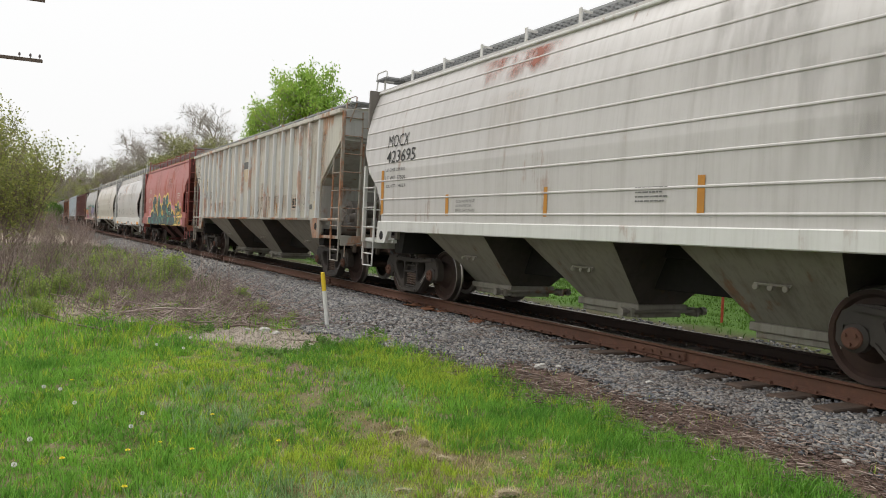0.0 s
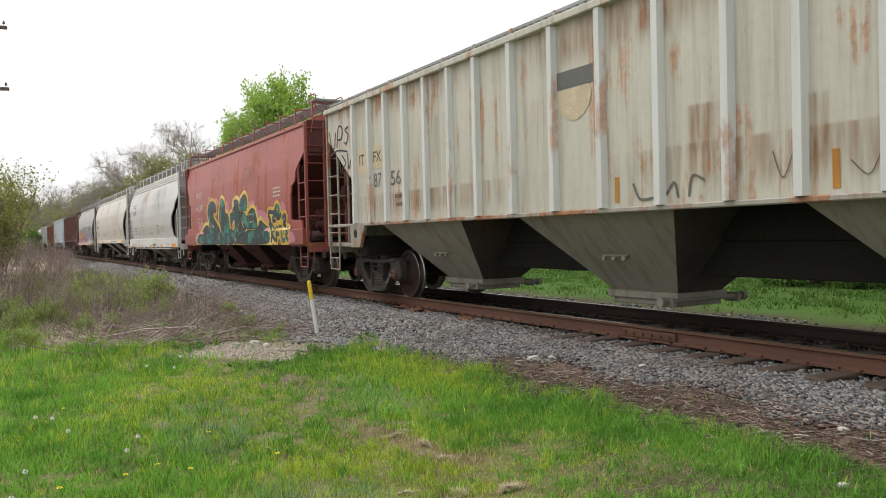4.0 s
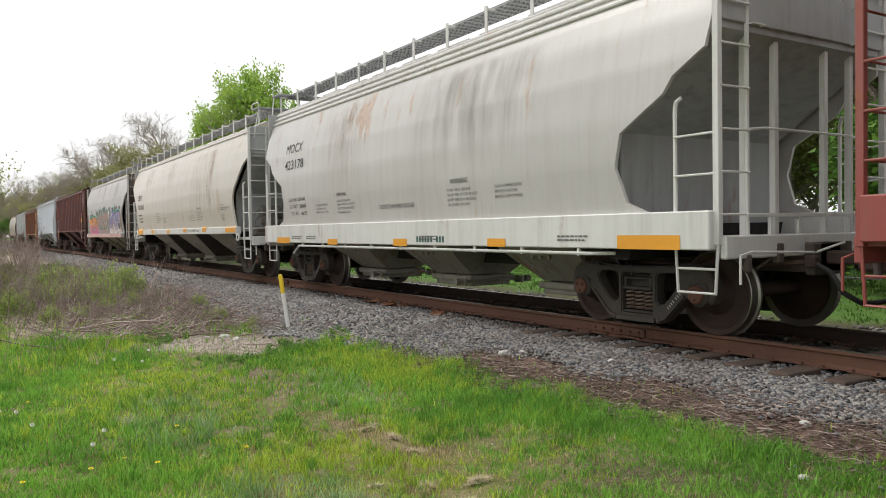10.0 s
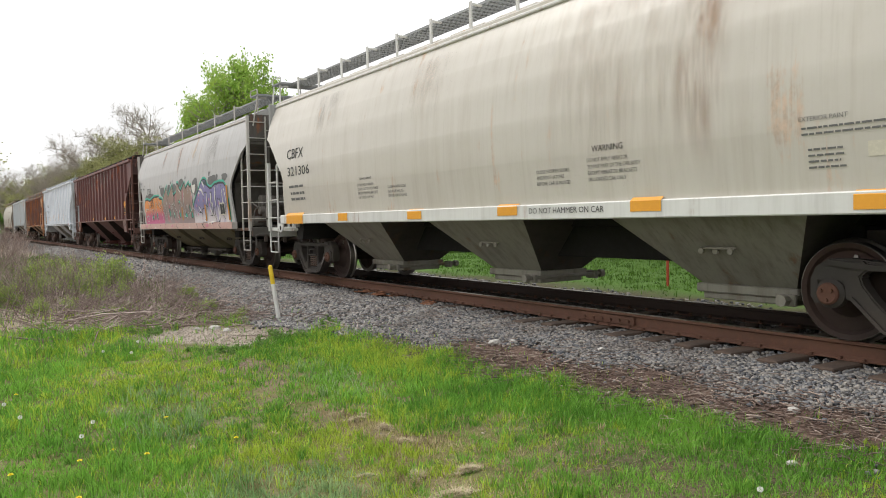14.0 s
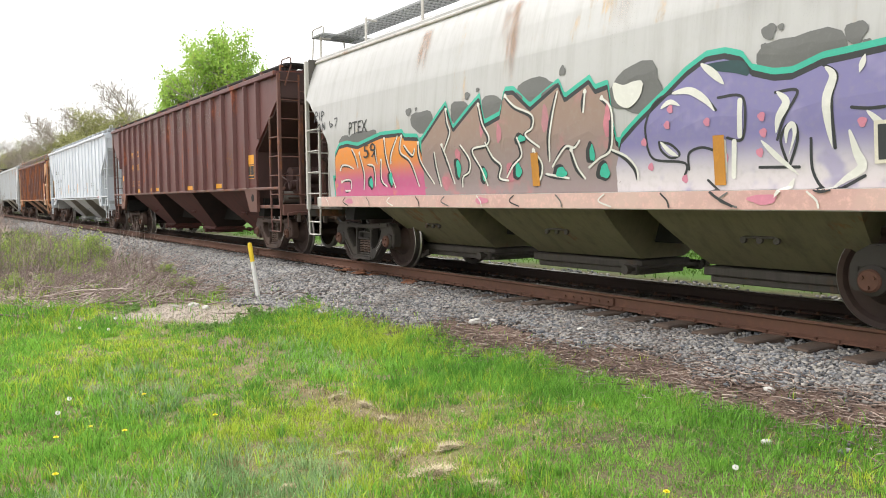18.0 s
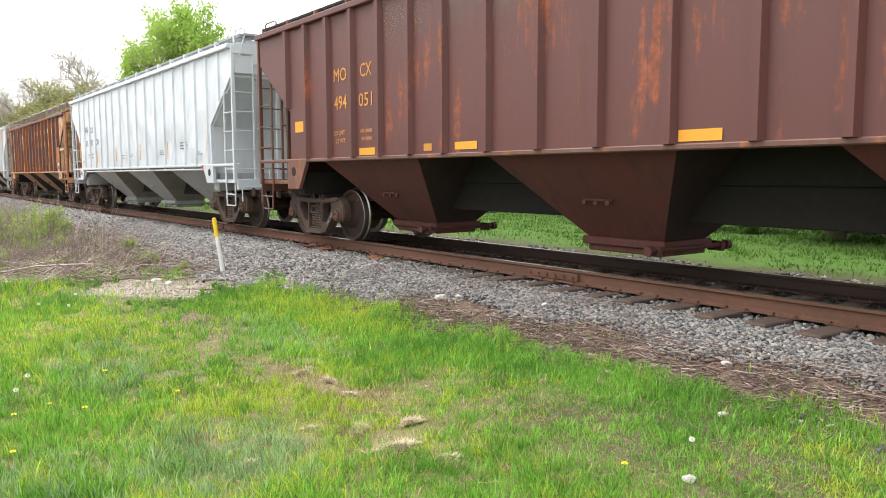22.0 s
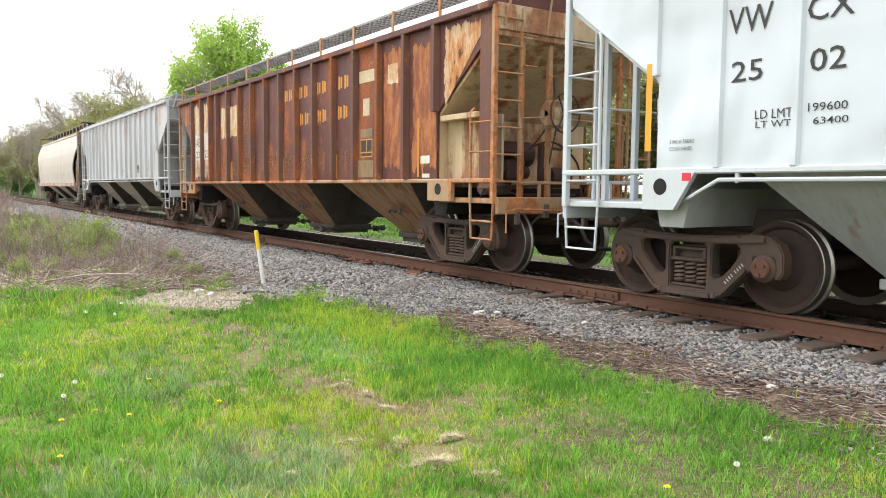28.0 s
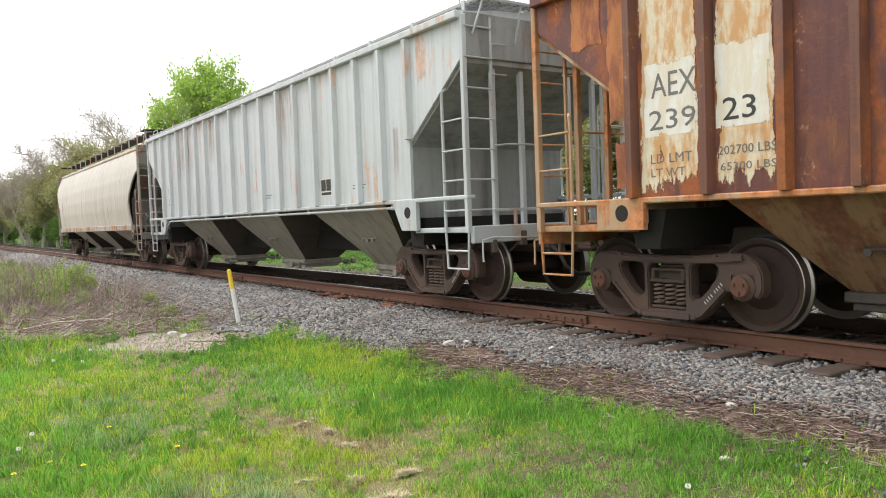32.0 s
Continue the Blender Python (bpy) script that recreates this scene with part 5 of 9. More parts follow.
def lerp(points, z):
    """Straight interpolation in a list of (z, value), z rising."""
    if z <= points[0][0]:
        return points[0][1]
    for (z0, v0), (z1, v1) in zip(points, points[1:]):
        if z <= z1:
            return v0 + (v1 - v0) * (z - z0) / (z1 - z0) if z1 > z0 else v1
    return points[-1][1]


def side_shell(zs, e_rear, e_front, hw, half, s, thick=0.045):
    """One body side: rows of heights zs, its ends set in by e(z) from the couplings, its bulge hw(z)."""
    me, n = Mesh(), len(zs)
    cols = 9
    vs = []
    for inner in (0, 1):
        for z in zs:
            ya, yb = -(half - e_front(z)), half - e_rear(z)
            for c in range(cols):
                vs.append((s * (hw(z) - inner * thick), ya + (yb - ya) * c / (cols - 1), z))
    fs = []
    k = n * cols
    for i in range(n - 1):
        for c in range(cols - 1):
            a = i * cols + c
            ring = (a, a + 1, a + cols + 1, a + cols)
            fs.append(ring if s > 0 else ring[::-1])
            fs.append(tuple(q + k for q in (ring[::-1] if s > 0 else ring)))
        for c in (0, cols - 1):
            a = i * cols + c
            fs.append((a, a + cols, a + cols + k, a + k))
    for i in (0, n - 1):
        for c in range(cols - 1):
            a = i * cols + c
            fs.append((a, a + 1, a + 1 + k, a + k))
    return me.add(vs, fs)


def end_gear(car, spec, half, q, hw, ze, zr):
    """Pipes, levers, braces and roof walk at one end of a car."""
    trim = spec["trim"]
    yp = q * (half - 0.66)
    # walk across the roof's end, its struts and hand loops
    y0, y1 = sorted((q * (half - 0.52), q * (half - 1.02)))
    me = Mesh()
    for k in range(8):
        y = y0 + (y1 - y0) * k / 7
        box(me, -1.28, 1.28, y - 0.007, y + 0.007, zr - 0.02, zr + 0.02, 0.002)
    for k in range(17):
        x = -1.28 + 0.16 * k
        box(me, x - 0.006, x + 0.006, y0, y1, zr - 0.016, zr + 0.016, 0.002)
    part("crossover_walk", me, spec.get("board", steel_grate), car, "open steel grating across the roof end")
    for s in (-1, 1):
        me = Mesh()
        tube(me, [(s * 1.25, q * (half - 0.55), zr), (s * 1.36, q * (half - 0.66), ze - 0.25)], 0.016, 6)
        tube(me, [(s * 0.6, q * (half - 0.55), zr), (s * 0.6, q * (half - 0.70), ze - 0.30)], 0.016, 6)
        part("walk_strut", me, trim, car)
        me = Mesh()
        h = spec.get("loop", 0.14)
        tube(me, [(s * 1.27, q * (half - 0.54), zr), (s * 1.27, q * (half - 0.54), zr + h * 0.8), (s * 1.27, q * (half - 0.60), zr + h), (s * 1.27, q * (half - 0.98), zr + h), (s * 1.27, q * (half - 1.03), zr + h * 0.8), (s * 1.27, q * (half - 1.03), zr)], 0.014, 6)
        part("hand_loop", me, trim, car)
        # grab irons on the end sheet and by the steps
        me = Mesh()
        for z in (ze - 0.35, ze - 0.75):
            tube(me, [(s * 0.82, q * (half - 0.70), z), (s * 0.82, q * (half - 0.64), z), (s * 1.02, q * (half - 0.64), z), (s * 1.02, q * (half - 0.70), z)], 0.011, 5)
        part("grab_iron", me, trim, car)
        if spec["key"] in "ek":
            # roping eye below the corner of the sill
            x = s * (hw(spec["zb"]) + spec.get("sill_out", 0.03) - 0.02)
            z = spec.get("sill_low", 1.0)
            a, b = sorted((x, x - s * 0.03))
            ye = q * (half - 1.55)
            part("roping_plate", prism(Mesh(), [(ye - 0.17, z + 0.01), (ye + 0.17, z + 0.01), (ye + 0.10, z - 0.15), (ye, z - 0.19), (ye - 0.10, z - 0.15)], a, b), trim, car)
            xo = x + s * 0.003 if s > 0 else x - 0.003
            part("roping_eye", lathe(Mesh(), [(xo - s * 0.01, 0.05), (xo, 0.05), (xo, 0.01)], (0, ye, z - 0.09), 12), under_dark, car)
    # train line with its angle cock, and the rods under the platform
    me = Mesh()
    tube(me, [(q * 0.32, q * (half - 0.42), 0.80), (q * 0.36, q * (half - 0.75), 0.78), (q * 0.45, q * (half - 1.2), 0.74), (q * 0.45, q * (half - 3.3), 0.74)], 0.03, 7)
    box(me, q * 0.33 - 0.05, q * 0.33 + 0.05, q * (half - 0.46) - 0.06, q * (half - 0.46) + 0.06, 0.74, 0.87, 0.02)
    part("train_line", me, truck_brown, car, smooth=50)
    for s in (-1, 1):
        me = Mesh()
        tube(me, [(s * 0.62, q * (half - 0.62), 0.92), (s * 0.66, q * (half - 0.9), 0.70), (s * 0.58, q * (half - 1.3), 0.66)], 0.018, 6)
        box(me, s * 0.62 - 0.05, s * 0.62 + 0.05, q * (half - 0.64) - 0.04, q * (half - 0.64) + 0.04, 0.80, 1.0, 0.012)
        part("platform_bracket", me, sill_grime, car)
        part("step_bracket", box(Mesh(), s * 1.12 - 0.04, s * 1.12 + 0.04, q * (half - 0.64) - 0.03, q * (half - 0.64) + 0.03, 0.72, 0.9, 0.012), sill_grime, car)
    # platform rail stanchions
    me = Mesh()
    for x in (-0.72, -0.24, 0.24, 0.72):
        box(me, x - 0.02, x + 0.02, yp - 0.02, yp + 0.02, 1.07, 1.30, 0.004)
    box(me, -1.1, 1.1, yp - 0.018, yp + 0.018, 1.27, 1.31, 0.005)
    part("toe_rail", me, spec.get("post_mat", trim), car)
    if q != spec.get("brake", -1) or "brake_dx" in spec:
        return
    # brake gear behind the hand brake: valve, pipes, levers
    tone = spec.get("tank", end_dark)
    me = Mesh()
    yv = q * (half - 1.15)
    box(me, -0.98, -0.66, yv - 0.13, yv + 0.13, 1.32, 1.62, 0.03)
    lathe(me, [(-1.10, 0.03), (-1.09, 0.10), (-0.98, 0.10)], (0, yv, 1.50), 14)
    lathe(me, [(-0.66, 0.09), (-0.55, 0.09), (-0.54, 0.03)], (0, yv, 1.44), 14)
    box(me, -0.90, -0.74, yv - 0.16, yv + 0.10, 1.62, 1.74, 0.02)
    part("control_valve", me, tone, car, "grimy cast brake control valve", smooth=40)
    for pts, r in (
        ([(-0.82, yv, 1.33), (-0.82, yv, 1.14), (-0.4, yv + q * 0.1, 1.12), (0.3, yv + q * 0.12, 1.12)], 0.018),
        ([(-0.94, yv, 1.55), (-1.18, yv, 1.55), (-1.22, yv - q * 0.1, 1.2), (-1.22, yv - q * 0.2, 1.08)], 0.016),
        ([(-0.70, yv + q * 0.1, 1.68), (-0.5, yv + q * 0.25, 1.95), (-0.45, q * (half - 0.70), 2.3), (-0.46, q * (half - 0.70), 2.75)], 0.013),
        ([(-0.95, q * (half - 1.55), 1.78), (-1.15, q * (half - 1.4), 1.70), (-1.12, yv, 1.60), (-0.98, yv, 1.58)], 0.016),
        ([(-0.30, q * (half - 1.45), 1.80), (0.0, q * (half - 1.2), 1.9), (0.3, q * (half - 1.0), 1.6), (0.32, q * (half - 0.9), 1.1)], 0.016),
    ):
        part("brake_pipe", tube(Mesh(), smooth_line(pts, 4), r, 6), tone, car, smooth=50)
    me = Mesh()
    yl = q * (half - 1.02)
    box(me, -0.42, -0.36, yl - 0.05, yl + 0.05, 1.12, 1.86, 0.012)
    tube(me, [(-0.39, yl, 1.80), (0.25, yl - q * 0.05, 1.78)], 0.02, 6)
    tube(me, [(-0.39, yl, 1.25), (-1.1, yl - q * 0.2, 1.22)], 0.022, 6)
    part("brake_lever", me, truck_brown, car, "rusty brake lever and rods")
    me = Mesh()
    lathe(me, [(-0.62, 0.04), (-0.60, 0.16), (-0.52, 0.17), (-0.50, 0.05)], (0, q * (half - 0.66), 2.24), 18)
    part("brake_drum", me, spec.get("end_mat", trim), car, smooth=40)


def smooth_line(points, steps=7):
    """A rounded line through the points."""
    out = []
    for i in range(len(points) - 1):
        p0, p1, p2, p3 = points[max(i - 1, 0)], points[i], points[i + 1], points[min(i + 2, len(points) - 1)]
        for k in range(steps):
            t = k / steps
            out.append(tuple(0.5 * (2 * b + (c - a) * t + (2 * a - 5 * b + 4 * c - d) * t * t + (3 * b - a - 3 * c + d) * t**3) for a, b, c, d in zip(p0, p1, p2, p3)))
    return out + [points[-1]]


def build_car(spec, g0, g1):
    """A covered hopper car with its couplings at g0 (front) and g1 along the train."""
    half = (g1 - g0) / 2
    style, zb, ze = spec["style"], spec["zb"], spec["ze"]
    body, trim, lower = spec["body"], spec["trim"], spec["lower"]
    car = thing("covered_hopper_car", pose(TRACK_X, (g0 + g1) / 2, 0), spec["label"], "hopper car", "freight train")
    E = 0.72
    ef, er = spec["end_front"], spec["end_rear"]
    e_front, e_rear = (lambda z: lerp(ef, z)), (lambda z: lerp(er, z))
    bulge = spec["bulge"]
    hw = lambda z: lerp(bulge, z)
    zs = sorted({zb, ze, *[z for z, _ in ef + er + bulge if zb < z < ze], *([zb + (ze - zb) * i / 14 for i in range(15)] if style != "ribbed" else [])})
    zs = [z for i, z in enumerate(zs) if i == 0 or z - zs[i - 1] > 0.004]
    for s in (-1, 1):
        part("body_side", side_shell(zs, e_rear, e_front, hw, half, s), body, car, spec.get("side_label", ""), smooth=35)
    # roof
    we = hw(ze)
    rise = spec.get("rise", 0.34)
    prof = [(-we - 0.02, ze), (-we - 0.02, ze + 0.05), (-we * 0.86, ze + rise * 0.45), (-we * 0.62, ze + rise * 0.8), (-0.42, ze + rise), (-0.40, ze + rise + 0.09), (0.40, ze + rise + 0.09), (0.42, ze + rise), (we * 0.62, ze + rise * 0.8), (we * 0.86, ze + rise * 0.45), (we + 0.02, ze + 0.05), (we + 0.02, ze)]
    me = Mesh()
    n = len(prof)
    me.add([(x, y, z) for y in (-(half - E), half - E) for x, z in prof], [(i, i + 1, i + 1 + n, i + n) for i in range(n - 1)] + [tuple(range(n)), tuple(range(n, 2 * n))[::-1], (0, n, 2 * n - 1, n - 1)])
    part("roof", me, spec.get("roof", body), car, smooth=30)
    # ends: upper sheet, slope sheet, bulkhead, deck, posts
    for q, e in ((-1, ef), (1, er)):
        end = half - E
        z_hi = spec.get("z_hi", 3.295 if style == "ribbed" else 3.2)
        z_lo, e_lo = spec.get("z_lo", 2.3), spec.get("e_lo", 2.05)
        # the dark end paints hold grime and the shade of the recess
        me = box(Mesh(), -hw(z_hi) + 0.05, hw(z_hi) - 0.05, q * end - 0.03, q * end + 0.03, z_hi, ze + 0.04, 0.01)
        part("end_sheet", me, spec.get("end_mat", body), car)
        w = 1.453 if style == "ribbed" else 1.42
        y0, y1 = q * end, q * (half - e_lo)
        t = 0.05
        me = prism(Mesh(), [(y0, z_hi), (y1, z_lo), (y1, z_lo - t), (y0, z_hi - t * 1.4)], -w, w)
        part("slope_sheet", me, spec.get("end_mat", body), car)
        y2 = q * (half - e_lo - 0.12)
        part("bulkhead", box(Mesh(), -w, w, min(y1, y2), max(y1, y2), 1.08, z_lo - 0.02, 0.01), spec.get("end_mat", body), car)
        ya, yb = sorted((q * (half - 0.66), q * (half - e_lo)))
        me = box(Mesh(), -1.46, 1.46, ya, yb, 1.0, 1.07, 0.01)
        box(me, -1.47, 1.47, q * (half - 0.66) - 0.04, q * (half - 0.66) + 0.04, 0.86, 1.09, 0.012)
        part("end_platform", me, spec.get("post_mat", trim), car)
        for x in (-0.95, -0.45, 0.45, 0.95):
            ye = q * (half - 0.80)
            zt = z_hi - (abs(half - E - abs(ye))) * (z_hi - z_lo) / (e_lo - E) - 0.03
            part("end_post", box(Mesh(), x - 0.035, x + 0.035, ye - 0.035, ye + 0.035, 1.07, zt, 0.006), spec.get("post_mat", trim), car)
        # draft sill, coupler, hose, uncoupling rod
        ya, yb = sorted((q * (half - 0.45), q * (half - 3.4)))
        me = box(Mesh(), -0.19, 0.19, ya, yb, 0.68, 1.0, 0.015)
        box(me, -0.30, 0.30, q * (half - 0.5) - 0.05, q * (half - 0.5) + 0.05, 0.66, 1.0, 0.015)
        part("draft_sill", me, spec.get("sill_mat", sill_grime), car)
        me = Mesh()
        ya, yb = sorted((q * (half - 0.6), q * (half - 0.06)))
        box(me, -0.075, 0.075, ya, yb, 0.77, 0.91, 0.02)
        box(me, -0.17 if q > 0 else 0.0, 0.0 if q > 0 else 0.17, q * (half - 0.2) - 0.03, q * (half + 0.09), 0.70, 0.98, 0.04) if q > 0 else box(me, 0.0, 0.17, -(half + 0.09), -(half - 0.2) + 0.03, 0.70, 0.98, 0.04)
        part("coupler", me, truck_brown, car, "rusty knuckle coupler")
        me = Mesh()
        pts = [(q * 0.32, q * (half - 0.42), 0.78), (q * 0.33, q * (half - 0.25), 0.70), (q * 0.30, q * (half - 0.14), 0.50), (q * 0.18, q * (half - 0.03), 0.40), (0.0, q * half, 0.39)]
        tube(me, pts, 0.028, 7)
        part("air_hose", me, rubber, car, "black rubber air hose", smooth=50)
        me = Mesh()
        tube(me, [(-1.42, q * (half - 0.50), 0.62), (-1.42, q * (half - 0.50), 0.90), (-1.25, q * (half - 0.50), 0.93), (-0.25, q * (half - 0.46), 0.90), (0, q * (half - 0.30), 1.0)], 0.014, 6)
        part("uncoupling_rod", me, spec.get("post_mat", trim), car)
        # ladders on both corners of the end
        for s in (-1, 1):
            xs, yc = s * 1.49, q * (half - 0.70)
            high = 2.55 if q > 0 and spec.get("low_rear") else ze
            me = Mesh()
            box(me, xs - 0.035, xs + 0.035, yc - 0.035, yc + 0.035, 1.0, high, 0.006)
            part("corner_post", me, trim, car)
            lad = Mesh()
            tube(lad, [(s * 1.04, yc, 1.07), (s * 1.04, yc, high)], 0.026, 6)
            part("ladder_rail", lad, trim, car)
            nr = 7 if high == ze else 4
            for r in range(nr):
                z = 1.3 + (high - 1.45) * r / (nr - 1)
                rung = shared("end_rung" + spec["key"] + str(s), lambda: tube(Mesh(), [(s * 0.0, 0, 0), (s * -0.45, 0, 0)], 0.012, 6).data("ladder_rung", trim))
                part("ladder_rung", rung, None, car, at=(xs, yc + q * 0.035, z))
            yi = yc - q * 0.52
            rail = Mesh()
            top = spec.get("side_ladder_top", 2.95)
            tube(rail, [(xs, yi, 1.02), (xs, yi, top - 0.12), (xs, yi + q * 0.015, top - 0.04), (xs - s * 0.04, yi + q * 0.05, top)], 0.024, 6)
            part("ladder_rail", rail, trim, car)
            for r in range(4 if top > 2.6 else 3):
                rung = shared("side_rung" + spec["key"] + str(q), lambda: tube(Mesh(), [(0, 0, 0), (0, q * 0.50, 0)], 0.012, 6).data("ladder_rung", trim))
                part("ladder_rung", rung, None, car, at=(xs - s * -0.02, yi, 1.30 + 0.40 * r))
            step = Mesh()
            tube(step, [(xs, yi, 1.0), (xs, yi + q * 0.03, 0.52), (xs, yc - q * 0.03, 0.52), (xs, yc, 1.0)], 0.018, 6)
            tube(step, [(xs, yi + q * 0.02, 0.76), (xs, yc - q * 0.02, 0.76)], 0.014, 6)
            part("stirrup_step", step, trim, car)
        end_gear(car, spec, half, q, hw, ze, ze + rise + spec.get("board_up", 0.16))
    # side sills
    zl = spec.get("sill_low", zb - 0.06)
    for s in (-1, 1):
        xo = hw(zb) + spec.get("sill_out", 0.03)
        a, b = sorted((s * xo, s * (xo - 0.14)))
        part("side_sill", box(Mesh(), a, b, -(half - spec.get("sill_end", 0.66)), half - spec.get("sill_end", 0.66), zl, zb + spec.get("sill_up", 0.0), 0.012), spec.get("sill_paint", trim), car)
        # bolster wing plates above the trucks
        for q in (-1, 1) if spec.get("plate", 0) else ():
            e0, e1, e2, deep = spec["plate"]
            a, b = sorted((s * (xo + 0.004), s * (xo - 0.06)))
            outline = [(q * (half - e0), zl + 0.02), (q * (half - e1), zl + 0.02), (q * (half - e2), zl - deep), (q * (half - e0), zl - deep)]
            part("bolster_plate", prism(Mesh(), outline, a, b), spec.get("wing", trim), car)
            x = s * (xo + 0.006)
            me = lathe(Mesh(), [(x - s * 0.012, 0.085), (x, 0.085), (x, 0.02)], (0, q * (half - (e0 + e2) / 2 - 0.03), zl - deep * 0.35), 16)
            part("jacking_hole", me, under_dark, car, "dark round jacking hole")
    # hopper bays with their gates
    nb = spec["bays"]
    start, between = spec.get("bay_start", 3.0), spec.get("between", 1.45)
    y0, y1 = -(half - start), half - start
    long = (y1 - y0 - (nb - 1) * between) / nb
    steep = (zb - 0.40) / (long / 2 - spec.get("outlet", 0.58))
    for i in range(nb + 1):
        # the sheets that rise from bay to bay inside the body
        me, wi = Mesh(), hw(zb) - 0.09
        if 0 < i < nb:
            a = y0 + i * (long + between) - between
            top = min(zb + steep * between / 2, 3.2)
            line = [(a, zb), (a + between / 2, top), (a + between, zb)]
        else:
            q = -1 if i == 0 else 1
            line = [(q * (half - start), zb), (q * (half - 2.12), 2.05)]
        for (ya, za), (yb, zb_) in zip(line, line[1:]):
            prism(me, [(ya, za), (yb, zb_), (yb, zb_ + 0.05), (ya, za + 0.05)], -wi, wi)
        # dark slope paint: soot plus the shade between the bays
        part("inner_slope", me, spec.get("slope", bay_grime_shade), car)
    for i in range(nb):
        a = y0 + i * (long + between)
        b = a + long
        c = (a + b) / 2
        wt, wb_ = hw(zb) - 0.07, 0.40
        zo = 0.40
        hl = spec.get("outlet", 0.58)
        if spec.get("round_bays"):
            me = Mesh()
            rows = 7
            vs, fs = [], []
            for r in range(rows):
                f = r / (rows - 1)
                z = zb + 0.02 + (zo - zb) * f
                g = f**1.25
                hx, ya, yb = wt + (wb_ - wt) * g, a + (c - hl - a) * f, b + (c + hl - b) * f
                vs += [(-hx, ya, z), (hx, ya, z), (hx, yb, z), (-hx, yb, z)]
            for r in range(rows - 1):
                for k in range(4):
                    p0, p1 = r * 4 + k, r * 4 + (k + 1) % 4
                    fs.append((p0, p1, p1 + 4, p0 + 4))
            fs += [(0, 1, 2, 3), tuple(4 * (rows - 1) + k for k in (3, 2, 1, 0))]
            me.add(vs, fs)
        else:
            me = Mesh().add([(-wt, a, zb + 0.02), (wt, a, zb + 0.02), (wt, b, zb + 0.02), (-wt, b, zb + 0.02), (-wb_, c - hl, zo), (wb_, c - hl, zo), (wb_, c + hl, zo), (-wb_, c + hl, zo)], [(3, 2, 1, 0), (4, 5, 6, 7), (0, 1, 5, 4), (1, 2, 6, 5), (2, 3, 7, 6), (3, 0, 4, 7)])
            # end faces take the darker slope paint, which carries their shade
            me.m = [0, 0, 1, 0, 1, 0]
        bay = part("hopper_bay", me, [lower, spec.get("slope", bay_grime_shade)], car, spec.get("bay_label", ""))
        me = box(Mesh(), -0.46, 0.46, c - hl - 0.05, c + hl + 0.05, 0.30, 0.40, 0.012)
        box(me, -0.40, 0.40, c - hl, c + hl, 0.22, 0.30, 0.012)
        part("outlet_gate", me, spec.get("gate", lower), bay)
        me = Mesh()
        tube(me, [(-0.74, c - hl - 0.06, 0.31), (0.74, c - hl - 0.06, 0.31)], 0.028, 8)
        for s in (-1, 1):
            lathe(me, [(s * 0.70, 0.03), (s * 0.70, 0.06), (s * 0.78, 0.06), (s * 0.78, 0.03)], (0, c - hl - 0.06, 0.31), 8)
            box(me, s * 0.60 - 0.03, s * 0.60 + 0.03, c - hl - 0.12, c - hl + 0.1, 0.24, 0.36, 0.01)
        part("gate_shaft", me, spec.get("gate", lower), bay)
        for s in (-1, 1):
            f = 0.55
            x = s * (wt + (wb_ - wt) * f + 0.02)
            z = zb + (zo - zb) * f
            me = Mesh()
            tube(me, [(x, c - 0.22, z), (x + s * 0.05, c - 0.15, z), (x + s * 0.05, c + 0.15, z), (x, c + 0.22, z)], 0.015, 6)
            for k in (-0.18, 0.0, 0.18):
                lathe(me, [(x - 0.02, 0.035), (x + s * 0.05, 0.035)], (0, c + k, z - 0.03), 8)
            part("vibrator_bracket", me, spec.get("gate", lower), bay)
    # running boards and hatches on the roof
    zr = ze + rise + spec.get("board_up", 0.16)
    for s in (-1, 1):
        me = Mesh()
        xa, xb = s * spec.get("board_x", 0.98), s * (spec.get("board_x", 0.98) - 0.46)
        x_lo, x_hi = min(xa, xb), max(xa, xb)
        for k in range(7):
            x = x_lo + (x_hi - x_lo) * k / 6
            box(me, x - 0.007, x + 0.007, -(half - 0.6), half - 0.6, zr - 0.02, zr + 0.02, 0.002)
        y = -(half - 0.6)
        while y < half - 0.6:
            box(me, x_lo, x_hi, y - 0.006, y + 0.006, zr - 0.016, zr + 0.016, 0.002)
            y += 0.16
        part("running_board", me, spec.get("board", steel_grate), car, "open steel grating walkway")
        y = -(half - 0.75)
        count = spec.get("brackets", 14)
        for k in range(count):
            y = -(half - 0.75) + (2 * half - 1.5) * k / (count - 1)
            zc = ze + 0.05
            xe = s * (we - 0.08)
            me = Mesh()
            box(me, min(xe, xa), max(xe, xa), y - 0.02, y + 0.02, zr - 0.05, zr - 0.02, 0.004)
            box(me, xe - 0.012, xe + 0.012, y - 0.03, y + 0.03, zc, zr + 0.0, 0.003)
            part("board_bracket", me, spec.get("bracket", trim), car)
    for k in range(int(half * 2 / 1.25) - 2):
        y = -(half - 1.9) + k * (2 * half - 3.8) / (int(half * 2 / 1.25) - 3)
        me = box(Mesh(), -0.36, 0.36, y - 0.5, y + 0.5, ze + rise + 0.085, ze + rise + 0.15, 0.03)
        part("hatch_cover", me, spec.get("roof", body), car)
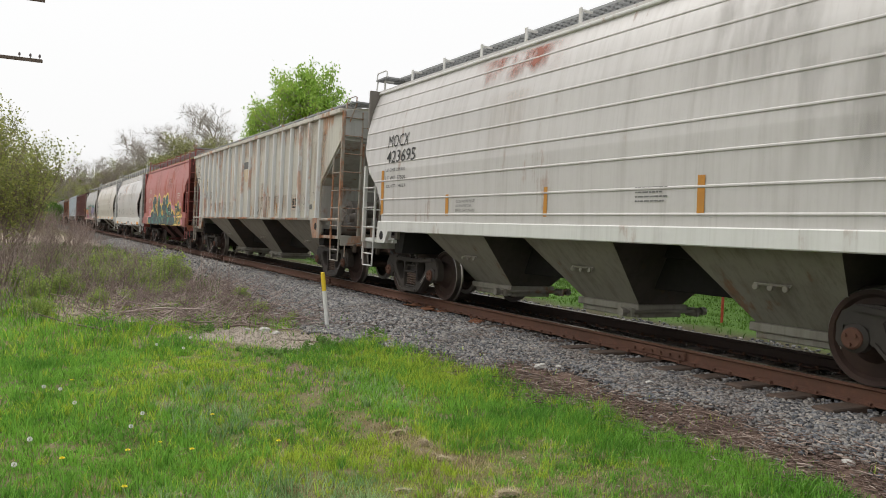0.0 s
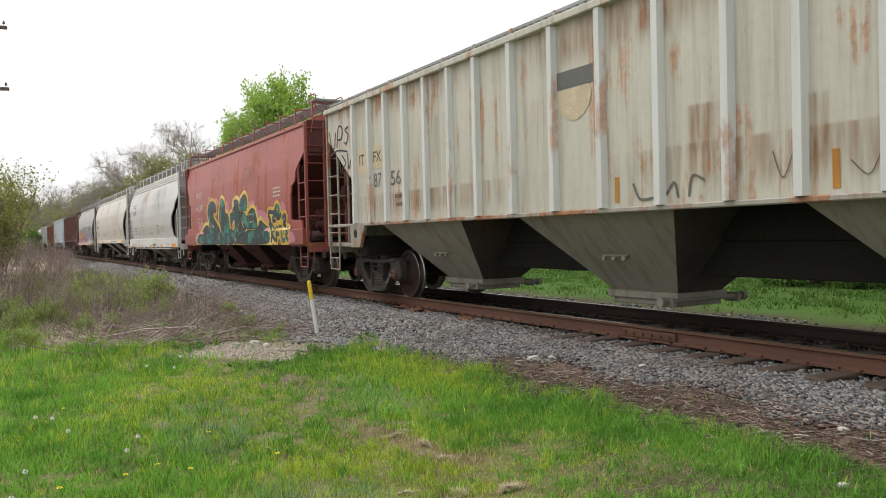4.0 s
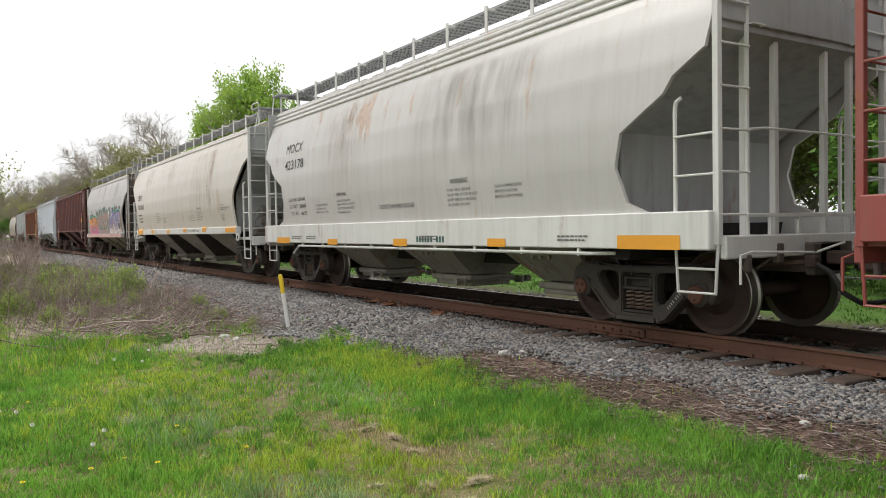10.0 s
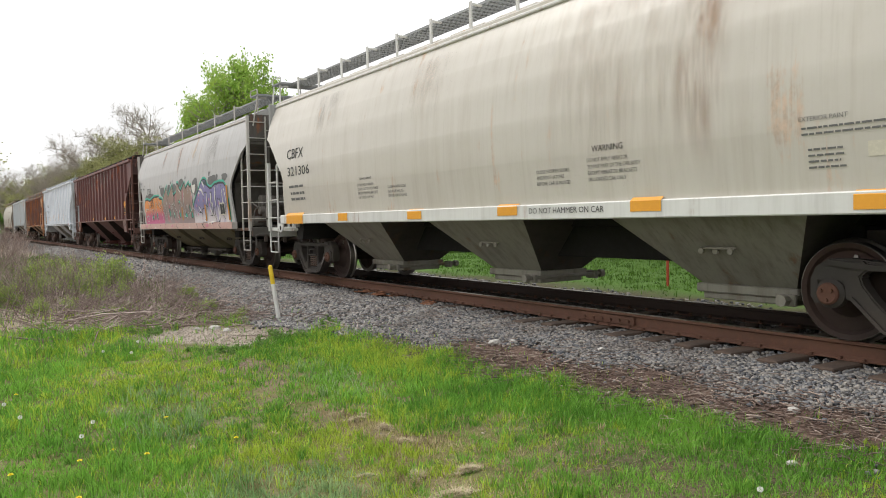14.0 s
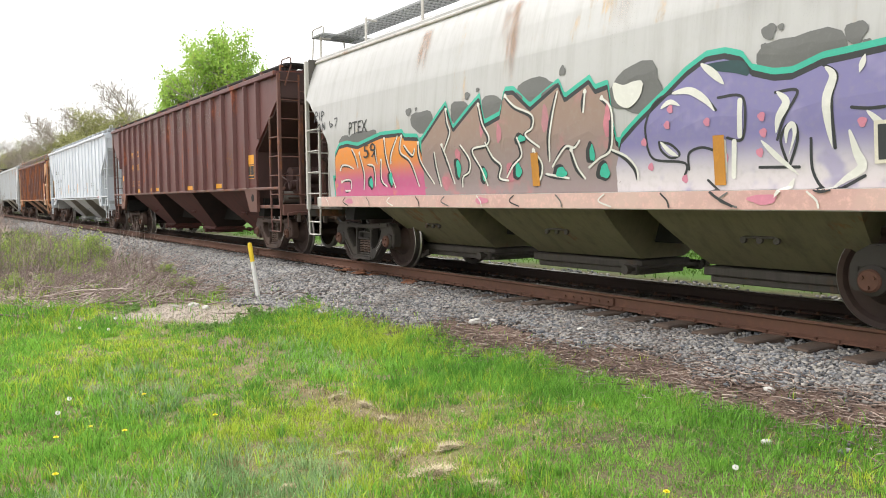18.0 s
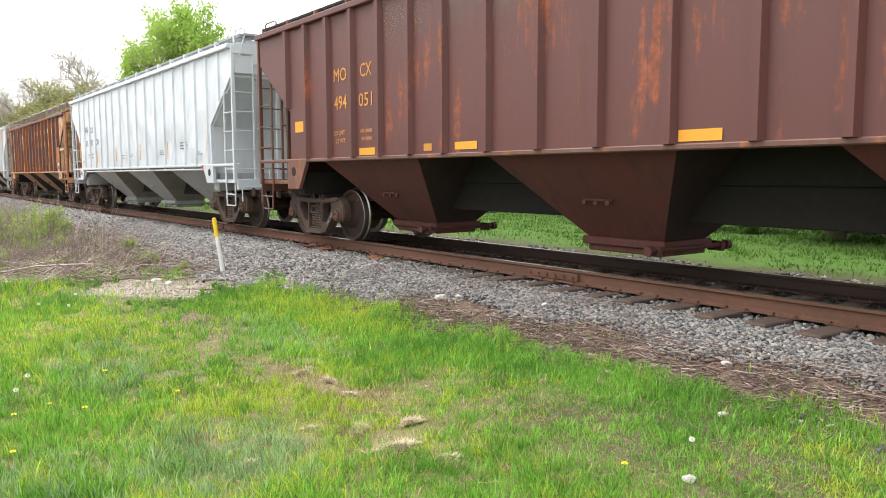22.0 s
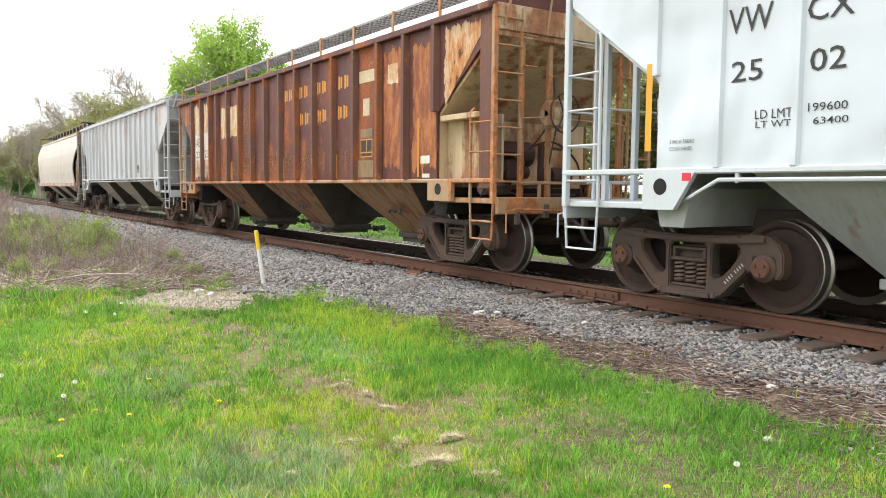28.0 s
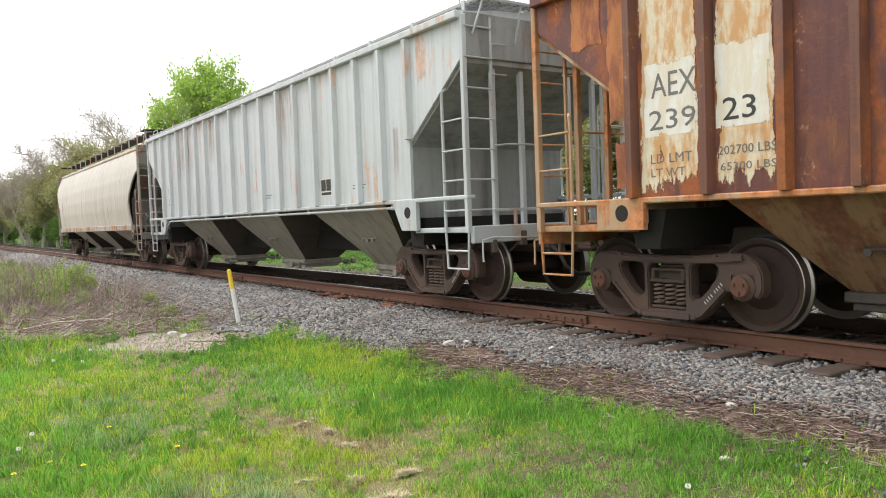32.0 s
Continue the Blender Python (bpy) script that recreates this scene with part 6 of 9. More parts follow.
    # exterior posts or beads
    if style == "ribbed":
        nr = spec["ribs"]
        for s in (-1, 1):
            if nr == 18:
                places = [m * v + spec.get("rib_shift", 0.05) for v in spec.get("posts", (0.45, 1.36, 2.26, 3.06, 3.86, 4.66, 5.46, 6.24, 7.0)) for m in (-1, 1)]
            else:
                places = [6.17, 5.30, 4.55] + [6.49 - 0.848 * k for k in range(3, nr)]
            for y in places:
                z0 = zb
                inset = half - abs(y)
                e = ef if y < 0 else er
                for z in [zb + 0.02 * i for i in range(int((ze - zb) / 0.02))]:
                    if lerp(e, z) <= inset - 0.04:
                        z0 = z
                        break
                rw = spec.get("rib_w", 0.062)
                x = s * hw(ze)
                me = Mesh()
                d = spec.get("rib_d", 0.075)
                x_out = x + s * d
                a = [(x, y - rw * 1.25), (x_out, y - rw * 0.7), (x_out, y + rw * 0.7), (x, y + rw * 1.25)]
                vs = [(p, r, z0) for p, r in a] + [(p, r, ze - 0.03) for p, r in a]
                me.add(vs, [(0, 1, 5, 4), (1, 2, 6, 5), (2, 3, 7, 6), (3, 0, 4, 7), (0, 3, 2, 1), (4, 5, 6, 7)])
                part("side_post", me, spec.get("rib_mat", body), car)
            x = s * hw(ze)
            a, b = sorted((x, x + s * 0.09))
            part("top_chord", box(Mesh(), a, b, -(half - E), half - E, ze - 0.05, ze + 0.05, 0.012), spec.get("chord", body), car)
    if style == "beaded":
        for s in (-1, 1):
            for z in spec["beads"]:
                x = s * (hw(z) - 0.010)
                me = Mesh()
                ya, yb = -(half - e_front(z) - 0.02), half - e_rear(z) - 0.02
                box(me, x - 0.022, x + 0.022, ya, yb, z - 0.018, z + 0.018, 0.012)
                part("side_bead", me, body, car)
    if style in ("smooth", "beaded"):
        for s in (-1, 1):
            for k, z in enumerate(spec.get("ridges", (ze - 0.02,))):
                x = s * (hw(z) + 0.01)
                part("eave_rail", box(Mesh(), x - 0.03, x + 0.03, -(half - E), half - E, z - 0.025, z + 0.025, 0.014), trim, car)
    # air line along the sill
    if spec.get("pipe"):
        me = Mesh()
        x, z = -(hw(zb) + spec.get("sill_out", 0.03) - 0.03), spec.get("sill_low", zb - 0.06) - 0.06
        tube(me, [(x + 0.2, half - 2.2, z - 0.22), (x, half - 2.5, z - 0.16), (x, half - 2.8, z), (x, -(half - 2.4), z), (x + 0.2, -(half - 2.2), z)], 0.022, 7)
        for k in range(9):
            y = -(half - 2.6) + k * (2 * half - 5.6) / 8
            box(me, x - 0.012, x + 0.03, y - 0.02, y + 0.02, z - 0.03, z + 0.07, 0.004)
        part("air_pipe", me, trim, car, "thin painted pipe under the sill", smooth=50)
    # cross beams over the trucks, and the centre sill
    for q in (-1, 1):
        yc = q * (half - 2.15)
        # their near-black paint carries underbody shade; the hood closes the gap between bays
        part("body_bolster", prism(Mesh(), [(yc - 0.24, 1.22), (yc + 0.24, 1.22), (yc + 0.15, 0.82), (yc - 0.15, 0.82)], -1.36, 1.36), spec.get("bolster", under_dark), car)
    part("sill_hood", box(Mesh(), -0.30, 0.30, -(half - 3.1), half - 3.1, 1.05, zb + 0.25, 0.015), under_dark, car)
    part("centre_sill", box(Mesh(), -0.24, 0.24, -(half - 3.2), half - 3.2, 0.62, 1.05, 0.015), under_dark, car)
    # brake gear on one end
    q, dx = spec.get("brake", -1), spec.get("brake_dx", 0.0)
    bx = dx - 0.45
    me = Mesh()
    yb = q * (half - 0.62)
    box(me, bx - 0.17, bx + 0.17, yb - 0.1, yb + 0.1, 2.05, 2.42, 0.03)
    part("brake_housing", me, spec.get("end_mat", trim), car)
    me = Mesh()
    ring = [(bx + 0.27 * math.cos(a), yb + q * 0.16, 2.24 + 0.27 * math.sin(a)) for a in [i * math.pi / 9 for i in range(19)]]
    tube(me, ring, 0.014, 6)
    for k in range(3):
        a = k * 2 * math.pi / 3
        tube(me, [(bx, yb + q * 0.13, 2.24), (bx + 0.27 * math.cos(a), yb + q * 0.16, 2.24 + 0.27 * math.sin(a))], 0.012, 5)
    part("brake_wheel", me, truck_brown, car, "spoked hand brake wheel", smooth=50)
    me = Mesh()
    tube(me, [(bx, yb, 2.1), (bx, q * (half - 0.9), 1.12)], 0.012, 5)
    part("brake_chain", me, truck_brown, car)
    me = Mesh()
    lathe(me, [(-0.95, 0.06), (-0.92, 0.19), (-0.2, 0.19), (-0.17, 0.06)], (dx, q * (half - 1.55), 1.72), 18)
    lathe(me, [(0.1, 0.05), (0.12, 0.16), (0.5, 0.16), (0.54, 0.05)], (dx, q * (half - 1.45), 1.38), 18)
    part("air_reservoir", me, spec.get("tank", end_dark), car, smooth=40)
    me = Mesh()
    lathe(me, [(-1.2, 0.05), (-1.19, 0.13), (-0.75, 0.13), (-0.70, 0.04), (-0.45, 0.03)], (dx, q * (half - 1.35), 1.24), 16)
    part("brake_cylinder", me, end_dark, car, smooth=40)
    # safety rail across the platform
    for qq in (-1, 1):
        me = Mesh()
        yy = qq * (half - 0.70)
        tube(me, [(-1.04, yy, 2.15), (-0.75, yy, 2.18), (0.75, yy, 2.18), (1.04, yy, 2.15)], 0.014, 6)
        part("grab_rail", me, trim, car)
    tone = spec.get("truck", "black")
    for q in (-1, 1):
        add_truck(car, q * (half - 2.15), truck_black if tone == "black" else truck_brown, tone)
    return car


FLAT = lambda hw: [(0.9, hw), (4.2, hw)]
RIB_END = [(1.0, 2.05), (2.30, 2.05), (3.27, 0.76), (4.3, 0.74)]
CF_END = [(0.9, 1.72), (1.3, 1.75), (2.08, 1.86), (2.28, 1.75), (2.74, 1.26), (3.0, 0.94), (3.08, 0.76), (4.4, 0.74)]
CURVED_END = [(0.9, 1.4), (1.29, 1.42), (1.45, 1.84), (1.84, 1.98), (2.21, 1.89), (2.40, 1.55), (2.55, 1.29), (2.72, 1.17), (2.94, 0.79), (3.2, 0.76), (4.4, 0.74)]
PLATE_END = [(0.9, 0.9), (1.62, 0.95), (1.66, 1.72), (2.47, 1.63), (2.57, 1.38), (2.82, 1.33), (3.23, 0.82), (3.4, 0.76), (4.4, 0.74)]

pale_grey = paint("paint_pale_grey", (0.53, 0.51, 0.50), 0.02, 0.2, 0.4, seed=1.3, dents=0.05)
dusty_grey = paint("paint_dusty_grey", (0.52, 0.50, 0.43), 0.3, 0.4, 0.55, (0.26, 0.11, 0.045), seed=2.1)
rib_pale = paint("paint_pale_posts", (0.60, 0.61, 0.60), 0.24, 0.15, 0.55, (0.26, 0.11, 0.045), seed=2.7)
oxide_red = paint("paint_faded_oxide_red", (0.36, 0.085, 0.07), 0.25, 0.25, 0.45, (0.24, 0.08, 0.04), (0.17, 0.08, 0.06), seed=3.4)
silver_grey = paint("paint_silver_grey", (0.50, 0.49, 0.475), 0.08, 0.2, 0.3, (0.3, 0.17, 0.1), (0.30, 0.26, 0.23), seed=4.2, dents=0.06)
cream_grey = paint("paint_cream_grey", (0.53, 0.50, 0.45), 0.08, 0.2, 0.33, (0.34, 0.2, 0.12), (0.3, 0.24, 0.17), seed=5.8, dents=0.06)
tag_grey = paint("paint_grey_under_tags", (0.41, 0.405, 0.40), 0.06, 0.2, 0.5, (0.32, 0.2, 0.08), seed=6.3)
boxcar_brown = paint("paint_mineral_brown", (0.108, 0.034, 0.031), 0.2, 0.45, 0.55, (0.21, 0.065, 0.03), (0.08, 0.035, 0.03), seed=7.7)


def dented_gloss(name, colour):
    """Clean new paint over sheets that bulge in and out between the posts."""
    n = Nodes(name)
    c = n.mix(n.ramp(n.noise(n.scaled((1, 1.5, 0.2)), 1.2, 3), 0.4, 0.7, 0.0, 0.35), colour, [k * 0.9 for k in colour])
    c = n.mix(n.ramp(n.noise(n.place, 30, 3), 0.55, 0.8, 0.0, 0.12), c, (0.35, 0.34, 0.32))
    wave = n.noise(n.scaled((1, 1.5, 1.0), (0, 0.4, 0.2)), 1.25, 1, 0.4)
    n.bump(wave, 0.9, 0.13)
    return n.done(c, 0.3, 0, 0.6)


fresh_white = dented_gloss("paint_fresh_pale_blue_white", (0.55, 0.60, 0.66))


def rusted_through(name, base, rust, bare, seed, spread=0.5):
    """Old paint that has rusted in broad upright patches, with flaked and scraped places."""
    n = Nodes(name)
    at = n.scaled((1, 1.25, 0.34), (seed, seed * 2.7, seed * 0.3))
    broad = n.noise(at, 1.0, 3, 0.55)
    mid = n.noise(n.scaled((1, 1, 0.6), (seed * 4, 1, 0)), 3.2, 5, 0.7)
    fine = n.noise(n.place, 16.0, 5, 0.75)
    runs = n.noise(n.scaled((1, 7, 0.22), (0, seed, 3)), 2.0, 4, 0.6)
    c = n.mix(n.ramp(runs, 0.4, 0.7, 0.0, 0.6), base, [k * 0.55 for k in base])
    c = n.mix(n.ramp(mid, 0.5, 0.68, 0.0, 0.55), c, [k * 0.6 for k in rust])
    patch = n.ramp(n.math("ADD", broad, n.math("MULTIPLY", n.math("SUBTRACT", mid, 0.5), 0.35)), 0.62 - spread * 0.16, 0.72 - spread * 0.16)
    c = n.mix(n.math("MULTIPLY", patch, 0.9), c, n.mix(n.ramp(fine, 0.35, 0.7), [k * 0.7 for k in rust], rust))
    c = n.mix(n.ramp(n.math("MULTIPLY", mid, fine), 0.34, 0.42, 0.0, 0.7), c, bare)
    c = n.mix(n.ramp(fine, 0.58, 0.75, 0.0, 0.6), c, [k * 0.35 for k in base])
    n.bump(n.math("ADD", fine, mid), 0.3, 0.012)
    return n.done(c, n.ramp(patch, 0.0, 1.0, 0.55, 0.85))


rust_orange = rusted_through("paint_rusted_through", (0.105, 0.031, 0.026), (0.35, 0.105, 0.034), (0.40, 0.29, 0.21), 3.0, 0.6)
rust_posts = rusted_through("posts_rusted_through", (0.13, 0.05, 0.032), (0.32, 0.105, 0.032), (0.40, 0.29, 0.19), 7.3, 0.75)


def flaking(name, colour, under, seed, cover=0.5):
    """Old paint over rust that has flaked away in upright tatters and at its rim."""
    n = Nodes(name)
    mid = n.noise(n.scaled((1, 1.6, 0.5), (seed, seed * 2, 0)), 4.0, 6, 0.7)
    n.bump(mid, 0.3, 0.008)
    n.done(n.mix(n.ramp(mid, 0.42, 0.6), under, n.mix(n.ramp(n.noise(n.place, 9, 4), 0.4, 0.7, 0.0, 0.4), colour, [k * 0.75 for k in colour])), 0.7)
    place = n.tree.nodes.new("ShaderNodeTexCoord").outputs["Generated"]
    rim = n.math("MAXIMUM", n.math("ABSOLUTE", n.math("SUBTRACT", n.axis(1, place), 0.5)), n.math("ABSOLUTE", n.math("SUBTRACT", n.axis(2, place), 0.5)))
    left = n.math("ADD", mid, n.ramp(rim, 0.36, 0.5, 0.0, -0.32))
    clear = n.tree.nodes.new("ShaderNodeBsdfTransparent")
    both = n.tree.nodes.new("ShaderNodeMixShader")
    n.set(both.inputs[0], n.ramp(left, 0.52 - cover * 0.3, 0.57 - cover * 0.3))
    n.tree.links.new(clear.outputs[0], both.inputs[1])
    n.tree.links.new(n.shader.outputs[0], both.inputs[2])
    n.tree.links.new(both.outputs[0], n.tree.nodes["Material Output"].inputs[0])
    return n.material


# first three: dirty end paints, darkened also for shade in the end recesses
end_dark = paint("end_grimy_shaded_grey", (0.17, 0.155, 0.14), 0.2, 0.6, 0.7, dirt_colour=(0.07, 0.06, 0.05), seed=20.5)
end_brown = paint("end_sooty_shaded_brown", (0.058, 0.026, 0.023), 0.15, 0.5, 0.7, (0.10, 0.045, 0.028), (0.03, 0.02, 0.018), seed=20.1)
end_black = paint("end_sooty_shaded_grey", (0.10, 0.09, 0.08), 0.25, 0.6, 0.7, dirt_colour=(0.04, 0.035, 0.03), seed=20.3)
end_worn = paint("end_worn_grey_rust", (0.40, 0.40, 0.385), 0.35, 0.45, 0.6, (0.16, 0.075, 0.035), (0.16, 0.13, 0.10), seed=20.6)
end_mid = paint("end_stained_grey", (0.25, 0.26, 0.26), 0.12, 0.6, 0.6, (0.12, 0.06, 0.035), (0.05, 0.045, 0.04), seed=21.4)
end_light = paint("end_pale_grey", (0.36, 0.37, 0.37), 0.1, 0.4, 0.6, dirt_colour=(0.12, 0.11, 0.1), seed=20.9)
end_white = paint("end_pale_blue_white", (0.52, 0.55, 0.58), 0.0, 0.2, 0.5, dirt_colour=(0.3, 0.3, 0.29), seed=20.7)
end_tan = paint("end_rusty_tan", (0.54, 0.41, 0.26), 0.5, 0.4, 0.7, seed=20.2)
blue_grey = paint("paint_pale_blue_grey", (0.46, 0.49, 0.515), 0.16, 0.35, 0.5, (0.34, 0.15, 0.06), (0.25, 0.2, 0.15), seed=10.4)
beige = paint("paint_beige", (0.44, 0.415, 0.365), 0.15, 0.4, 0.5, seed=11.2)
trim_fresh = paint("trim_pale_blue_white", (0.50, 0.54, 0.58), 0.02, 0.15, 0.45, dirt_colour=(0.3, 0.3, 0.29), seed=16.1)
bay_grey = paint("bay_dirty_grey", (0.285, 0.265, 0.225), 0.15, 0.6, 0.6, dirt_colour=(0.12, 0.1, 0.085), seed=12.0)
# slope paints: soot, darkened further for the shade on the sloped faces
bay_grime_shade = paint("bay_sooty_shaded_slopes", (0.075, 0.063, 0.055), 0.2, 0.6, 0.8, (0.09, 0.055, 0.035), dirt_colour=(0.03, 0.026, 0.022), seed=12.8)
bay_soot_shade = paint("bay_black_red_soot_shade", (0.035, 0.02, 0.017), 0.1, 0.6, 0.85, (0.05, 0.025, 0.018), dirt_colour=(0.016, 0.014, 0.013), seed=13.6)
bay_olive = paint("bay_dirty_olive", (0.19, 0.165, 0.10), 0.1, 0.5, 0.7, dirt_colour=(0.06, 0.05, 0.035), seed=12.2)
bay_light = paint("bay_pale_grey", (0.36, 0.37, 0.37), 0.05, 0.35, 0.55, dirt_colour=(0.16, 0.15, 0.14), seed=12.5)
bay_red = paint("bay_grimy_red", (0.098, 0.027, 0.022), 0.1, 0.6, 0.8, (0.07, 0.03, 0.02), dirt_colour=(0.025, 0.02, 0.018), seed=13.1)
bay_tan = paint("bay_rusty_tan", (0.27, 0.16, 0.085), 0.5, 0.5, 0.7, (0.11, 0.04, 0.022), dirt_colour=(0.04, 0.03, 0.022), seed=14.9)
trim_white = paint("trim_white", (0.62, 0.62, 0.6), 0.04, 0.2, 0.45, seed=15.2)
trim_rusty = paint("trim_rusty_grey", (0.33, 0.31, 0.27), 0.55, 0.5, 0.6, (0.2, 0.09, 0.045), seed=16.6)
trim_blue = paint("trim_pale_blue_grey", (0.42, 0.45, 0.47), 0.2, 0.35, 0.55, (0.26, 0.12, 0.05), seed=16.1)
trim_pale = paint("trim_worn_pale_grey", (0.48, 0.46, 0.43), 0.2, 0.35, 0.55, (0.2, 0.1, 0.05), seed=16.3)
trim_brown = paint("trim_brown", (0.12, 0.05, 0.04), 0.4, 0.4, 0.6, seed=17.0)
trim_orange = paint("trim_rusty_cream", (0.37, 0.25, 0.15), 0.68, 0.4, 0.7, (0.25, 0.10, 0.04), seed=18.8)
trim_red = paint("trim_faded_red", (0.28, 0.065, 0.055), 0.25, 0.35, 0.5, seed=19.3)


def flat_bulge(w):
    return [(0.9, w), (4.3, w)]


CF_BULGE = [(0.9, 1.50), (1.35, 1.54), (1.9, 1.60), (2.4, 1.61), (2.9, 1.57), (3.3, 1.48), (3.6, 1.38), (3.95, 1.22), (4.3, 1.1)]
SPECS = [
    dict(key="a", low_rear=True, side_ladder_top=2.5, between=0.9, plate=(1.60, 2.12, 1.98, 0.22), end_mat=end_dark, style="beaded", zb=1.42, ze=4.08, board_up=0.10, z_hi=2.85, z_lo=2.2,  body=pale_grey, trim=trim_white, lower=bay_grey, bays=3, bulge=[(0.9, 1.55), (2.4, 1.58), (3.2, 1.52), (3.7, 1.40), (4.0, 1.28), (4.3, 1.2)], end_front=CF_END, end_rear=[(0.9, 1.7), (1.65, 1.72), (2.07, 1.47), (2.41, 1.06), (2.82, 0.76), (4.4, 0.74)], beads=[1.55, 1.84, 2.2, 2.54, 2.87, 3.2, 3.52, 3.8], sill_low=1.22, sill_end=1.6, label="pale grey covered hopper car with horizontal beads and rust stains", rise=0.2, brackets=11),
    dict(key="b", rise=0.14, rib_shift=-0.03, rib_mat=rib_pale, plate=(1.9, 2.6, 2.35, 0.42), end_mat=end_worn, style="ribbed", zb=1.47, ze=3.88, body=dusty_grey, trim=trim_rusty, lower=bay_grey, bays=3, ribs=18, bulge=flat_bulge(1.5), end_front=RIB_END, end_rear=RIB_END, label="dusty grey ribbed covered hopper car with rust streaks", truck="black", brackets=18, board_up=0.05, board_x=1.36, posts=(0.45, 1.36, 2.26, 3.04, 3.82, 4.58, 5.33, 6.04, 6.78)),
    dict(key="c", tank=bay_red, between=0.5, end_mat=bay_red, style="smooth", zb=1.42, ze=3.92, body=oxide_red, trim=trim_red, lower=bay_red, slope=bay_soot_shade, bays=3, bulge=[(0.9, 1.52), (2.2, 1.56), (3.0, 1.52), (3.5, 1.44), (3.92, 1.36), (4.3, 1.3)], end_front=PLATE_END, end_rear=PLATE_END, sill_low=1.04, sill_out=0.065, sill_end=0.74, label="faded red covered hopper car with bright spray-painted lettering", brackets=12, board=steel_grate),
    dict(key="d", pipe=True, low_rear=True, side_ladder_top=2.5, between=0.9, end_mat=end_light, style="smooth", zb=1.34, ze=3.95, body=silver_grey, trim=trim_white, lower=bay_grey, bays=3, bulge=CF_BULGE, end_front=CURVED_END, end_rear=CURVED_END, sill_low=0.95, sill_out=0.06, sill_end=0.72, ridges=(3.95, 3.84, 3.73), label="glossy pale grey rounded covered hopper car", brake=1, brackets=13, round_bays=True),
    dict(key="e", low_rear=True, side_ladder_top=2.5, between=1.28, end_mat=end_light, style="smooth", zb=1.35, ze=3.86, body=cream_grey, trim=trim_white, lower=bay_grey, bays=3, bulge=CF_BULGE, end_front=CF_END, end_rear=CF_END, sill_low=1.16, sill_out=0.05, sill_end=1.6, label="cream grey rounded covered hopper car with faint rust runs", brackets=15),
    dict(key="f", post_mat=end_black, between=0.5, outlet=0.95, end_mat=end_black, style="smooth", zb=1.23, ze=3.82, body=tag_grey, trim=trim_pale, lower=bay_olive, gate=bay_grime_shade, bays=3, bulge=CF_BULGE, end_front=CF_END, end_rear=CF_END, sill_low=1.05, sill_out=0.16, sill_end=1.5, label="grey rounded covered hopper car covered in spray-painted lettering", brackets=8, round_bays=True),
    dict(key="g", tank=end_brown, end_mat=end_brown, rise=0.14, rib_shift=-0.09, plate=(1.96, 2.73, 2.41, 0.48), style="ribbed", zb=1.46, ze=3.80, body=boxcar_brown, trim=trim_brown, lower=bay_red, slope=bay_soot_shade, bays=3, ribs=18, bulge=flat_bulge(1.5), end_front=RIB_END, end_rear=RIB_END, label="dark brown ribbed covered hopper car", truck="brown", brackets=16, board_up=0.05, board_x=1.36, board=under_dark),
    dict(key="h", truck="brown", bolster=bay_light, pipe=True, brake=1, brake_dx=0.85, tank=bay_light, plate=(1.9, 2.55, 2.3, 0.36), end_mat=end_white, style="ribbed", zb=1.42, ze=3.87, body=fresh_white, trim=trim_fresh, lower=bay_light, slope=bay_grey, bays=3, ribs=18, rib_shift=-0.275, bulge=flat_bulge(1.5), end_front=RIB_END, end_rear=RIB_END, rib_w=0.04, rib_d=0.035, label="freshly painted white ribbed covered hopper car", brackets=16, board_up=0.03, board_x=1.34, rise=0.2),
    dict(key="i", rib_mat=rust_posts, tank=end_brown, gate=bay_grime_shade, side_ladder_top=2.3, plate=(1.63, 2.25, 2.25, 0.26), end_mat=end_tan, style="ribbed", zb=1.34, ze=3.60, body=rust_orange, trim=trim_orange, lower=bay_tan, bays=3, ribs=16, bulge=flat_bulge(1.5), end_front=RIB_END, end_rear=RIB_END, rib_w=0.055, rib_d=0.09, label="heavily rusted brown and orange ribbed covered hopper car", truck="brown", brackets=12, board_up=0.1, board_x=1.34),
    dict(key="j", rise=0.14, pipe=True, plate=(1.9, 2.55, 2.3, 0.4), brake=1, end_mat=end_mid, style="ribbed", zb=1.50, ze=3.84, body=blue_grey, trim=trim_blue, lower=bay_grey, bays=3, ribs=18, rib_shift=0.22, bulge=flat_bulge(1.5), end_front=RIB_END, end_rear=RIB_END, label="pale blue-grey ribbed covered hopper car with rust streaks", truck="brown", brackets=14, board_up=0.05, board_x=1.34),
    dict(key="k", post_mat=end_dark, low_rear=True, side_ladder_top=2.5, between=1.28, end_mat=end_dark, style="smooth", zb=1.35, ze=3.86, body=beige, trim=trim_rusty, lower=bay_grey, bays=3, bulge=CF_BULGE, end_front=CF_END, end_rear=CF_END, sill_low=1.16, sill_out=0.05, sill_end=1.6, label="beige rounded covered hopper car at the end of the train", truck="brown", brackets=15, board=under_dark),
]
CARS = [build_car(spec, GAPS[i], GAPS[i + 1]) for i, spec in enumerate(SPECS)]

